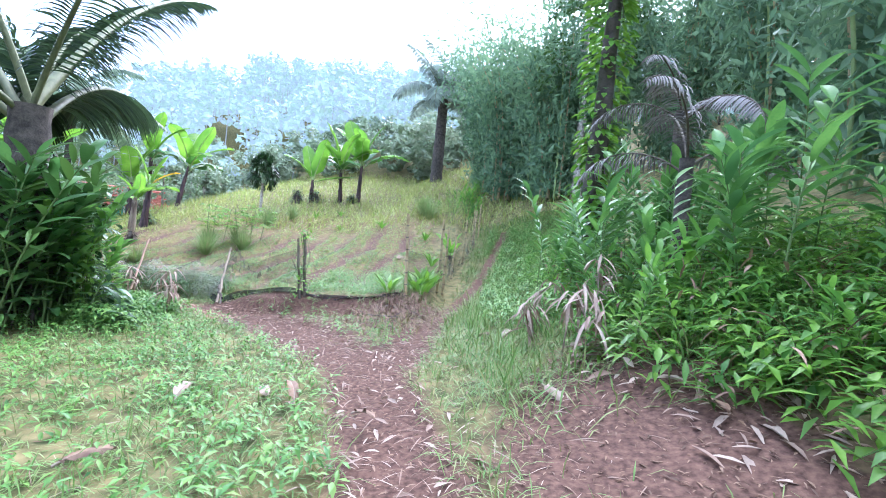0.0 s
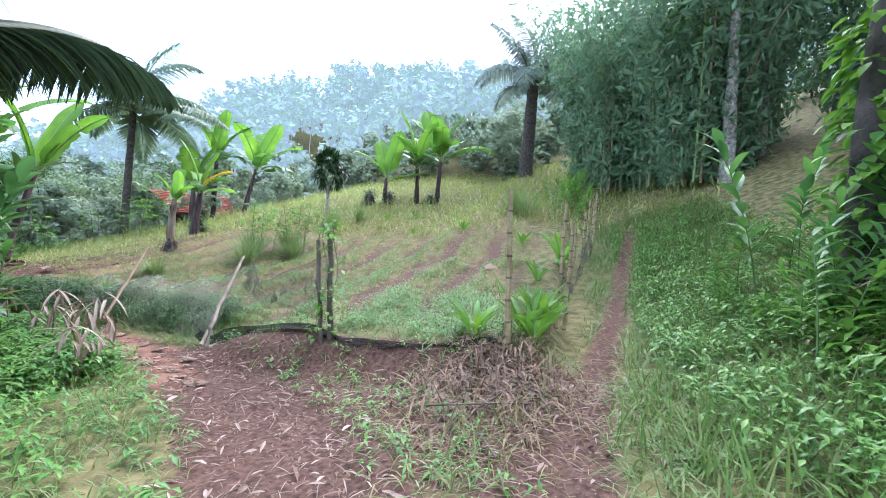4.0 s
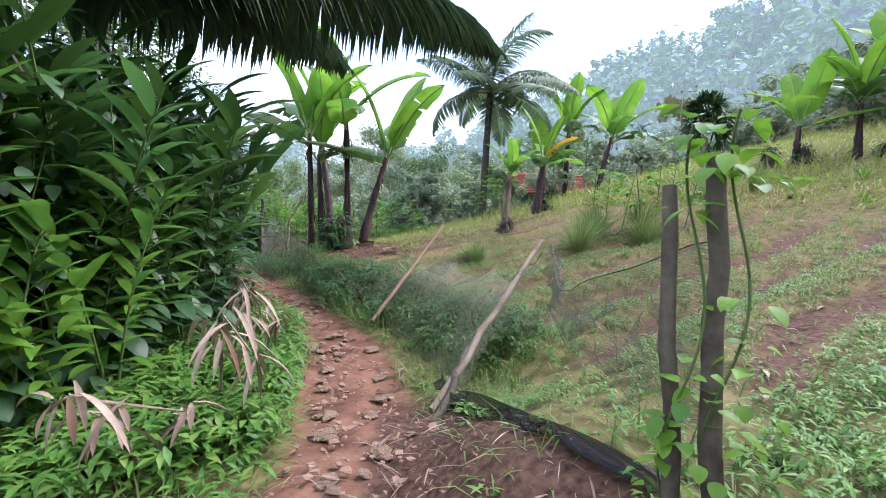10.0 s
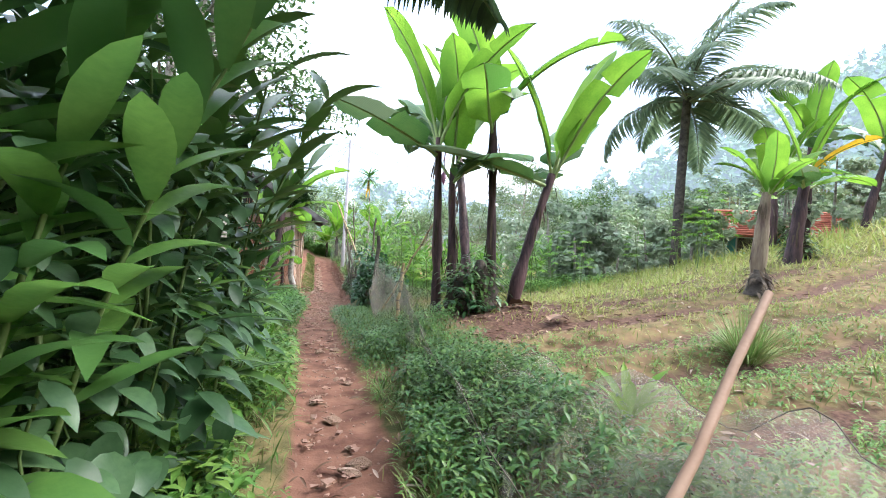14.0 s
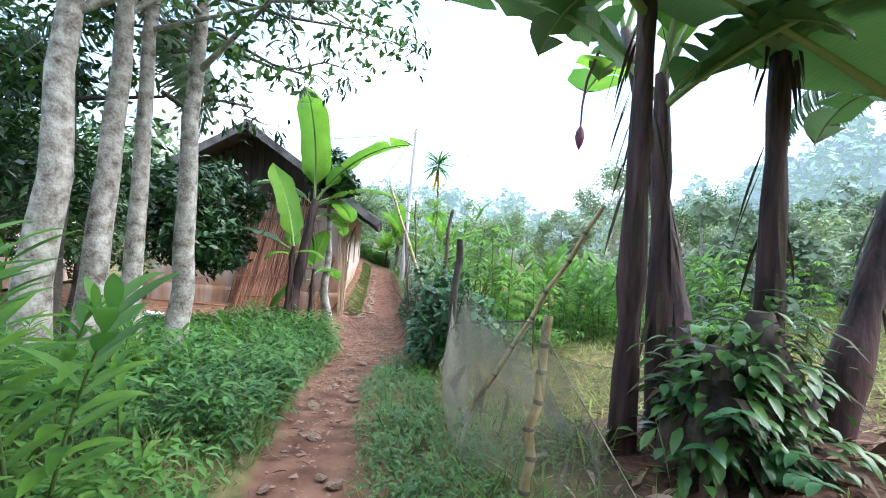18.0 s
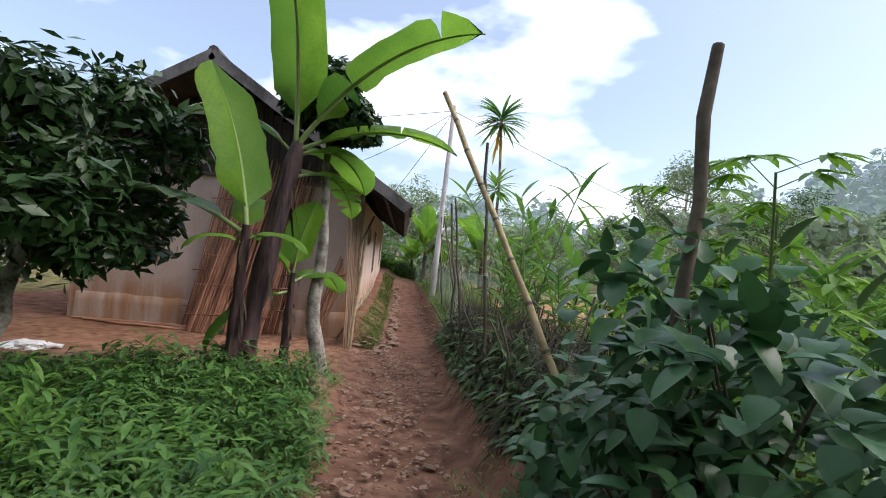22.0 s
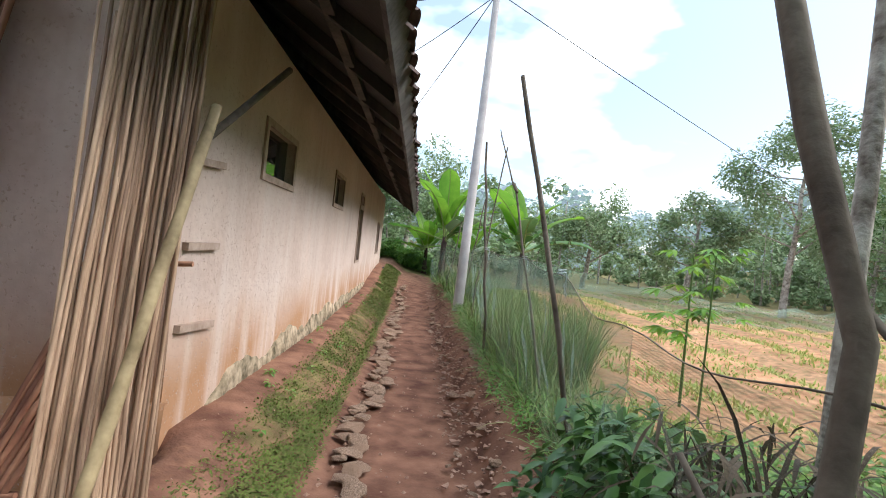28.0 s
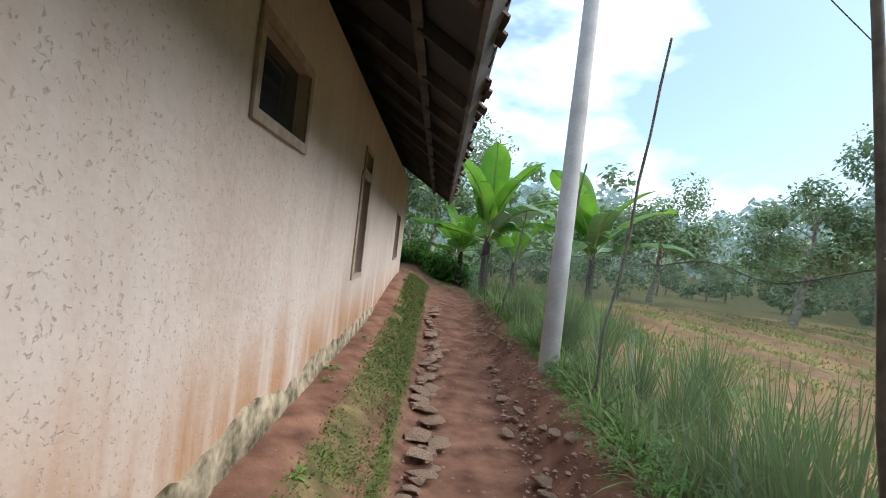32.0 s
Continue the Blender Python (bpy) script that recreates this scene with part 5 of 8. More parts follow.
def ginger_mesh(seed, height, n_leaves, leaf_l, leaf_w, mat, bare=0.35, droop=0.7):
    """An arching stem with two ranks of lance-shaped leaves."""
    g = np.random.default_rng(seed)
    n = 8
    t = np.linspace(0, 1, n)
    a0 = g.uniform(0, 6.28)
    lean = g.uniform(0.1, 0.35) * height
    stem = np.stack([np.cos(a0) * lean * t ** 1.8, np.sin(a0) * lean * t ** 1.8, height * (t - 0.08 * t ** 2)], 1)
    s = tube(Build(), stem, np.linspace(0.016, 0.006, n), 5, cap=False)
    u = np.linspace(bare, 1.0, n_leaves)
    p = np.stack([np.interp(u, t, stem[:, k]) for k in range(3)], 1)
    rank = np.where(np.arange(n_leaves) % 2, 1.0, -1.0)
    side = a0 + np.pi / 2 + g.normal(size=n_leaves) * 0.35
    way = np.stack([np.cos(side) * rank, np.sin(side) * rank, 0.55 + 0.9 * u ** 2], 1) + np.array([np.cos(a0), np.sin(a0), 0]) * 0.35
    lv = blades(Build(), p, way, leaf_l * g.uniform(0.75, 1.15, n_leaves), leaf_w * g.uniform(0.8, 1.1, n_leaves), droop * g.uniform(0.5, 1.5, n_leaves), 6, 0.3, peak=0.45)
    return s.mesh("stem", M_GREENSTEM), lv.mesh("leaves", mat), s, lv, mat


def ginger_kind(count, height, n_leaves, ll, lw, mat, seed, bare=0.35):
    return [ginger_mesh(seed + k, height * (0.85 + 0.1 * (k % 4)), n_leaves, ll, lw, mat, bare) for k in range(count)]


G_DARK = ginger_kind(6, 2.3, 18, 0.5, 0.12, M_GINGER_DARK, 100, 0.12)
G_MID = ginger_kind(6, 2.3, 19, 0.55, 0.135, M_GINGER, 200, 0.3)
G_TALL = ginger_kind(4, 2.2, 17, 0.46, 0.075, M_GINGER_BRIGHT, 320, 0.25)
G_BRIGHT = ginger_kind(6, 2.0, 20, 0.48, 0.115, M_GINGER_BRIGHT, 300, 0.28)


def gingers(points, kinds, label, group, size=(0.8, 1.15), joined=False):
    """Single plants, or, for the depth of a stand, all joined in one."""
    mass = Build()
    for k, (x, y) in enumerate(points):
        st, lv, sb, lb_, mat = kinds[k % len(kinds)]
        m = Matrix.Translation(on_ground(x, y, -0.03)) @ pose(0, 0, 0, random.uniform(-7, 7), random.uniform(-7, 7), random.uniform(0, 360)) @ Matrix.Scale(random.uniform(*size), 4)
        if joined:
            mm = np.array(m)
            for slot, src in ((0, sb), (1, lb_)):
                v = np.concatenate(src.v) @ mm[:3, :3].T + mm[:3, 3]
                at = mass.n
                mass.v.append(v)
                mass.n += len(v)
                mass.f += [(f + at, slot) for f, _ in src.f]
            continue
        ob = thing("ginger_plant", m, label, "ginger plant", group)
        part("stem", st, None, ob)
        part("leaves", lv, None, ob)
    if joined:
        ob = thing("ginger_stand", (0, 0, 0), label.replace("stalk", "stalks"), "ginger", kind="stuff")
        part("stalks", mass, [M_GREENSTEM, mat], ob)


def scatter(n, x0, x1, y0, y1, keep=None, seed=0):
    g = np.random.default_rng(seed)
    pts = np.stack([g.uniform(x0, x1, n * 4), g.uniform(y0, y1, n * 4)], 1)
    if keep is not None:
        pts = pts[keep(pts[:, 0], pts[:, 1])]
    return pts[:n]


def crown_cloud(b, centres, radii, per, size, seed, flat=0.8, slot=0, aspect=0.42, hang=0.0):
    """Leaves gathered in uneven clumps, facing mostly outwards and up."""
    g = np.random.default_rng(seed)
    c = np.repeat(np.asarray(centres, float), per, 0)
    r = np.repeat(np.asarray(radii, float), per)
    d = unit(g.normal(size=(len(c), 3)))
    p = c + d * (r * g.uniform(0.35, 1.0, len(c)) ** 0.6)[:, None] * np.array([1, 1, flat])
    nrm = d * 0.6 + np.array([0, 0, 0.7]) + g.normal(size=d.shape) * 0.5
    p[:, 2] -= hang * g.random(len(c)) * r
    quads(b, p, nrm, size * g.uniform(0.7, 1.3, len(c)), size * aspect * g.uniform(0.7, 1.2, len(c)))
    return b


def tree(x, y, height, r, seed, label, bark, leaf_mat, crown_r=1.6, limbs=9, per=110, leaf=0.16, start=0.5, lean=(0, 0), name="tree", spread=None, flat=0.8, dz=-0.1, group="trees"):
    g = np.random.default_rng(seed)
    ob = thing(name, on_ground(x, y, dz), label, "tree", group)
    b = Build()
    n = 14
    t = np.linspace(0, 1, n)
    trunk = np.stack([lean[0] * t + 0.06 * np.cumsum(g.normal(size=n)) * 0.5, lean[1] * t + 0.06 * np.cumsum(g.normal(size=n)) * 0.5, height * t], 1)
    trunk[0] = 0
    tube(b, trunk, r * (1.2 * (1 - t) ** 1.5 * 0.25 + 1.0 - 0.62 * t), 12)
    cs, rs = [trunk[-1] + [0, 0, 0.3]], [crown_r * 0.5]
    for k in range(limbs):
        u = start + (1 - start) * (k + 0.5) / limbs
        p = np.array([np.interp(u, t, trunk[:, j]) for j in range(3)])
        a = k * 2.4 + g.uniform(-0.5, 0.5)
        L = (spread or crown_r) * g.uniform(0.7, 1.3) * (1.15 - 0.5 * u)
        q = p + np.array([math.cos(a) * L, math.sin(a) * L, L * g.uniform(0.25, 0.7)])
        m = (p + q) / 2 + g.normal(size=3) * 0.12 * L
        tube(b, [p, (p * 0.6 + m * 0.4), m, q], np.array([0.42, 0.34, 0.24, 0.08]) * r * (1.2 - 0.5 * u), 6)
        for s in range(3):
            e = m * (0.6 - 0.25 * s) + q * (0.4 + 0.25 * s) + g.normal(size=3) * 0.25 * L
            tube(b, [m * 0.5 + q * 0.5, (m + q) / 4 + e / 2 + g.normal(size=3) * 0.03, e], np.array([0.12, 0.08, 0.03]) * r, 4)
            cs.append(e)
            rs.append(crown_r * g.uniform(0.22, 0.42))
        cs.append(q)
        rs.append(crown_r * g.uniform(0.25, 0.45))
    part("trunk", b, bark, ob)
    part("crown", crown_cloud(Build(), cs, rs, per, leaf, seed + 1, flat), leaf_mat, ob)
    return ob


# ---- banana plants ----
banana(4.05, -14.3, 3.55, (0.15, 1.75), 0.085, 5, 1.1, 1, "tall banana plant with dark purple stem bowed under its flower", turn0=15)
banana(3.4, -14.55, 3.0, (-0.1, -0.05), 0.075, 5, 1.2, 2, "tall clumped banana plant with upright lit leaves", turn0=40, erect=True)
banana(4.4, -14.5, 3.4, (-0.1, 0.05), 0.085, 4, 1.25, 3, "tall clumped banana plant with dark stem", turn0=200, erect=True)
banana(4.75, -14.65, 2.4, (0.72, 0.15), 0.1, 5, 1.3, 4, "leaning banana plant with dark purple stem in a clump", turn0=10, erect=True)
banana(3.72, -14.4, 2.5, (-0.05, 0.2), 0.075, 4, 1.05, 5, "banana plant with torn grey-green leaves in a clump")
banana(8.46, -16.1, 1.7, (0.1, 0.0), 0.11, 6, 0.55, 6, "young banana plant with rounded leaves and dry stump", pale=True, young=True)
yb = banana(11.2, -14.5, 1.8, (0.2, 0.0), 0.14, 5, 0.9, 7, "banana plant with one yellow leaf")
leaf_on(yb, np.array([0.1, 0, 1.75]), -60, "yellow", 2, 0.75, 0, "bright yellow dying leaf")
banana(17.3, -10.0, 3.3, (0.1, 0.1), 0.13, 6, 1.45, 8, "tall banana plant with an upright new leaf")
banana(18.6, -10.9, 2.6, (0.5, -0.2), 0.12, 7, 1.5, 9, "banana plant with broad arching leaves")
banana(15.4, -10.4, 1.9, (0, 0), 0.13, 7, 1.2, 10, "banana plant behind the garden beds")
banana(22.2, -20.9, 2.5, (0.2, 0.0), 0.13, 9, 1.6, 11, "banana plant with tall upright leaves at the beds' edge")
banana(21.6, -19.9, 2.2, (-0.1, 0.1), 0.12, 7, 1.4, 12, "banana plant with tall upright leaves at the beds' edge")
banana(21.0, -18.2, 1.5, (0, 0), 0.12, 5, 1.3, 13, "young banana plant beside dead stumps", young=True)
bl = banana(0.12, -7.25, 2.6, (0.28, 0.39), 0.115, 0, 1.0, 14, "banana plant with reddish-brown leaning stem by the yard", young=True)
for z, turn, kind, shape, size in ((2.55, -12, "fresh", 2, 1.2), (2.6, -110, "fresh", 0, 1.1), (2.5, 6, "fresh", 4, 0.95), (2.45, 55, "broad", 2, 1.25), (2.2, 66, "fresh", 6, 0.75), (2.45, 170, "old", 3, 0.7)):
    leaf_on(bl, np.array([0.26, 0.36, z]), turn, kind, shape, size)
sl = banana(0.07, -7.42, 1.6, (0.06, -0.1), 0.06, 0, 0.5, 15, "slender young banana plant with one broad upright leaf", young=True)
for z, turn, kind, shape, size in ((1.55, 165, "broad", 0, 1.4), (1.5, 165, "old", 4, 0.95), (1.5, 100, "broad", 1, 0.6), (1.45, 0, "broad", 2, 0.55), (1.4, -150, "broad", 2, 0.5)):
    leaf_on(sl, np.array([0.06, -0.1, z]), turn, kind, shape, size)
bs = banana(0.43, -6.7, 1.22, (0.0, 0.08), 0.055, 0, 0.7, 17, "banana sucker with soft bright hanging leaves", young=True)
for z, turn, shape, size in ((1.2, -45, 0, 0.75), (1.15, -150, 1, 0.7), (1.0, -140, 3, 0.95), (1.1, 60, 2, 0.9)):
    leaf_on(bs, np.array([0.0, 0.08, z]), turn, "broad", shape, size)
banana(2.95, 14.1, 1.9, (0, 0), 0.12, 10, 1.4, 18, "banana plant with upright leaves beyond the house")
banana(6.2, 14.4, 1.9, (0, 0), 0.12, 10, 1.4, 19, "banana plant with upright leaves in the field")
banana(4.2, 16.5, 1.3, (0, 0), 0.12, 7, 1.0, 20, "banana plant behind the field fence")
banana(2.3, 16.0, 1.2, (0, 0), 0.1, 7, 0.9, 21, "young banana plant at the path's end", young=True)
banana(7.4, -28.4, 0.2, (0, 0), 0.04, 5, 0.45, 22, "bright young broad-leaved shoot", young=True)
# creeper on the corner posts
for x, y, h in ((1.17, -25.88, 1.0), (1.07, -25.8, 0.7)):
    g = np.random.default_rng(int(h * 10))
    ob = thing("creeper", on_ground(x, y, 0), "bright creeper with heart-shaped leaves climbing a fence post", "creeper", "post creepers")
    a, zz = g.uniform(0, 6.28, 60), np.r_[g.uniform(0.02, h, 36), g.uniform(1.15, 1.45, 24)]
    part("runner", tube(Build(), np.stack([0.045 * np.cos(zz * 0 + np.linspace(0, 9, 60)), 0.045 * np.sin(np.linspace(0, 9, 60)), np.linspace(0, 1.4, 60)], 1), 0.005, 4), M_GREENSTEM, ob)
    part("leaves", blades(Build(), np.stack([0.07 * np.cos(a), 0.07 * np.sin(a), zz], 1) + g.normal(size=(60, 3)) * [0.05, 0.05, 0.02], np.stack([np.cos(a), np.sin(a), g.uniform(-0.6, 0.4, 60)], 1), g.uniform(0.04, 0.095, 60), 0.055, 0.6, 5, peak=0.3), M_CASSAVA, ob)
# banana flower hanging from the clump
fl = thing("banana_flower", (4.23, -11.49, 3.62), "purple banana flower on a hanging stalk", "banana flower")
part("stalk", tube(Build(), [(0.02, -1.05, 0.72), (0.02, -0.7, 0.98), (0.02, -0.3, 0.95), (0.01, -0.06, 0.7), (0, 0, 0.4), (0, 0, 0.1)], [0.03, 0.026, 0.022, 0.018, 0.014, 0.012], 8), M_PURPLE, fl)
part("bud", tube(Build(), [(0, 0, 0.14), (0, 0, 0.08), (0, 0, 0.0), (0, 0, -0.09), (0, 0, -0.16)], [0.014, 0.05, 0.062, 0.04, 0.006], 12), M_PURPLE, fl, "closed purple bud")
# dead stumps with husks at the clump feet
for k, (x, y, s) in enumerate(((4.1, -14.75, 0.85), (3.75, -14.85, 0.7), (8.4, -16.15, 0.42), (8.7, -16.0, 0.36), (20.3, -17.6, 0.8), (21.0, -18.5, 0.7), (21.8, -20.6, 0.5), (11.6, -14.3, 0.6), (15.8, -10.6, 0.6), (0.0, -7.3, 0.3))):
    g = np.random.default_rng(400 + k)
    ob = thing("banana_stump", on_ground(x, y, -0.03), "rotting banana stump with dark husks and creeping leaves", "stump", "banana stumps")
    t = np.linspace(0, 1, 6)
    part("stump", tube(Build(), np.stack([0 * t, 0 * t, t * s], 1), s * 0.42 * (1 - 0.8 * t ** 1.5) * (1 + 0.12 * g.normal(size=6)), 10), M_PALMTRUNK, ob)
    a = g.uniform(0, 6.28, 40)
    zz = g.uniform(0.1, 1.0, 40) * s
    base = np.stack([np.cos(a) * (s * 0.42 - zz * 0.3), np.sin(a) * (s * 0.42 - zz * 0.3), zz], 1)
    part("dry_husk", blades(Build(), base, np.stack([np.cos(a), np.sin(a), g.uniform(-0.6, 0.9, 40)], 1), s * g.uniform(0.25, 0.6, 40), 0.05, 1.6, 3), M_BRUSH, ob, "curled dry husks")
    if k < 2 or k > 3:
        base = np.repeat(base, 8, 0) * [1.15, 1.15, 1.05] + g.normal(size=(320, 3)) * 0.08
        part("creeper", blades(Build(), base, np.stack([np.cos(a).repeat(8), np.sin(a).repeat(8), g.uniform(-0.4, 0.9, 320)], 1), g.uniform(0.08, 0.2, 320), 0.06, 0.9, 3), M_GINGER_DARK, ob, "dark creeping leaves")

# ---- palms ----
sp = palm(-1.5, -22.1, 3.6, 0.3, 4, FROND_BIG, 0.85, 3, "huge dark sugar palm with arching fronds over the path", turn0=110, spread=1.0)
lf = part("frond", FROND_LONG, None, sp)
lf.matrix_basis = Matrix.Translation((0, 0, 3.2)) @ pose(0, 0, 0, 0, 0, 24)
hf = part("frond", FROND_HIGH, None, sp)
hf.matrix_basis = Matrix.Translation((0, 0, 3.6)) @ pose(0, 0, 0, 0, 0, 12)
of = part("frond", FROND_LONG, None, sp)
of.matrix_basis = Matrix.Translation((0, 0, 3.1)) @ pose(0, 0, 0, 0, 1, 46) @ Matrix.Scale(0.88, 4)
for turn, tilt, size in ((62, 10, 1.2), (100, 12, 1.1)):
    o = part("frond", FROND_BIG[0], None, sp)
    o.matrix_basis = Matrix.Translation((0, 0, 3.2)) @ pose(0, 0, 0, 0, tilt, turn) @ Matrix.Scale(size, 4)
# ragged dark fibre and dead fronds round the trunk
g = np.random.default_rng(5)
a, zz = g.uniform(0, 6.28, 260), g.uniform(0.1, 3.0, 260)
part("dead_fibre", blades(Build(), np.stack([0.3 * np.cos(a), 0.3 * np.sin(a), zz], 1), np.stack([np.cos(a) * 0.6, np.sin(a) * 0.6, -0.6 + 0 * a], 1), g.uniform(0.3, 0.9, 260), 0.05, 0.8, 3), M_PALMTRUNK, sp, "black ragged palm fibre")
palm(13.7, -8.2, 6.2, 0.15, 17, FROND, 1.15, 4, "coconut palm behind the bananas", (0.1, 0), spread=1.5)
palm(30.5, -24.9, 7.0, 0.4, 19, FROND_PALE, 1.4, 5, "tall grey-green sugar palm at the hill's foot", spread=1.25)
palm(-1.7, -32.2, 1.9, 0.1, 4, FROND_DRY, 0.75, 7, "withered grey palm with drooping fronds in the thicket", spread=0.9)
palm(0.6, -32.9, 2.9, 0.12, 5, FROND_DRY, 0.85, 8, "withered grey palm with drooping fronds in the thicket", spread=1.1)
palm(-1.9, -9.4, 5.2, 0.09, 6, FROND, 0.62, 9, "slim palm with hanging dark fronds by the trees", spread=2.0)

# tall dragon tree by the fence
dt = thing("dragon_tree", on_ground(3.32, -3.5, -0.05), "tall slender dragon tree with tufts of strap leaves", "dragon tree")
part("stem", tube(Build(), [(0, 0, 0), (0.05, 0, 1.7), (0.08, 0.02, 3.1), (0.0, 0, 4.35)], [0.035, 0.03, 0.028, 0.025], 8), M_BARK_PALE, dt)
for zc, cnt, L, nm in ((4.3, 70, 0.6, "tuft"), (3.0, 44, 0.55, "tuft")):
    g = np.random.default_rng(int(zc * 10))
    a, e = g.uniform(0, 6.28, cnt), g.uniform(-0.6, 1.4, cnt)
    part(nm, blades(Build(), np.stack([0 * a, 0 * a, zc + 0.1 * e], 1), np.stack([np.cos(a), np.sin(a), e], 1), L, 0.06, 0.8, 5), M_GINGER_BRIGHT if zc < 4 else M_GINGER, dt)
g = np.random.default_rng(61)
part("dead_leaves", blades(Build(), np.stack([0.03 * g.normal(size=9), 0.03 * g.normal(size=9), np.linspace(4.0, 4.25, 9)], 1), g.normal(size=(9, 3)) * 0.2 + [0, 0, -1], 0.5, 0.06, 0.1, 4), M_BANANA_YELLOW, dt, "hanging yellow leaves")
# round dark dracaena bush
db = thing("dracaena_bush", on_ground(16.6, -17.1, -0.05), "round dark-green dracaena bush at the beds' edge", "bush")
part("stem", tube(Build(), [(0, 0, 0), (0, 0, 1.6)], 0.08, 8), M_BARK_PALE, db)
g = np.random.default_rng(62)
b = Build()
d = unit(g.normal(size=(60, 3)) + [0, 0, 0.35])
for k in range(60):
    c = np.array([0, 0, 2.15]) + d[k] * np.array([0.62, 0.62, 0.72])
    w = unit(d[k] * 0.8 + g.normal(size=(16, 3)) * 0.55)
    blades(b, np.repeat(c[None], 16, 0), w, 0.5, 0.075, 0.7, 4)
part("crown", b, M_TREELEAF_DARK, db)

# ---- trees on the left of the path ----
for k, (x, y, h, r, ln, lab) in enumerate(((-1.62, -12.0, 7.0, 0.15, (0.3, 0.3), "thick pale-barked tree with brown patches"), (-2.5, -10.2, 6.5, 0.1, (0, 0), "dark-barked tree behind a pale one"),
                                           (-1.35, -11.7, 7.5, 0.12, (0.7, 0.2), "slender pale-barked tree leaning outward"),
                                           (-0.98, -11.2, 7.5, 0.095, (0.1, 0.1), "slender mottled tree by the path"), (-0.68, -10.84, 7.0, 0.12, (0.05, 0.1), "pale-barked tree with lichen and a dark knot"))):
    tree(x, y, h, r, 500 + k, lab, M_BARK_DARK if k == 1 else M_BARK_PALE, M_TREELEAF, 1.9, 9, 55, 0.17, 0.52, ln, "shade_tree", 1.9, 0.7, group="shade trees")
tree(-2.05, -7.75, 2.75, 0.075, 520, "small tree with pale crooked trunk and dense dark leaves", M_BARK_PALE, M_TREELEAF_DARK, 1.2, 12, 110, 0.2, 0.42, (0.5, 0.05), "small_tree", 1.1, 0.8)
tree(-5.5, -8.0, 4.5, 0.1, 522, "bushy green tree beside the yard", M_BARK_DARK, M_TREELEAF, 2.2, 10, 120, 0.2, 0.3, (0, 0), "small_tree", 1.9)
for k, (x, y, h) in enumerate(((-5.4, -4.9, 3.6), (-7.6, -4.4, 4.2), (-4.4, -9.6, 4.4), (-6.8, -11.5, 5.0))):
    tree(x, y, h, 0.08, 524 + k, "dense dark-leaved small tree beside the yard", M_BARK_DARK, M_TREELEAF_DARK, 1.9, 11, 120, 0.2, 0.25, (0.2, 0), "small_tree", 1.7, 0.85)
# white-trunked tree at the yard's edge, dark hanging foliage at its head
tree(0.86, -6.3, 3.55, 0.085, 523, "mottled white-trunked tree with dark clustered foliage", M_BARK_PALE, M_TREELEAF_DARK, 0.7, 7, 220, 0.2, 0.92, (-0.22, 0.05), "yard_tree", 0.42, 0.9)
# leafy bough across the path head
lb = thing("leafy_bough", (0, 0, 0), "thin mango boughs with hanging leaves over the yard", "branch")
b = Build()
cs = []
for k, (p, q) in enumerate((((-1.1, -10.5, 4.4), (1.3, -8.6, 5.0)), ((-1.0, -10.4, 4.8), (0.9, -7.6, 4.9)), ((-0.9, -10.6, 5.2), (1.9, -9.5, 5.3)), ((-1.1, -10.7, 3.8), (0.0, -9.0, 3.9)))):
    pts = wobble(p, q, 8, 0.09, 60 + k)
    tube(b, pts, np.linspace(0.035, 0.006, 8), 5)
    for j in range(2, 8):
        e = pts[j] + rng.normal(size=3) * [0.3, 0.3, 0.15]
        tube(b, [pts[j], e], [0.008, 0.004], 4)
        cs.append(e)
part("bough", b, M_BARK_DARK, lb)
cs = np.array(cs)
base = np.repeat(cs, 16, 0) + rng.normal(size=(len(cs) * 16, 3)) * 0.13
part("leaves", blades(Build(), base, rng.normal(size=base.shape) * [1, 1, 0.5] + [0, 0, -0.3], 0.19, 0.05, 0.8, 3), M_TREELEAF_DARK, lb)

# ---- trees and bamboo round the garden ----
vt = tree(2.3, -31.8, 9.5, 0.22, 530, "tall tree hung with dark climbing vines", M_BARK_DARK, M_TREELEAF, 2.0, 8, 50, 0.2, 0.65, (0.2, 0), "vine_tree", 1.8)
g = np.random.default_rng(63)
a, zz = g.uniform(0, 6.28, 900), g.uniform(0.8, 8.5, 900)
part("vine", blades(Build(), np.stack([(0.22 + 0.25 * g.random(900)) * np.cos(a), (0.22 + 0.25 * g.random(900)) * np.sin(a), zz], 1), np.stack([np.cos(a), np.sin(a), g.uniform(-0.8, 0.4, 900)], 1), 0.24, 0.13, 0.7, 3), M_CASSAVA, vt, "dense climbing vine leaves, yellow-green at the edge")
for k, (x, y, h) in enumerate(((14.5, -33.5, 10), (16.5, -35, 11), (-9, -38, 9))):
    tree(x, y, h, 0.2, 540 + k, "tall grey-trunked forest tree on the bank", M_BARK_PALE, M_TREELEAF, 2.6, 9, 60, 0.28, 0.5, (0, 0), "forest_tree", 2.4, group="bank trees")


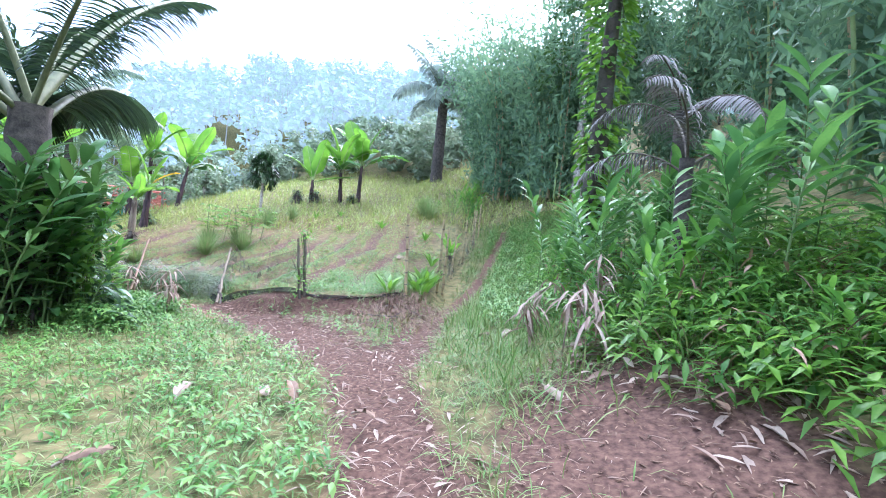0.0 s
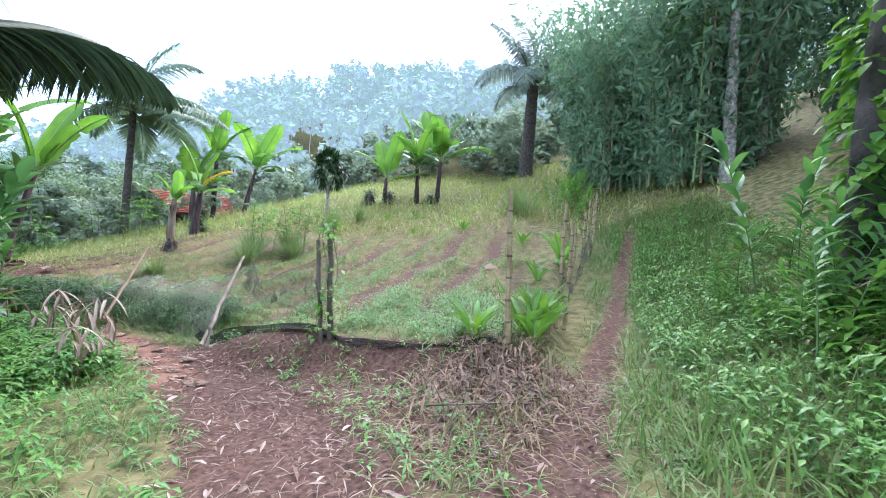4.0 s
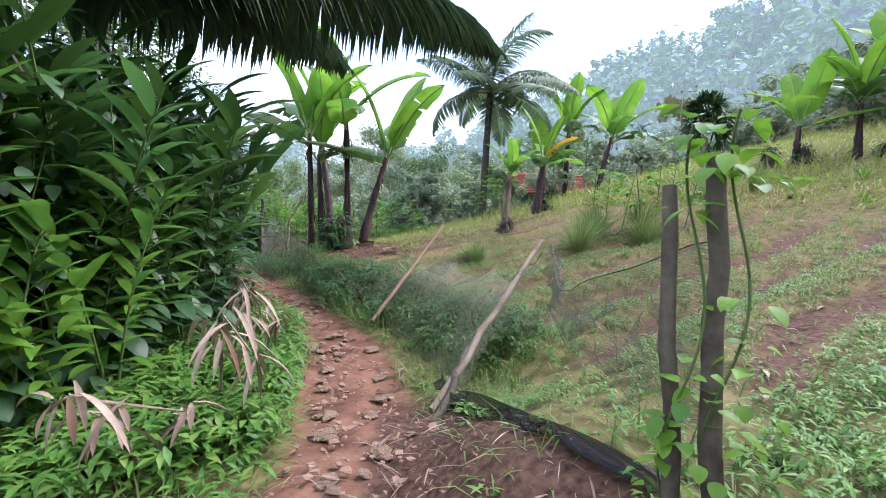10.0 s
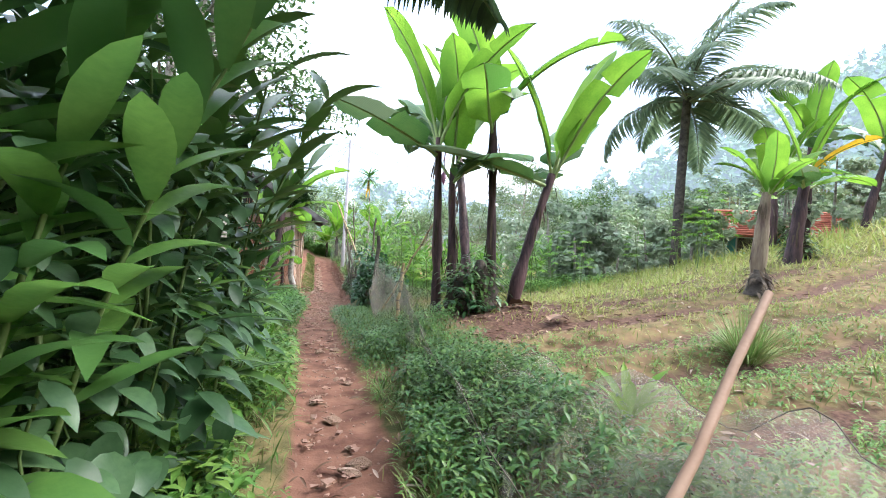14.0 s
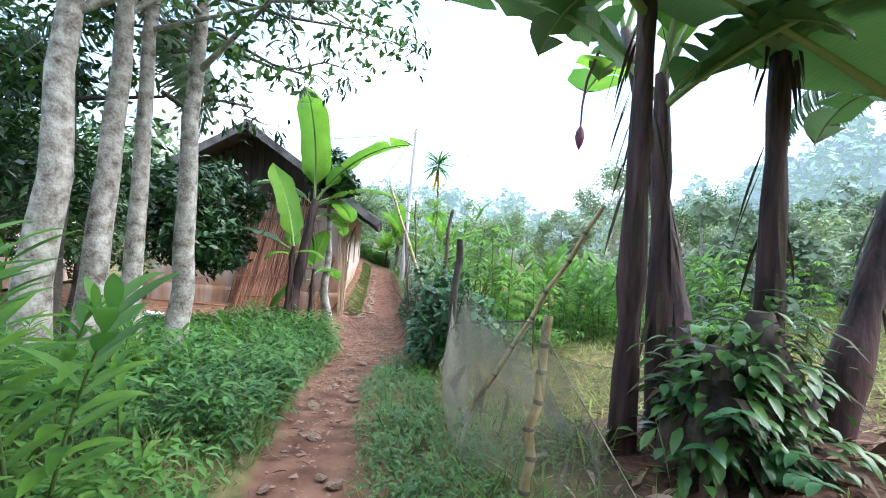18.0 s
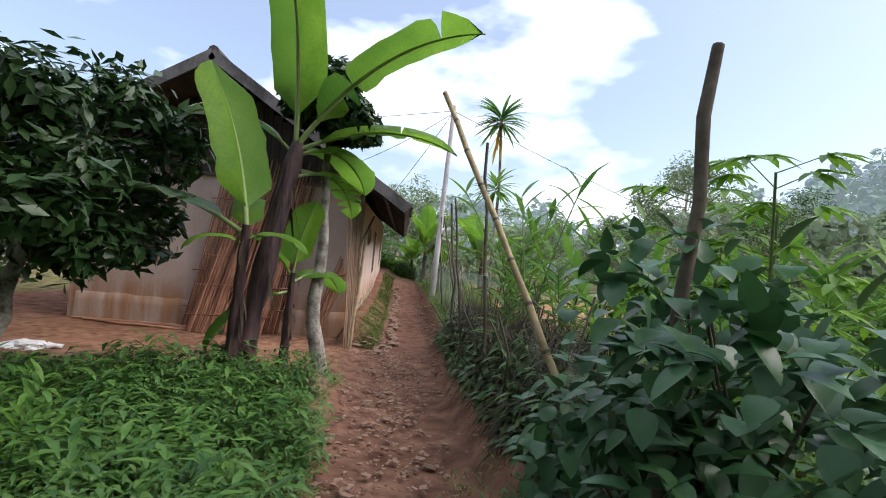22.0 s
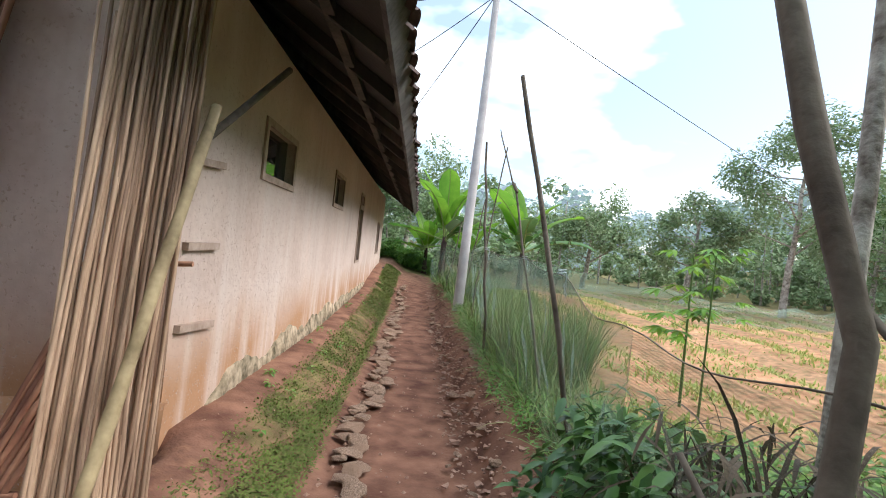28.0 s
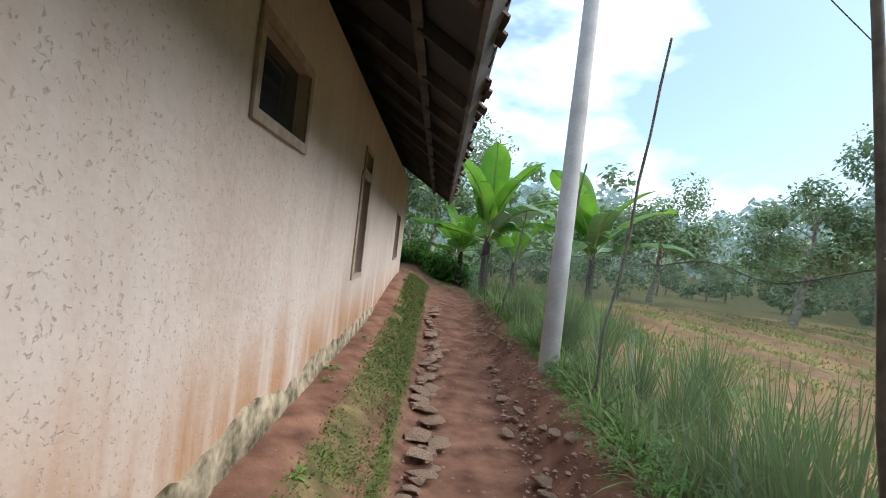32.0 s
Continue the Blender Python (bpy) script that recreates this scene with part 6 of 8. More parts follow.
def bamboo_clump(x, y, n, height, seed, label, spread=1.0):
    g = np.random.default_rng(seed)
    ob = thing("bamboo_clump", on_ground(x, y, -0.1), label, "bamboo", "bamboo clumps")
    lv = Build()
    for k in range(n):
        a = g.uniform(0, 6.28)
        r0 = spread * math.sqrt(g.random())
        h = height * g.uniform(0.75, 1.1)
        t = np.linspace(0, 1, 12)
        out = g.uniform(0.12, 0.42) * h
        pts = np.stack([math.cos(a) * (r0 + out * t ** 2.4), math.sin(a) * (r0 + out * t ** 2.4), h * (t - 0.14 * t ** 4)], 1)
        part("culm", tube(Build(), pts, np.linspace(0.05, 0.012, 12), 6, cap=False), M_RIB if g.random() < 0.5 else M_BAMBOO, ob)
        m = 430
        u = g.uniform(0.06, 1.0, m)
        base = np.stack([np.interp(u, t, pts[:, j]) for j in range(3)], 1) + g.normal(size=(m, 3)) * (0.35 + 0.45 * u)[:, None] * [1, 1, 0.6]
        base[:, 2] -= 0.3 * g.random(m)
        quads(lv, base, g.normal(size=(m, 3)) * [1, 1, 0.5] + [0, 0, 0.3], g.uniform(0.3, 0.6, m), g.uniform(0.08, 0.16, m))
    part("foliage", lv, M_BAMBOOLEAF, ob, "drooping narrow bamboo leaves")
    return ob


for k, (x, y, n, h) in enumerate(((20.5, -30.5, 22, 10), (24.5, -29.5, 22, 11), (28.5, -32, 20, 12), (14.5, -37.5, 18, 11), (7, -38.5, 18, 11), (15.6, -33.0, 18, 9), (18.2, -32.0, 18, 9), (0.5, -36.5, 18, 10), (-5, -37.5, 18, 9), (19, -35, 16, 11))):
    bamboo_clump(x, y, n, h, 600 + k, "drooping bamboo clump on the bank above the garden", 1.2)

# ---- gingers: hedge left of the path, thicket right of the start, garden by the fence ----
hedge_edge = lambda y: np.interp(y, [-24.2, -22.7, -21.8, -20.8, -19.3, -17, -15], [-1.9, -0.85, -0.15, 0.35, 0.7, 0.7, 0.3])
front = lambda lo, hi: (lambda x, y: (x < hedge_edge(y) - lo) & (x > hedge_edge(y) - hi))
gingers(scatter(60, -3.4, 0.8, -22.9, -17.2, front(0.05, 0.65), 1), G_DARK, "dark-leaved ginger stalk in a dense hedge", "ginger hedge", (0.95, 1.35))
gingers(scatter(14, -1.6, -0.5, -23.3, -22.3, None, 15), G_BRIGHT, "bright ginger stalk before the sugar palm", "ginger hedge", (0.75, 1.05))
gingers(scatter(26, -1.2, 0.75, -17.0, -14.2, lambda x, y: x < 0.95 - 0.2 * (y + 17), 16), G_BRIGHT, "bright ginger stalk between path and trees", "verge gingers", (0.45, 0.85))
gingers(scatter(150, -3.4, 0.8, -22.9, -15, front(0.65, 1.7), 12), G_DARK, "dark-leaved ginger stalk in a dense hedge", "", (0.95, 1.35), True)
gingers(scatter(50, -3.4, 0.8, -23.0, -20.3, front(-0.1, 1.4), 2), G_MID, "tall ginger stalk with long glossy leaves in a hedge", "ginger hedge", (0.9, 1.25))
gingers(scatter(90, -4.8, 4.1, -33.8, -30.9, lambda x, y: y < -30.9 - 0.4 * np.clip(-2.9 - x, 0, 6), 4), G_MID, "tall ginger stalk in the thicket beside the trail", "", (0.5, 0.95), True)
gingers(scatter(30, -4.2, 5.1, -32.8, -30.3, lambda x, y: y < -30.25 - 0.4 * np.clip(-2.9 - x, 0, 6), 5), G_BRIGHT, "bright young ginger stalk in the thicket", "ginger thicket", (0.4, 0.75))
gingers(scatter(22, -8.0, -4.6, -34.3, -32.5, None, 6), G_MID, "tall ginger stalk on the bank", "", (0.4, 0.65), True)
gingers(scatter(14, 3.2, 4.2, -6.9, -4.2, None, 27), G_TALL, "tall bright ginger stalk with narrow blades over the net", "garden gingers", (1.0, 1.3))
gingers(scatter(30, 3.0, 4.8, -7.9, -3.8, None, 7), G_BRIGHT, "bright ginger stalk with broad blades behind the net", "garden gingers", (0.5, 0.8))
gingers(scatter(80, 4.4, 9.0, -9.5, -4.5, None, 8), G_BRIGHT, "bright ginger stalk in the garden plot", "", (0.55, 0.85), True)
gingers(scatter(26, 3.4, 6.2, -10.4, -8.0, None, 9), G_BRIGHT, "bright young ginger stalk in the garden plot", "garden gingers", (0.5, 0.75))
gingers(scatter(24, -2.8, 0.2, -14.8, -9.6, lambda x, y: x < 0.15, 10), G_BRIGHT, "bright ginger stalk among the shade trees", "verge gingers", (0.3, 0.5))
EDGE = lambda x: -30.4 - 0.35 * np.clip(-4.0 - x, 0, 9)
gingers(scatter(46, -8.9, 2.1, -33.8, -29.8, lambda x, y: (y < EDGE(x) - 0.25) & (y > EDGE(x) - 1.5), 14), G_BRIGHT, "bright low ginger shoot on the trail's bank", "ginger thicket", (0.22, 0.45))
gingers(scatter(26, 13, 19, -29.0, -27.2, None, 11), G_BRIGHT, "bright yellow-green ginger stalk at the plot's end", "", (0.5, 0.8), True)


# broad-leaved creeper over the hedge face and its foot
for k, (n, reach, low, high, size, label) in enumerate(((520, 0.22, 0.5, 2.3, 0.17, "dark creeper with broad leaves hanging over the hedge"), (260, 0.32, 0.05, 0.7, 0.24, "large grey-green creeper leaves at the hedge's foot"))):
    g = np.random.default_rng(640 + k)
    y = g.uniform(-23.6, -17.6, n) if k == 0 else g.uniform(-24.2, -19.5, n)
    x = hedge_edge(y) + g.uniform(-0.15, reach, n)
    hv = thing("hedge_creeper", (0, 0, 0), label, "creeper", "hedge creepers")
    base = np.stack([x, y, ground_z(x, y) + g.uniform(low, high, n)], 1)
    way = np.stack([0.9 + 0 * x, -0.5 + 0 * x, -0.25 + 0 * x], 1) + g.normal(size=(n, 3)) * [0.7, 0.7, 0.4]
    part("leaves", blades(Build(), base, way, size * g.uniform(0.6, 1.4, n), size * 0.55 * g.uniform(0.7, 1.3, n), g.uniform(0.4, 1.2, n), 6, 0.22, peak=0.35), M_VINE, hv)
    b = Build()
    for j in range(26):
        i = int(g.integers(n))
        p = base[i]
        tube(b, wobble((p[0] - 0.1, p[1], float(ground_z(p[0], p[1]))), p, 6, 0.05, j), 0.006, 4, cap=False)
    part("vine", b, M_GREENSTEM, hv)


def cassava(x, y, height, seed, label="bright cassava shrub with fingered leaves"):
    g = np.random.default_rng(seed)
    ob = thing("cassava_plant", on_ground(x, y, -0.03), label, "cassava", "cassava plants")
    n = 7
    t = np.linspace(0, 1, n)
    st = np.stack([0.12 * height * g.normal() * t, 0.12 * height * g.normal() * t, height * t], 1)
    b, lv = Build(), Build()
    tube(b, st, np.linspace(0.016, 0.008, n), 5)
    m = 16
    u = g.uniform(0.4, 1.0, m)
    p = np.stack([np.interp(u, t, st[:, k]) for k in range(3)], 1)
    a = g.uniform(0, 6.28, m)
    q = p + np.stack([np.cos(a), np.sin(a), 0.35 + 0 * a], 1) * g.uniform(0.18, 0.32, m)[:, None]
    for k in range(m):
        tube(b, [p[k], q[k]], [0.004, 0.003], 3, cap=False)
    fan = np.linspace(-1.5, 1.5, 7)
    aa = (a[:, None] + fan[None]).ravel()
    blades(lv, np.repeat(q, 7, 0), np.stack([np.cos(aa), np.sin(aa), g.uniform(-0.25, 0.15, aa.size)], 1), 0.19 * (1.1 - 0.16 * np.abs(np.tile(fan, m))), 0.05, 0.5, 3)
    part("stem", b, M_GREENSTEM, ob)
    part("leaves", lv, M_CASSAVA, ob)
    return ob


# glossy shrub before the banana clump
cf = thing("coffee_shrub", on_ground(3.85, -14.95, -0.03), "dark glossy shrub with corrugated leaves before the banana clump", "shrub")
cf.scale = (0.62, 0.62, 0.6)
g = np.random.default_rng(66)
b, lv = Build(), Build()
for k in range(15):
    a, L, h = g.uniform(0, 6.28), g.uniform(0.35, 0.8), g.uniform(0.35, 1.25)
    t = np.linspace(0, 1, 7)
    pts = np.stack([np.cos(a) * L * t, np.sin(a) * L * t, h * t - 0.35 * h * t ** 3], 1)
    tube(b, pts, np.linspace(0.012, 0.004, 7), 5, cap=False)
    u = np.repeat(np.linspace(0.3, 1.0, 7), 2)
    q = np.stack([np.interp(u, t, pts[:, j]) for j in range(3)], 1)
    sd = np.where(np.arange(14) % 2, 1.0, -1.0)
    blades(lv, q, np.stack([-np.sin(a) * sd + 0.4 * np.cos(a), np.cos(a) * sd + 0.4 * np.sin(a), 0.15 + 0 * sd], 1), g.uniform(0.14, 0.24, 14), 0.085, 0.9, 6, 0.25, peak=0.5)
part("stem", b, M_STICK, cf)
part("leaves", lv, M_COFFEE, cf, "glossy dark corrugated leaves")
# big dead leaves on the ground
for k, (x, y) in enumerate(((0.1, -9.28), (2.5, -9.8), (4.9, -15.35), (5.1, -15.97), (0.3, -7.9), (0.6, -7.3), (-0.4, -7.7))):
    ob = thing("dead_leaf", on_ground(x, y, 0.02), "large crumpled brown dead leaf on the ground", "dead leaf", "dead leaves")
    part("blade", banana_leaf(0.5, 0.22, 0.35, 0.9, 70 + k, 2), [M_LITTER, M_LITTER_PALE], ob).matrix_basis = pose(0, 0, 0, 15 * (k % 3), 0, 70 * k)


cas = [cassava(6.9, -10.9, 1.5, 700), cassava(3.35, -9.5, 2.0, 701), cassava(4.3, -10.2, 1.3, 702)]
for k, (x, y) in enumerate(np.r_[scatter(9, 8.0, 13, -12.0, -7.5, None, 21), scatter(4, 3.3, 5.2, -10.2, -8.8, None, 22), scatter(5, -0.5, 0.5, -17.4, -15.6, None, 25), scatter(2, 4.3, 5.2, -1.2, 0.5, None, 23), scatter(8, 8.6, 10.6, -20.6, -18.6, None, 24)]):
    c = copy_thing(cas[k % 3], Matrix.Translation(on_ground(x, y, -0.03)) @ pose(0, 0, 0, 0, 0, random.uniform(0, 360)))
    c.scale = [random.uniform(0.7, 1.2)] * 3


# ---- second house beyond the garden ----
h2 = thing("cottage", Matrix.Translation((21.5, -5.0, float(ground_z(21.5, -5.0)) + 0.1)) @ pose(0, 0, 0, 0, 0, -35) @ Matrix.Scale(0.68, 4), "small cottage with teal wall and red tiled roof", "house")
b = Build()
box(b, (-3.5, -3, -0.5), (3.5, 3, 2.2))
part("wall", b, M_TEAL, h2, "teal painted wall", False)
b = Build()
for s in (1, -1):
    c = [(-4.2, s * 4.0, 1.75), (4.2, s * 4.0, 1.75), (4.2, 0, 3.6), (-4.2, 0, 3.6)]
    b.add(np.array(c), [[0, 1, 2, 3]])
    b.add(np.array(c) - [0, 0, 0.1], [[3, 2, 1, 0]])
part("roof", b, M_TILE_RED, h2, "red clay tile roof", False)
rows = Build()
for s in (1, -1):
    for k in range(12):
        f = k / 12
        beam(rows, (-4.2, s * 4.0 * (1 - f), 1.8 + 1.85 * f), (4.2, s * 4.0 * (1 - f), 1.8 + 1.85 * f), 0.12, 0.05)
part("tile_rows", rows, M_TILE_RED, h2, "", False)
for s in (-1, 1):
    part("gable", Build().add([(s * 3.5, -3, 2.2), (s * 3.5, 3, 2.2), (s * 3.5, 0, 3.5)], [[0, 1, 2]]), M_WHITE, h2, "white gable", False)
for x in (-2, 0.5, 2.4):
    w = part("window", box(Build(), (x - 0.5, -3.04, 0.7), (x + 0.5, -3.0, 1.7)), M_WHITE, h2, "white frame", False)
    part("pane", box(Build(), (x - 0.42, -3.06, 0.78), (x + 0.42, -3.045, 1.62)), M_GLASS, w, "", False)
for x in (-3.3, -1, 1.5, 3.3):
    part("porch_post", box(Build(), (x - 0.06, -4.3, -0.4), (x + 0.06, -4.18, 1.7)), M_WHITE, h2, "white post", False)
h3 = thing("shed", Matrix.Translation((33.5, -1.0, float(ground_z(33.5, -1.0)) + 0.3)) @ pose(0, 0, 0, 0, 0, -60) @ Matrix.Scale(0.7, 4), "low shed with red-brown tiled roof at the hill's foot", "shed")
part("wall", box(Build(), (-3, -2, 0), (3, 2, 1.6)), M_PLASTER, h3, "", False)
b = Build()
for s in (1, -1):
    b.add([(-3.6, s * 2.8, 1.3), (3.6, s * 2.8, 1.3), (3.6, 0, 2.7), (-3.6, 0, 2.7)], [[0, 1, 2, 3]])
part("roof", b, M_TILE_RED, h3, "", False)
# tiled roof seen between the trees left of the yard
h4 = thing("neighbour_house", (-12, -2.0, -0.1), "neighbouring house with faded red tile roof behind the trees", "house")
part("wall", box(Build(), (-3.5, -3.5, 0), (3.5, 3.5, 2.5)), M_PLASTER, h4, "", False)
b = Build()
for s in (1, -1):
    b.add([(-4.2, s * 4.3, 2.1), (4.2, s * 4.3, 2.1), (4.2, 0, 4.6), (-4.2, 0, 4.6)], [[0, 1, 2, 3]])
part("roof", b, M_TILE_RED, h4, "faded red tiles", False)

# ---- woods beyond ----
def far_trees(name, pts, heights, label, leaf_mat, trunk_mat, per, seed, leaf=0.9, thin=True, kind="stuff"):
    g = np.random.default_rng(seed)
    lv, tr = Build(), Build()
    for (x, y), h in zip(pts, heights):
        z = float(ground_z(x, y))
        if trunk_mat:
            tube(tr, [(x, y, z - 0.5), (x + g.normal() * 0.2, y, z + h * 0.9)], [0.09, 0.03], 4, cap=False)
        k = int(g.integers(4, 8)) + (0 if thin else 3)
        w = h * g.uniform(0.12, 0.24)
        cs = np.stack([x + g.normal(size=k) * w, y + g.normal(size=k) * w, z + h * g.uniform(0.45 if thin else 0.05, 1.0, k)], 1)
        crown_cloud(lv, cs, np.full(k, w * g.uniform(0.6, 1.0)), per, leaf, int(g.integers(1e6)), 0.75, aspect=0.6)
    ob = thing(name, (0, 0, 0), label, "woodland", kind=kind)
    part("crowns", lv, leaf_mat, ob)
    if trunk_mat:
        part("trunks", tr, trunk_mat, ob)
    return ob


# skyline and hill woods carry haze in their colour and glow
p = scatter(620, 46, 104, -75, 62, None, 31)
far_trees("hill_wood", p, rng.uniform(5, 11, len(p)), "haze-coloured wooded hillside of tall thin pale trunks", M_FAR_HAZE, M_FARTRUNK_HAZE, 36, 32, 1.1)
p = scatter(120, 36, 52, -40, 40, None, 33)
far_trees("hillfoot_wood", p, rng.uniform(3, 7, len(p)), "haze-coloured shrubs and saplings at the hill's foot", M_SCRUB_HAZE, None, 60, 34, 0.5, False)
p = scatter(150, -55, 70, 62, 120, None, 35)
far_trees("distant_wood", p, rng.uniform(7, 13, len(p)), "haze-coloured blue-green wood on the skyline", M_FAR_HAZE, M_FARTRUNK_HAZE, 34, 36, 1.2, False)
p = scatter(80, -6, 42, 22, 48, lambda x, y: y > 22 + 0.0 * x, 37)
far_trees("field_wood", p, rng.uniform(1.8, 6.0, len(p)), "trees along the far side of the field", M_MID, M_BARK_PALE, 70, 38, 0.34, False)
p = scatter(56, 24, 44, -4, 26, None, 39)
far_trees("field_edge_wood", p, rng.uniform(2.0, 7.0, len(p)), "trees along the edge of the field", M_MID, M_BARK_PALE, 70, 40, 0.34, False)
p = scatter(60, 9, 27, -9.5, 0, lambda x, y: (np.hypot(x - 21.5, y + 5.0) > 3.6) & (np.abs((x - 1.7) * 0.58 - (y + 18.9) * 0.82) > 1.1), 41)
far_trees("scrub", p, rng.uniform(1.5, 3.2, len(p)), "haze-paled scrub and saplings behind the garden", M_SCRUB_HAZE, M_BARK_PALE, 60, 42, 0.26, False)
p = scatter(60, -40, -9, -40, 30, lambda x, y: (np.hypot(x + 12, y + 2) > 7) & (np.hypot(x + 9, y + 30) > 10), 43)
far_trees("left_wood", p, rng.uniform(5, 9, len(p)), "green wood on the left of the path", M_MID, M_BARK_DARK, 60, 44, 0.5, False)
p = scatter(40, -14, 40, -60, -40, None, 45)
far_trees("bank_wood", p, rng.uniform(7, 12, len(p)), "dense wood on the bank above the trail", M_TREELEAF, M_BARK_DARK, 80, 46, 0.5, False)
p = scatter(16, -40, -13, -40, -24, lambda x, y: (x < -19), 47)
far_trees("back_wood", p, rng.uniform(5, 9, len(p)), "wood behind the start of the trail", M_MID, M_BARK_DARK, 50, 48, 0.5, False)
for k, (x, y, h, r) in enumerate(((18.2, 15.3, 7.6, 3.0), (15.0, 17.8, 4.2, 2.0), (23, 14, 5.8, 2.8), (1.2, 19, 4.2, 2.4), (-1.5, 18, 4.5, 2.4), (-4.5, 17, 5, 2.6), (26, 19, 5.2, 2.6), (11.5, 22, 4, 2.2))):
    tree(x, y, h, 0.13, 560 + k, "leafy tree with forked limbs beyond the field", M_BARK_PALE, M_TREELEAF if k == 2 else M_MID, r, 13 if k == 0 else 9, 200 if k == 0 else 150, 0.22, 0.35, (0.3, 0), "field_tree", r, 0.85, group="field trees")

# ---- creeper mound on the fence ----
cm = thing("creeper_mound", (0, 0, 0), "dark creeper heaped over the fence", "creeper")
g = np.random.default_rng(71)
c = np.array([0.15, -0.6, 0.36]) + np.array([[2.5, -10.3, 0.55], [2.75, -10.0, 0.9], [2.5, -9.8, 0.5], [2.9, -10.5, 0.6], [2.6, -10.6, 0.95], [3.1, -10.1, 0.7], [2.55, -10.2, 1.2], [2.7, -9.3, 0.5]])
n = 1500
i = g.integers(0, len(c), n)
d = unit(g.normal(size=(n, 3)))
pos = c[i] + d * 0.42 * g.uniform(0.5, 1, n)[:, None] ** 0.5
pos = pos[pos[:, 0] > 2.32]
part("leaves", blades(Build(), pos, g.normal(size=pos.shape) + [-0.6, -0.2, -0.2], g.uniform(0.08, 0.15, len(pos)), 0.085, 0.7, 6, 0.2, peak=0.25), M_COFFEE, cm)
b = Build()
for k in range(14):
    tube(b, wobble((2.65 + 0.4 * g.random(), -10.7 + g.normal() * 0.3, 0.2), (2.65 + 0.35 * g.random(), -10.7 + g.normal() * 0.4, 1.6), 6, 0.08, k), 0.007, 4, cap=False)
part("runner", b, M_STICK, cm)
# brush of dry stalks heaped behind the net
br = thing("brush_heap", (0, 0, 0), "heap of dry stalks and dead leaves behind the net", "brush", kind="stuff")
n = 8000
pos = np.stack([g.uniform(2.6, 3.5, n), g.uniform(-9.3, -3.2, n), 0 * np.arange(n)], 1)
pos[:, 2] = ground_z(pos[:, 0], pos[:, 1]) + g.uniform(0, 0.85, n) * smooth(2.5, 2.95, pos[:, 0])
# dead leaves in the brown that has the heap's shadow in its colour
part("dead_leaves", blades(Build(), pos, g.normal(size=(n, 3)) * [1, 1, 0.6], g.uniform(0.1, 0.4, n), 0.016, 1.4, 4), M_BRUSH, br)
n = 6500
pos = np.stack([g.uniform(2.58, 3.3, n), g.uniform(-9.6, -2.4, n), 0 * np.arange(n)], 1)
pos[:, 2] = ground_z(pos[:, 0], pos[:, 1]) + g.uniform(0, 0.7, n) * smooth(2.5, 2.85, pos[:, 0])
part("leaves", blades(Build(), pos, g.normal(size=(n, 3)) * [1, 1, 0.5] + [-0.3, 0, 0], g.uniform(0.08, 0.2, n), 0.05, 0.9, 3), M_GINGER_DARK, br, "dark green leaves among the stalks")
b = Build()
for k in range(150):
    p0 = np.array([g.uniform(2.75, 3.4), g.uniform(-9.3, -4.6), 0])
    p0[2] = ground_z(p0[0], p0[1])
    tube(b, wobble(p0, p0 + g.normal(size=3) * [0.3, 0.8, 0.1] + [0, 0, g.uniform(0.3, 1.1)], 4, 0.03, k), 0.009, 4, cap=False)
part("stalks", b, M_STICK, br)

# ---- stones on the path, each its own ----
def rock_mesh(seed):
    g = np.random.default_rng(seed)
    bm = bmesh.new()
    bmesh.ops.create_icosphere(bm, subdivisions=2, radius=1)
    for v in bm.verts:
        q = noise.noise(v.co * 1.1 + Vector((seed * 3.1, 0, 0))) * 0.45 + noise.noise(v.co * 2.7 + Vector((0, seed * 1.7, 0))) * 0.16
        v.co = v.co * (1 + q)
    # broken faces
    for k in range(9):
        d, cut = Vector(unit(g.normal(size=3))), g.uniform(0.5, 0.85)
        for v in bm.verts:
            over = v.co.dot(d) - cut
            if over > 0:
                v.co -= d * over
    for v in bm.verts:
        v.co.z = max(v.co.z, -0.45) * 0.72
    me = bpy.data.meshes.new("stone")
    bm.to_mesh(me)
    me.materials.append(M_ROCK)
    return me


ROCKS = [rock_mesh(k) for k in range(7)]


def rock(x, y, s, label, group, dz=0.0):
    ob = new("stone", ROCKS[random.randrange(7)])
    ob.matrix_world = Matrix.Translation(on_ground(x, y, s * 0.05 + dz)) @ pose(0, 0, 0, random.uniform(-12, 12), random.uniform(-12, 12), random.uniform(0, 360)) @ Matrix.Diagonal((s, s * random.uniform(0.6, 0.9), s * random.uniform(0.25, 0.5), 1))
    tagged(ob, label, "stone", group)


for y in np.arange(-2.6, 10.0, 0.1):
    if random.random() < 0.9:
        rock(1.62 + 0.05 * math.sin(y * 2) + random.uniform(-0.08, 0.1), y, random.uniform(0.06, 0.15), "rough earth-stained kerb stone along the house path", "kerb stones")
for y in np.arange(-3.0, 11.0, 0.22):
    if random.random() < 0.8:
        rock(2.6 + 0.06 * math.sin(y) + random.uniform(-0.22, 0.2), y, random.uniform(0.03, 0.12), "reddish broken stone on the path's bank", "bank stones")
for k in range(40):
    y = random.uniform(-25, -21.5)
    rock(np.interp(y, [-26.4, -24.1, -21.9], [-0.75, 0.75, 1.5]) + random.uniform(-0.32, 0.32), y, random.uniform(0.03, 0.11), "flat reddish stone trodden into the footpath", "path stones", -0.03)
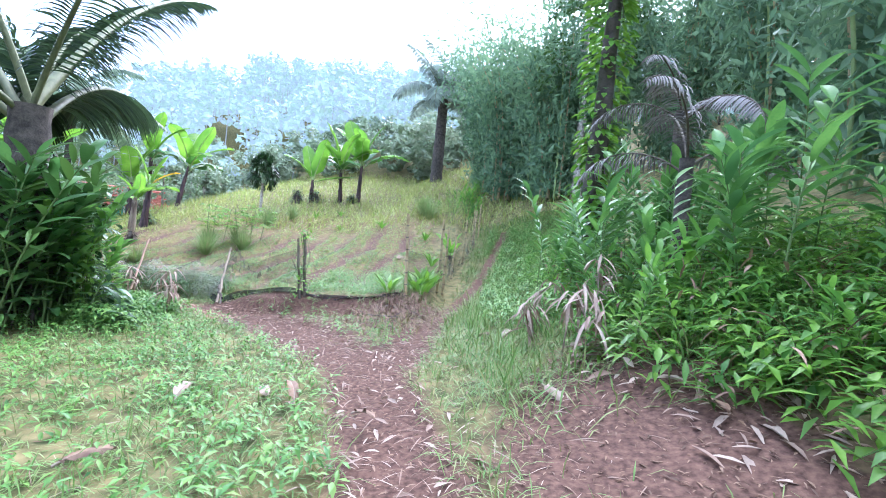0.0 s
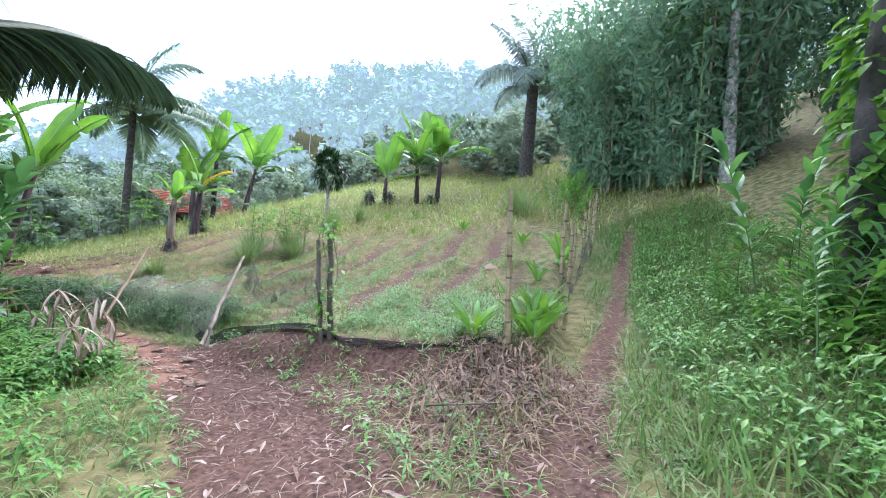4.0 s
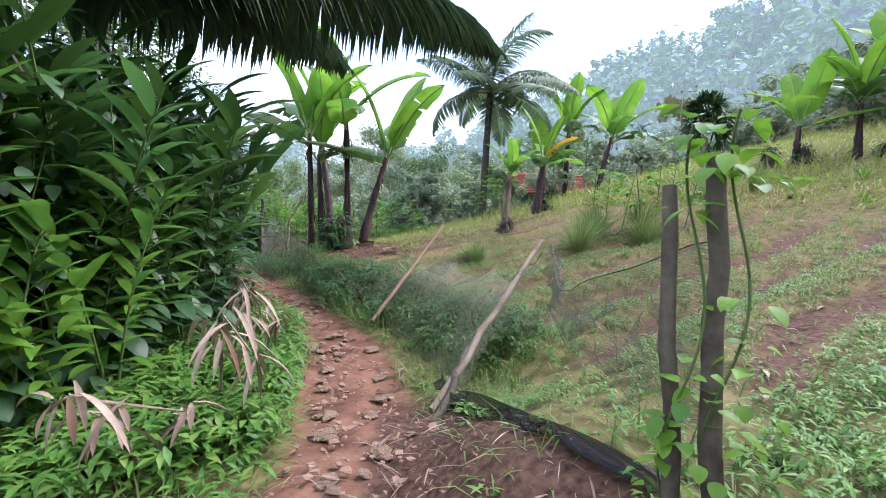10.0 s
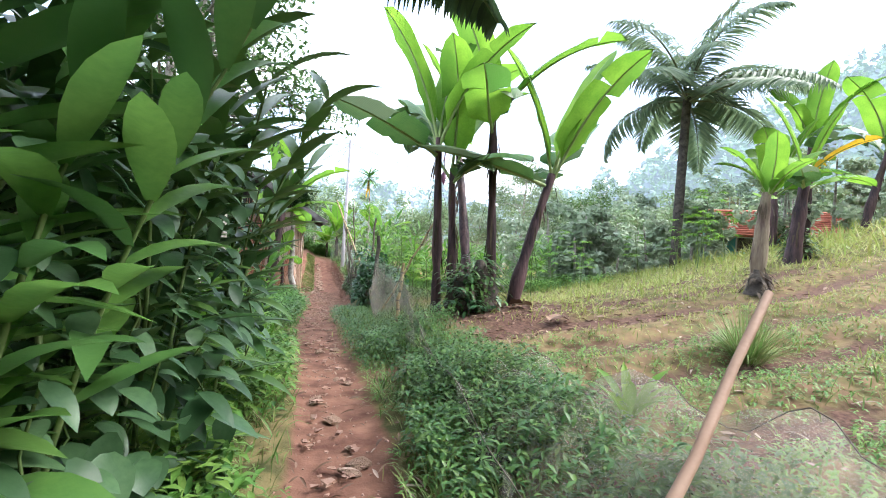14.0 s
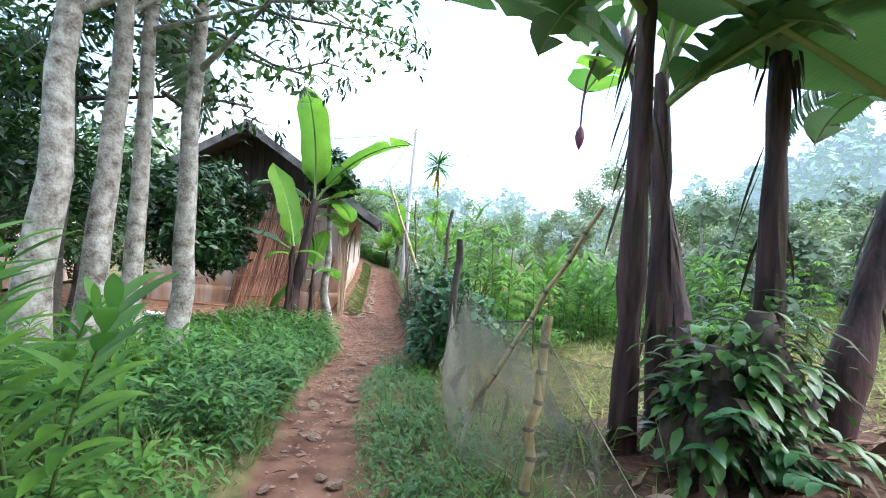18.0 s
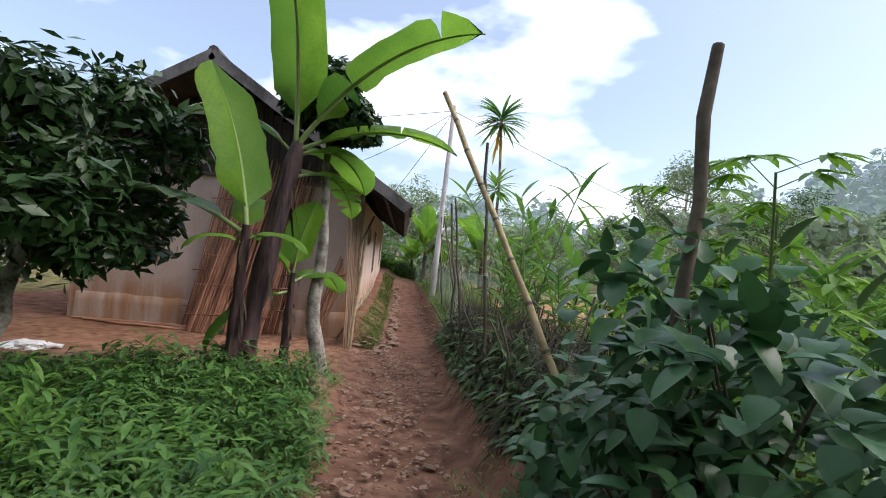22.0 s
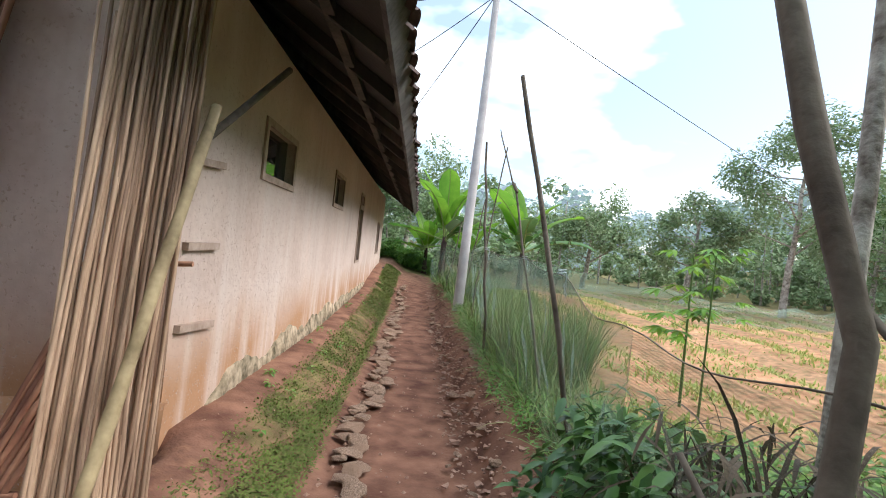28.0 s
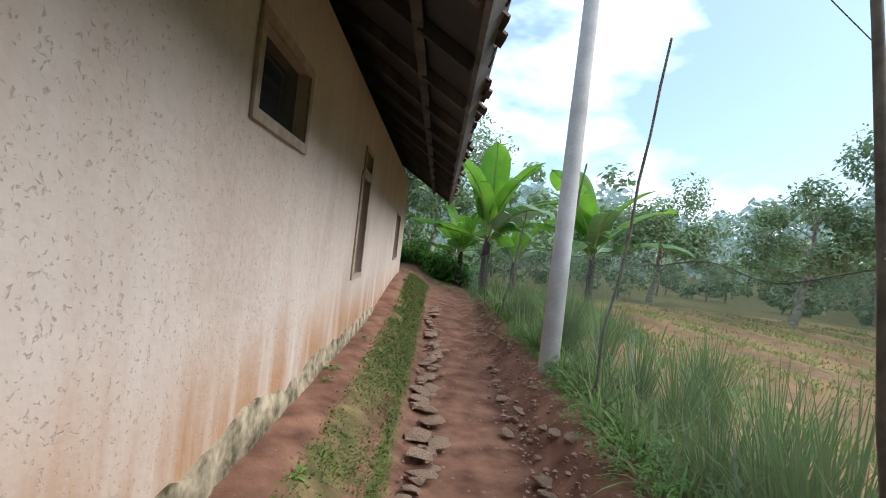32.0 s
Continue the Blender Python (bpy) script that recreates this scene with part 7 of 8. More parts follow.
for k in range(34):
    y = random.uniform(-21.5, -10)
    rock(np.interp(y, [-21.9, -19, -16, -13.5, -11.5], [1.5, 1.62, 1.55, 1.42, 1.45]) + random.uniform(-0.24, 0.24), y, random.uniform(0.03, 0.1), "flat reddish stone trodden into the footpath", "path stones", -0.03)
for k in range(60):
    rock(random.gauss(1.65, 0.38), random.uniform(-10.5, -3.0), random.uniform(0.025, 0.08), "loose reddish stone on the trodden path", "path stones", -0.02)
for k in range(30):
    rock(random.uniform(0.95, 1.6), random.uniform(-3.75, -2.6), random.uniform(0.04, 0.12), "broken stone at the bank's end by the bamboo", "bank stones")
for k in range(18):
    rock(random.uniform(-3.6, -0.9), random.uniform(-5.6, -5.0), random.uniform(0.05, 0.13), "mossy stone edging the yard", "yard stones")
rock(2.12, -13.8, 0.16, "pale grey rock beside the path", "path stones")
rock(13.96, -21.0, 0.25, "pale stone at the edge of the beds", "garden stones")
rock(6.95, -26.9, 0.24, "brown boulder in the garden beds", "garden stones")


def strewn(n, mask, x0, x1, y0, y1, seed):
    g = np.random.default_rng(seed)
    pts = np.stack([g.uniform(x0, x1, n), g.uniform(y0, y1, n)], 1)
    # thin out raggedly towards the borders of the patch
    rim = np.minimum.reduce([(pts[:, 0] - x0), (x1 - pts[:, 0]), (pts[:, 1] - y0), (y1 - pts[:, 1])])
    wide = min(1.6, 0.16 * (x1 - x0), 0.16 * (y1 - y0))
    ragged = smooth(-0.3 * wide, wide, rim + 0.6 * wide * np.sin(pts[:, 0] * 2.1 + seed) * np.sin(pts[:, 1] * 1.7 + seed))
    return pts[g.random(n) < mask(pts[:, 0], pts[:, 1]) * ragged]


def lying(p, lift):
    return np.stack([p[:, 0], p[:, 1], ground_z(p[:, 0], p[:, 1]) + lift], 1)


# pebbles
pb = thing("pebbles", (0, 0, 0), "small reddish pebbles and crumbs on the trodden earth", "pebbles", kind="stuff")
p = strewn(16000, lambda x, y: bare_mask(x, y) * (np.abs(x - 1.5) < 6), -8, 6, -31, 14, 81)
g = np.random.default_rng(82)
b = Build()
s = g.uniform(0.006, 0.022, len(p))
oct_v = np.array([[1, 0, 0], [-0.9, 0.2, 0], [0, 1, 0.1], [0.1, -1, 0], [0, 0, 0.7], [0, 0, -0.5]])
oct_f = np.array([[0, 2, 4], [2, 1, 4], [1, 3, 4], [3, 0, 4], [2, 0, 5], [1, 2, 5], [3, 1, 5], [0, 3, 5]])
a = g.uniform(0, 6.28, len(p))
rot = np.stack([np.stack([np.cos(a), -np.sin(a), 0 * a], 1), np.stack([np.sin(a), np.cos(a), 0 * a], 1), np.stack([0 * a, 0 * a, 1 + 0 * a], 1)], 1)
b.add((np.einsum("nij,kj->nki", rot, oct_v) * s[:, None, None] + lying(p, -0.01)[:, None]).reshape(-1, 3), (np.arange(len(p))[:, None, None] * 6 + oct_f[None]).reshape(-1, 3))
part("stones", b, M_PEBBLE, pb, "", False)

# broken rubble on the trodden stretches and the fence bank
rb = thing("rubble", (0, 0, 0), "small broken reddish stones strewn over the path", "rubble", kind="stuff")
p = np.concatenate([strewn(3000, lambda x, y: smooth(0.75, 0.1, np.abs(x - 1.72)), 0.7, 2.7, -10, -3, 83), strewn(5200, lambda x, y: smooth(0.34, 0.1, np.abs(x - 2.62)), 2.2, 3.05, -9, 11.5, 84),
                    strewn(700, lambda x, y: smooth(0.22, 0.05, np.abs(x - 1.64)), 1.3, 2.0, -3, 11, 85), strewn(5000, lambda x, y: 1 - smooth(-0.2, 0.05, off_line(TRAIL, x, y)), -1, 2, -25.2, -10, 86)])
g = np.random.default_rng(87)
m = len(p)
s = 0.009 + 0.026 * g.random(m) ** 3
corner = np.array([[i, j, k] for k in (-1, 1) for j in (-1, 1) for i in (-1, 1)], float)
v = corner[None] * g.uniform(0.25, 1.15, (m, 8, 3)) * s[:, None, None] * np.stack([g.uniform(0.8, 1.4, m), g.uniform(0.7, 1.1, m), g.uniform(0.22, 0.5, m)], 1)[:, None]
a = g.uniform(0, 6.28, m)
rot = np.stack([np.stack([np.cos(a), -np.sin(a), 0 * a], 1), np.stack([np.sin(a), np.cos(a), 0 * a], 1), np.stack([0 * a, 0 * a, 1 + 0 * a], 1)], 1)
cf = np.array([[0, 2, 3, 1], [4, 5, 7, 6], [0, 1, 5, 4], [2, 6, 7, 3], [0, 4, 6, 2], [1, 3, 7, 5]])
part("stones", Build().add((np.einsum("nij,nkj->nki", rot, v) + lying(p, -0.004)[:, None]).reshape(-1, 3), (np.arange(m)[:, None, None] * 8 + cf[None]).reshape(-1, 4)), M_PEBBLE, rb, "", False)

# ---- grass and weeds ----
def between_rows(x, y):
    """One on the crests of the beds, less in the furrows."""
    return 1 - 0.8 * smooth(0.1, 0.7, np.cos((y + 23.9 + 0.16 * np.sin(x * 0.9) + 0.08 * np.sin(x * 2.3 + 1)) * 5.03))


def cover_density(x, y):
    d = np.minimum(off_line(TRAIL, x, y), off_line(FORK, x, y))
    v = smooth(-0.03, 0.2, d) * (1 - 0.8 * smooth(0.5, 0.95, mulch_mask(x, y)))
    v = v * (1 - smooth(0.95, 0.6, np.abs(y + 3.7) / 2.4) * smooth(2.3, 1.7, x))
    v = v * (1 - smooth(-3.2, -2.8, y) * smooth(15.5, 15, y) * smooth(2.75, 2.6, x))
    return v


def clumpy(x, y, s, k=0.0):
    return np.array([noise.noise((a * s, c * s, k)) for a, c in zip(x, y)]) * 0.5 + 0.5


def grass(name, n, area, height, width, mat, label, seed, density=None, droop=1.0, segs=2, clump=1.3, thr=0.35, tilt=0.5):
    g = np.random.default_rng(seed)
    p = strewn(n, density or cover_density, *area, seed)
    c = clumpy(p[:, 0], p[:, 1], clump, seed)
    keep = c > thr * g.random(len(p)) * 1.6
    p, c = p[keep], c[keep]
    m = len(p)
    way = np.stack([g.normal(size=m) * tilt, g.normal(size=m) * tilt, np.ones(m)], 1)
    b = blades(Build(), lying(p, -0.02), way, height * (0.45 + 0.9 * c) * g.uniform(0.6, 1.3, m), width * g.uniform(0.7, 1.3, m), droop * g.uniform(0.4, 1.6, m), segs, 0.3, peak=0.35)
    ob = thing(name, (0, 0, 0), label, "grass", kind="stuff")
    part("blades", b, mat, ob)
    return ob


def weeds(name, n, area, height, leaf, mat, label, seed, density=None, per=7, clump=0.9, thr=0.4, aspect=0.36):
    """Low broad-leaved plants: a whorl of leaves on a short stalk."""
    g = np.random.default_rng(seed)
    p = strewn(n, density or cover_density, *area, seed)
    c = clumpy(p[:, 0], p[:, 1], clump, seed)
    keep = c > thr * g.random(len(p)) * 1.6
    p, c = p[keep], c[keep]
    m = len(p)
    q = np.repeat(lying(p, 0), per, 0)
    h = np.repeat(height * (0.4 + 0.9 * c), per) * g.uniform(0.15, 1.0, m * per)
    a = g.uniform(0, 6.28, m * per)
    q = q + np.stack([np.cos(a) * leaf * 0.25, np.sin(a) * leaf * 0.25, h], 1)
    b = blades(Build(), q, np.stack([np.cos(a), np.sin(a), g.uniform(0.0, 0.9, m * per)], 1), leaf * g.uniform(0.6, 1.3, m * per), leaf * aspect * g.uniform(0.7, 1.2, m * per), g.uniform(0.4, 1.4, m * per), 2, 0.3, peak=0.4)
    ob = thing(name, (0, 0, 0), label, "weeds", kind="stuff")
    part("leaves", b, mat, ob)
    return ob


left_start = lambda x, y: cover_density(x, y) * (np.interp(x, [-12, -5.5, -0.75, 0.75], [-30.3, -29.0, -26.4, -24.1]) < y)
grass("verge_grass", 150000, (-10.4, 2.4, -31.2, -22.0), 0.25, 0.009, M_GRASS, "bright green grass beside the trail", 91, clump=1.9, tilt=0.8, droop=1.4)
weeds("verge_weeds", 3800, (-10, 0.5, -29.8, -22.0), 0.24, 0.09, M_WEED, "low broad-leaved weeds in the grass", 92, left_start)
grass("bank_grass", 62000, (-5.4, 14, -32.8, -28.9), 0.35, 0.016, M_GRASS, "long green grass on the bank beside the fork", 93, lambda x, y: cover_density(x, y) * (y < -28.9 - 0.3 * np.clip(-1.5 - x, 0, 9)), 1.3)
weeds("thicket_weeds", 3600, (-9.4, 3.1, -34.3, -29.8), 0.5, 0.2, M_GINGER_BRIGHT, "lush broad-leaved undergrowth on the trail bank", 117, lambda x, y: smooth(0.1, 0.6, EDGE(x) - y), 8, thr=0.3, aspect=0.28)
weeds("bank_weeds", 6500, (-6.9, 12, -32.8, -28.9), 0.4, 0.1, M_WEED, "leafy weeds on the bank", 94, lambda x, y: cover_density(x, y) * (y < -29.6 - 0.55 * np.clip(-0.9 - x, 0, 9)), 8)
grass("bed_grass", 120000, (1.5, 22, -28.3, -13.5), 0.11, 0.014, M_BED_GRASS, "sparse yellow-green grass over the garden beds", 95, lambda x, y: np.minimum(1, cover_density(x, y) + 0.25) * smooth(26, 16, x) * between_rows(x, y) * (0.25 + 0.75 * smooth(3.5, 8, x)), 0.9, thr=0.42)
grass("row_grass", 34000, (1.4, 8, -28.2, -17), 0.17, 0.011, M_GRASS, "green grass on the near garden rows", 133, lambda x, y: cover_density(x, y) * between_rows(x, y) * smooth(8, 3.5, x), 1.1, thr=0.7, clump=0.9)
weeds("bed_weeds", 36000, (1.2, 16, -28.2, -17), 0.13, 0.05, M_WEED, "low seedlings and weeds in the garden beds", 96, lambda x, y: cover_density(x, y) * smooth(16, 4, x) * between_rows(x, y), 9, thr=0.62)
weeds("mulch_weeds", 1600, (-2.2, 1.7, -28.6, -23.4), 0.14, 0.07, M_WEED, "scattered small weeds in the mulch by the net", 119, lambda x, y: 0.9 * mulch_mask(x, y) * smooth(0.0, 0.2, off_line(TRAIL, x, y)), 8, thr=0.75, clump=1.6)
weeds("corner_weeds", 5200, (1.2, 5.6, -28.2, -24.6), 0.24, 0.06, M_WEED, "leafy weeds behind the corner posts", 97, lambda x, y: cover_density(x, y) * smooth(5.4, 2, x) * smooth(-25, -26.5, y), 11, thr=0.65, clump=0.7)
weeds("net_weeds", 2600, (2.05, 3.4, -23.4, -15.6), 0.34, 0.075, M_WEED_SHADED, "leafy weeds caught under the sagging net", 98, None, 10, thr=0.35)
grass("net_grass", 9000, (1.9, 3.3, -23.8, -12.6), 0.3, 0.012, M_GRASS, "grass along the net", 99)
weeds("hedge_weeds", 8000, (-2.0, 1.2, -24.2, -14.5), 0.4, 0.11, M_WEED, "lush broad weeds at the hedge's foot", 100, None, 9, thr=0.3)
grass("left_grass", 36000, (-1.6, 1.3, -24, -8), 0.24, 0.014, M_GRASS, "green grass between hedge and footpath", 101)
weeds("yard_ferns", 2400, (-4.4, 1.3, -14.2, -7.2), 0.5, 0.17, M_GINGER, "dark ferny clumps among the weeds", 118, None, 12, thr=0.85, aspect=0.3, clump=1.1)
weeds("yard_weeds", 13000, (-4.4, 1.35, -14.2, -6.0), 0.34, 0.085, M_WEED_SHADED, "thick low green weeds before the yard", 102, lambda x, y: cover_density(x, y) * smooth(-6.5, -7.6, y), 9, thr=0.25)
grass("yard_grass", 22000, (-4.4, 1.3, -14.2, -6), 0.3, 0.014, M_GRASS, "grass among the weeds before the yard", 103)
weeds("edge_weeds", 2600, (1.65, 2.65, -17, -9.6), 0.2, 0.06, M_WEED_SHADED, "small weeds between path and net", 130, None, 9, thr=0.7, clump=1.8)
grass("path_edge_grass", 9000, (1.5, 2.6, -16, -8.8), 0.12, 0.01, M_GRASS_DRY, "short trodden yellowish grass beside the path", 104, None, 1.2)
grass("dry_grass", 16000, (-8.5, 3, -32.5, -24), 0.13, 0.01, M_GRASS_DRY, "dry straw-coloured grass in the verge", 105, lambda x, y: cover_density(x, y) * 0.8, 1.6, tilt=1.0)
weeds("plot_weeds", 7000, (3.0, 10, -10.2, -1.5), 0.4, 0.13, M_WEED, "leafy undergrowth in the garden plot", 106, lambda x, y: cover_density(x, y) * smooth(13, 6, x), 8, thr=0.3)
grass("plot_grass", 26000, (3.0, 16, -16, -2), 0.3, 0.018, M_BED_GRASS, "grass in the garden plot", 107)
grass("field_grass", 140000, (3.0, 24, -2.5, 20), 0.14, 0.035, M_BED_GRASS, "rows of low green crops on the red field", 108, lambda x, y: cover_density(x, y) * smooth(-0.5, 0.9, np.sin(x * 2.2 + y * 0.5 + np.sin(y * 0.7)) + 0.25) * smooth(26, 14, x), 0.9, thr=0.4)
grass("fence_grass", 12000, (2.95, 3.75, -2.6, 11), 0.5, 0.014, M_LEMON, "tall soft grass along the fence", 131, lambda x, y: 0 * x + 1, 1.2, 4, thr=0.7)
weeds("fence_weeds", 2600, (2.75, 3.4, -3.4, 13.5), 0.18, 0.05, M_WEED, "small weeds along the foot of the fence", 109, None, 8, thr=0.35)
grass("far_verge", 9000, (2.4, 6, 8, 20), 0.5, 0.03, M_GRASS, "tall grass at the path's end", 110, lambda x, y: cover_density(x, y))
weeds("path_end_weeds", 3500, (-6, 3, 15.5, 22), 0.9, 0.25, M_WEED, "bushy green growth at the path's end", 111, None, 10, thr=0.2)
grass("slope_grass", 30000, (12, 40, -34, -8), 0.55, 0.04, M_BED_GRASS, "pale grass on the slope above the beds", 112, None, 1.0)
weeds("back_weeds", 3000, (-16, -8.5, -36, -24), 0.4, 0.2, M_WEED, "weeds behind the start of the trail", 113, None, 7)
# moss strip on the bank by the house wall
p = strewn(190000, lambda x, y: smooth(0.86, 0.98, x) * smooth(1.46, 1.3, x) * np.clip(0.95 + (clumpy(x, y, 1.6, 4) - 0.5) * 1.6, 0.2, 1), 0.6, 1.5, -3.3, 13, 114)
g = np.random.default_rng(115)
ms = thing("moss_strip", (0, 0, 0), "low yellow-green moss on the bank under the eave", "moss", kind="stuff")
part("tufts", blades(Build(), lying(p, -0.01), np.stack([g.normal(size=len(p)), g.normal(size=len(p)), 0.9 + 0 * p[:, 0]], 1), g.uniform(0.018, 0.042, len(p)), 0.017, 0.8, 2), M_MOSS, ms)
weeds("wall_weeds", 90, (0.68, 1.1, -2, 9), 0.06, 0.05, M_WEED, "small green weeds at the wall's foot", 116, lambda x, y: 0 * x + 1, 9, thr=0.8, aspect=0.6)


def tuft(x, y, h, n, seed, label, mat, name="lemongrass_tuft", width=0.012, spread=0.4, group="lemongrass tufts"):
    g = np.random.default_rng(seed)
    ob = thing(name, on_ground(x, y, -0.03), label, "grass tuft", group)
    a, r = g.uniform(0, 6.28, n), g.uniform(0, 0.12, n)
    way = np.stack([np.cos(a) * spread * g.random(n), np.sin(a) * spread * g.random(n), np.ones(n)], 1)
    part("foliage", blades(Build(), np.stack([np.cos(a) * r, np.sin(a) * r, 0 * a], 1), way, h * g.uniform(0.6, 1.15, n), width, g.uniform(0.1, 1.5, n), 5, 0.3, peak=0.3), mat, ob)


for k in range(36):
    y = random.uniform(-1.6, 9)
    tuft(random.uniform(3.15, 3.75) + (0.8 if k % 4 == 0 else 0), y, random.uniform(0.65, 1.05), 90, 800 + k, "tall lemongrass tuft inside the fence", M_LEMON)
for k, (x, y, h) in enumerate(((8.2, -19.4, 1.0), (8.8, -20.4, 0.9), (9.4, -19.8, 0.9), (9.0, -18.9, 1.0), (14.0, -18.9, 1.1), (15, -19.6, 0.9), (14.5, -26.7, 1.1), (15.3, -26.3, 1.2), (16.2, -26.2, 1.1), (7.4, -19.8, 0.9), (13.2, -19.2, 0.8), (5.6, -18.6, 0.6))):
    tuft(x, y, h, 260, 840 + k, "bushy lemongrass tuft in the garden beds", M_LEMON, spread=0.9)


def broad_shoot(x, y, s, seed, label):
    g = np.random.default_rng(seed)
    ob = thing("turmeric_plant", on_ground(x, y, -0.02), label, "turmeric plant", "turmeric plants")
    n = 9
    a = np.arange(n) * 2.4 + g.uniform(0, 6)
    part("leaves", blades(Build(), np.stack([0.04 * np.cos(a), 0.04 * np.sin(a), 0.05 + 0 * a], 1), np.stack([np.cos(a) * 0.55, np.sin(a) * 0.55, 1 + 0 * a], 1), s * g.uniform(0.6, 1.0, n), s * 0.145, g.uniform(0.3, 1.3, n), 8, 0.4, peak=0.5), M_CASSAVA, ob)


for k, (x, y, s) in enumerate(((1.75, -28.15, 0.8), (2.1, -28.35, 0.75), (1.45, -28.3, 0.5), (2.5, -28.25, 0.7), (1.5, -27.6, 0.6), (2.9, -28.3, 0.6), (3.5, -28.1, 0.5), (12.3, -24.9, 0.6), (13.6, -22.6, 0.4), (9.8, -27.2, 0.5), (5.8, -28.0, 0.6), (17, -21.5, 0.5), (16, -20.5, 0.5), (3.5, -19.6, 0.5))):
    broad_shoot(x, y, s, 860 + k, "bright broad-leaved turmeric shoot in the garden")
# dry brush raked up between the fork and the net
rk = thing("raked_brush", (0, 0, 0), "raked heap of dry grass, twigs and dead leaves", "brush", kind="stuff")
g = np.random.default_rng(650)
n = 2600
x, y = g.normal(0.45, 0.75, n), g.normal(-28.0, 0.35, n)
pos = np.stack([x, y, ground_z(x, y) + 0.02 + 0.22 * g.random(n) * np.exp(-((x - 0.4) / 0.8) ** 2)], 1)
part("dead_leaves", blades(Build(), pos, g.normal(size=(n, 3)) * [1, 1, 0.35] + [0, 0, 0.1], g.uniform(0.08, 0.35, n), g.uniform(0.006, 0.022, n), 0.8, 3), M_LITTER, rk)
n = 1500
x, y = g.normal(0.6, 0.9, n), g.normal(-28.0, 0.4, n)
part("blades", blades(Build(), np.stack([x, y, ground_z(x, y)], 1), g.normal(size=(n, 3)) * [0.6, 0.6, 0.2] + [0, 0, 0.9], g.uniform(0.1, 0.3, n), 0.009, 1.3, 3), M_GRASS_DRY, rk)
b = Build()
for k in range(26):
    p = np.array([g.normal(0.3, 0.6), g.normal(-28.0, 0.3), 0])
    p[2] = float(ground_z(p[0], p[1])) + 0.04
    tube(b, wobble(p, p + [g.normal() * 0.4, g.normal() * 0.3, g.uniform(-0.02, 0.2)], 4, 0.02, k), 0.008, 4, cap=False)
part("twigs", b, M_STICK, rk)
# elephant-ear weeds near the path
for k in range(22):
    y = random.uniform(-22.5, -9)
    broad_shoot(hedge_edge(max(min(y, -15), -24)) + random.uniform(-0.1, 0.45) if y < -14 else random.uniform(-2.5, 0.6), y, random.uniform(0.3, 0.5), 880 + k, "soft broad-leaved weed at the path's edge")


# ---- litter ----
def litter(name, n, area, density, size, mat, label, seed, width=0.25):
    g = np.random.default_rng(seed)
    p = strewn(n, density, *area, seed)
    m = len(p)
    a = g.uniform(0, 6.28, m)
    ob = thing(name, (0, 0, 0), label, "litter", kind="stuff")
    L = size * g.uniform(0.4, 1.4, m)
    part("pieces", blades(Build(), lying(p, 0.012), np.stack([np.cos(a), np.sin(a), g.uniform(-0.05, 0.4, m)], 1), L, L * width * g.uniform(0.5, 1.2, m), g.uniform(0.1, 0.7, m), 3, 0.5, roll=g.normal(size=m) * 0.3), mat, ob)


near_trail = lambda w: (lambda x, y: np.clip(1.15 - np.minimum(np.abs(off_line(TRAIL, x, y)), np.abs(off_line(FORK, x, y))) / w, 0, 1))
litter("bamboo_sheaths", 2400, (-10, 2, -32, -25), near_trail(0.6), 0.11, M_LITTER_PALE, "pale papery bamboo sheaths strewn on the trail", 120)
litter("leaf_litter", 32000, (-10, 3, -33, -24), lambda x, y: 0.15 + 0.85 * mulch_mask(x, y), 0.05, M_LITTER, "brown leaf litter and shreds on the mulch", 121)
litter("path_litter", 1500, (-1, 3, -25, -8), near_trail(0.5), 0.09, M_LITTER, "dry leaves on the footpath", 122)
litter("bed_litter", 3500, (1.5, 14, -28.5, -13), lambda x, y: 0.5 + 0 * x, 0.13, M_LITTER_PALE, "pale dead leaves on the garden beds", 123)
litter("mound_litter", 2600, (-3.5, 1.0, -8.4, -5.2), lambda x, y: np.clip(1.3 - np.abs(y + 6.7), 0, 1), 0.2, M_LITTER, "dead banana leaves round the stems by the yard", 124)
litter("stem_litter", 1300, (3, 7, -17.0, -12.6), lambda x, y: 0 * x + 1, 0.12, M_LITTER, "dead banana leaves round the clump", 125)
litter("plot_litter", 3200, (3.2, 11, -17.2, -9.4), lambda x, y: 0 * x + 0.8, 0.11, M_LITTER, "dead leaves and stalks on the garden plot", 132)
litter("thicket_litter", 2500, (-8, 3, -33.5, -30.6), lambda x, y: smooth(-0.3, 0.2, EDGE(x) - y), 0.2, M_LITTER_PALE, "dry leaves and stalks under the thicket", 126)
litter("straw", 5500, (-9, 2.5, -32, -23), lambda x, y: 0.2 + 0.8 * mulch_mask(x, y), 0.17, M_LITTER_PALE, "dry straw and twigs on the mulch", 127, 0.05)
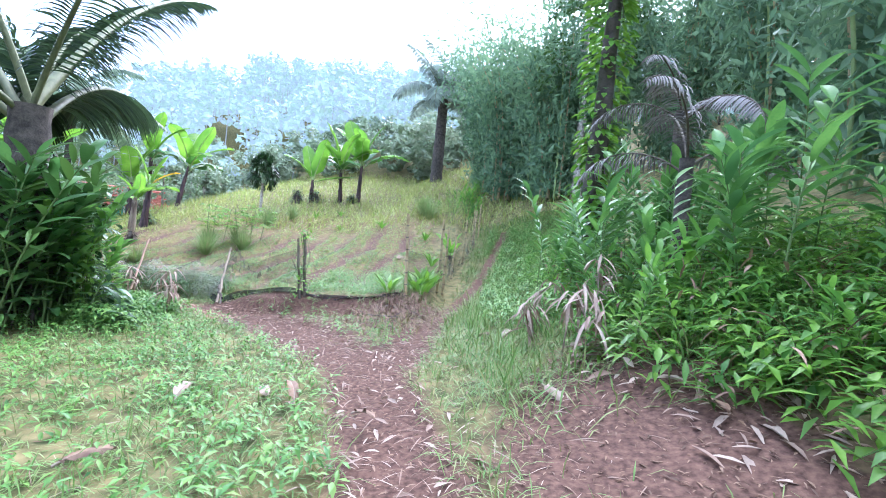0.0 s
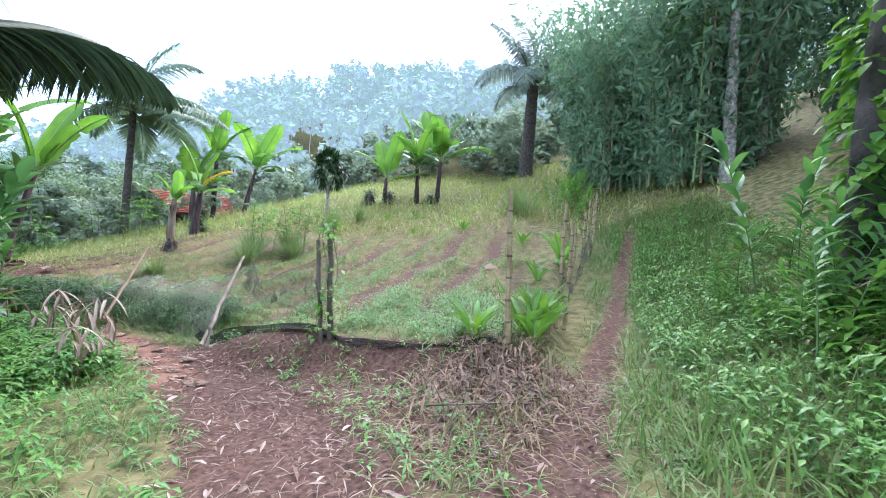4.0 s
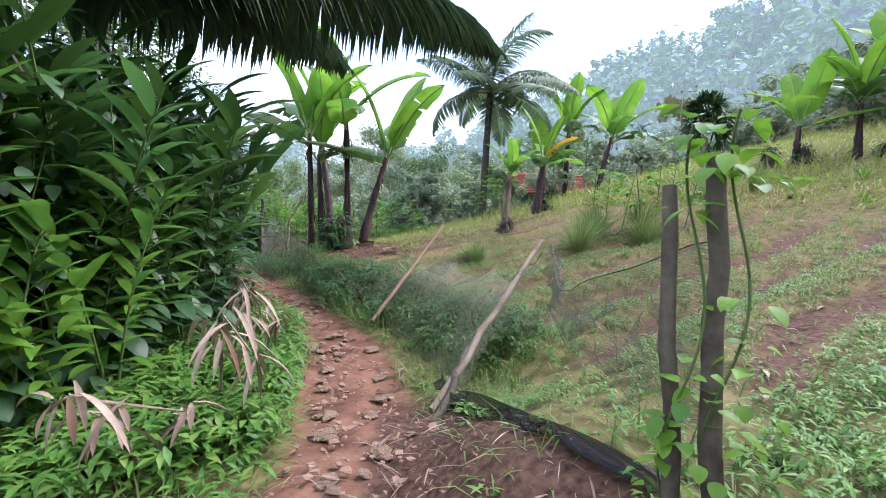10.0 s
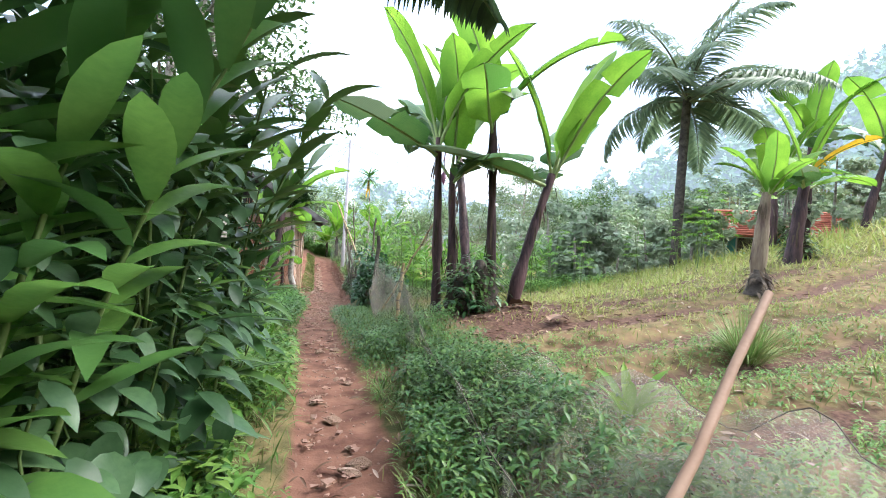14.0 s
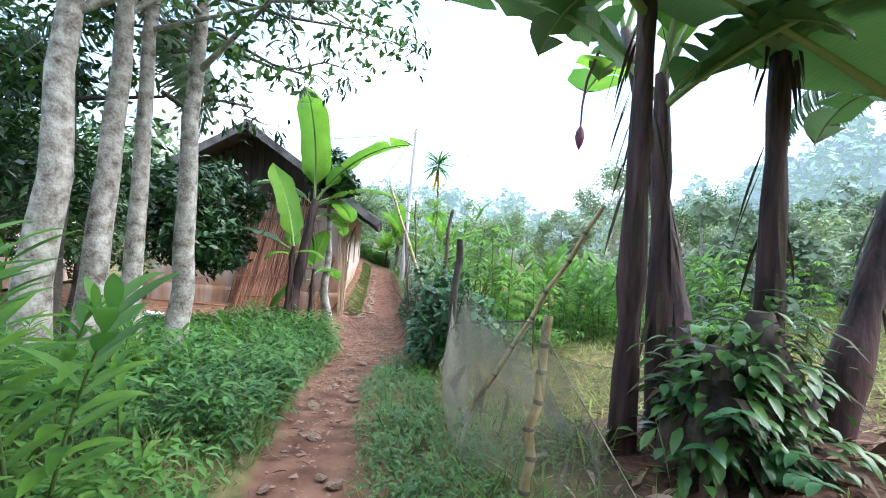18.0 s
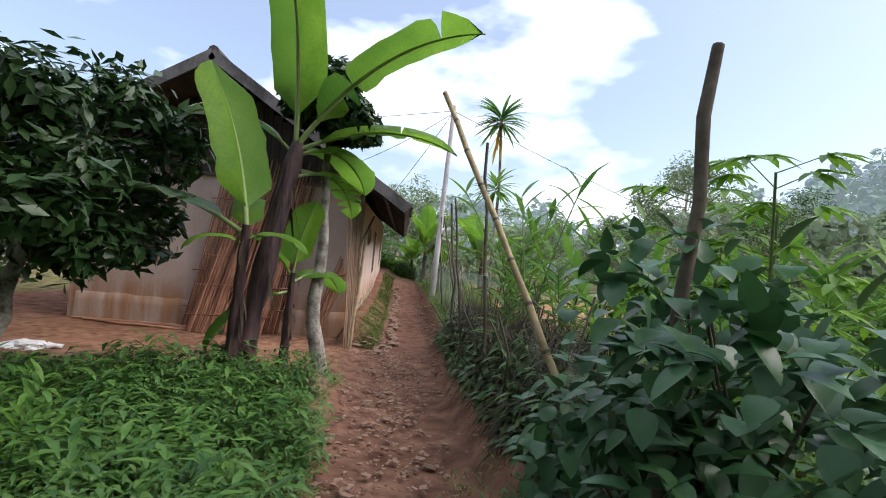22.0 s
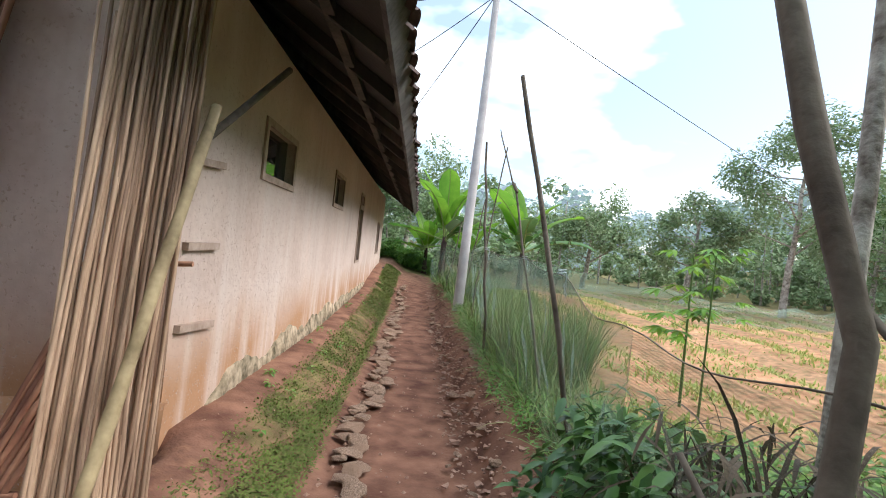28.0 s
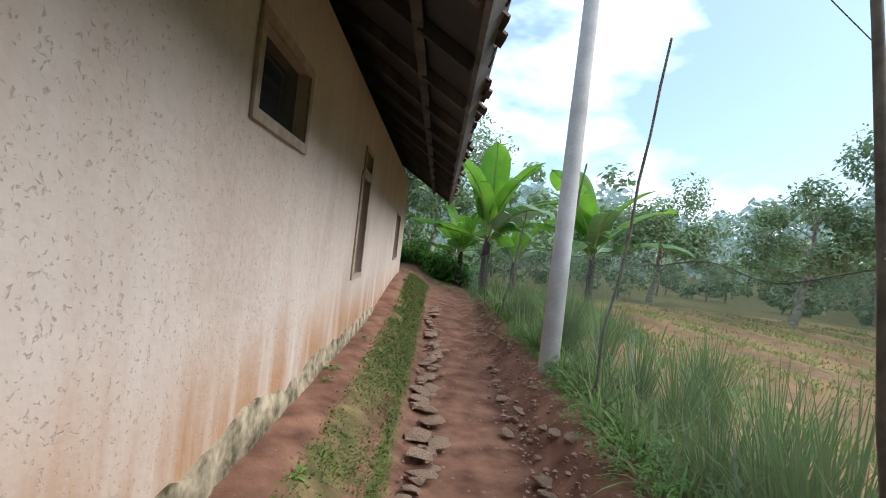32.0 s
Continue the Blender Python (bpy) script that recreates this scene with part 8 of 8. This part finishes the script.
# big curled leaves fallen on the grass and the trail's bank
for k, (x, y) in enumerate(np.r_[scatter(9, -7.2, -4.0, -29.4, -27.0, None, 51), scatter(12, -6.4, -1.5, -31.6, -29.6, None, 52)]):
    ob = thing("fallen_leaf", on_ground(x, y, 0.07), "large curled russet leaf fallen beside the trail", "dead leaf", "fallen leaves")
    part("blade", banana_leaf(random.uniform(0.22, 0.42), 0.1, 0.35, 0.8, 150 + k, 0), [M_LITTER if k % 3 else M_LITTER_PALE, M_HUSK], ob).matrix_basis = pose(0, 0, 0, random.uniform(-25, 25), random.uniform(-10, 25), random.uniform(0, 360))
# dry leaves hanging in the thicket
td = thing("thicket_dry_leaves", (0, 0, 0), "dry brown leaves caught in the thicket", "dead leaves", kind="stuff")
p = strewn(2600, lambda x, y: smooth(0.0, 0.3, EDGE(x) - y) * smooth(1.8, 1.0, EDGE(x) - y), -9.5, 2.5, -36, -30.6, 128)
g = np.random.default_rng(129)
m = len(p)
part("pieces", blades(Build(), lying(p, 0.1) + np.stack([0 * p[:, 0], 0 * p[:, 0], 0.75 * g.random(m) ** 1.5], 1), g.normal(size=(m, 3)) * [1, 1, 0.6] + [0, 0, -0.3], g.uniform(0.08, 0.24, m), g.uniform(0.015, 0.035, m), 0.9, 4, 0.5), M_LITTER, td)
# withered ginger stalks hanging in the hedge and thicket
for k, (x, y) in enumerate(((0.05, -23.3), (-0.35, -23.9), (0.3, -22.6), (0.5, -21.6), (-3.4, -30.5), (-2.6, -30.3), (-4.1, -30.8), (-1.6, -30.2), (-3.1, -30.9))):
    g = np.random.default_rng(900 + k)
    ob = thing("withered_stalk", on_ground(x, y, 0), "withered ginger stalk with hanging brown leaves", "dead plant", "withered stalks")
    top = np.array([g.normal() * 0.3, g.normal() * 0.3, g.uniform(0.5, 0.9)])
    pts = np.array([[0, 0, 0], top * 0.6 + [0, 0, 0.15], top, top + [g.normal() * 0.3, g.normal() * 0.3, -0.25]])
    part("stem", tube(Build(), pts, [0.012, 0.01, 0.008, 0.005], 5), M_HUSK, ob)
    q = np.repeat(pts[1:], 9, 0) + g.normal(size=(27, 3)) * 0.04
    part("leaves", blades(Build(), q, g.normal(size=(27, 3)) * [0.8, 0.8, 0.35] + [0, 0, -0.4], g.uniform(0.15, 0.42, 27), 0.035, 1.2, 5, 0.6), M_LITTER_PALE, ob)
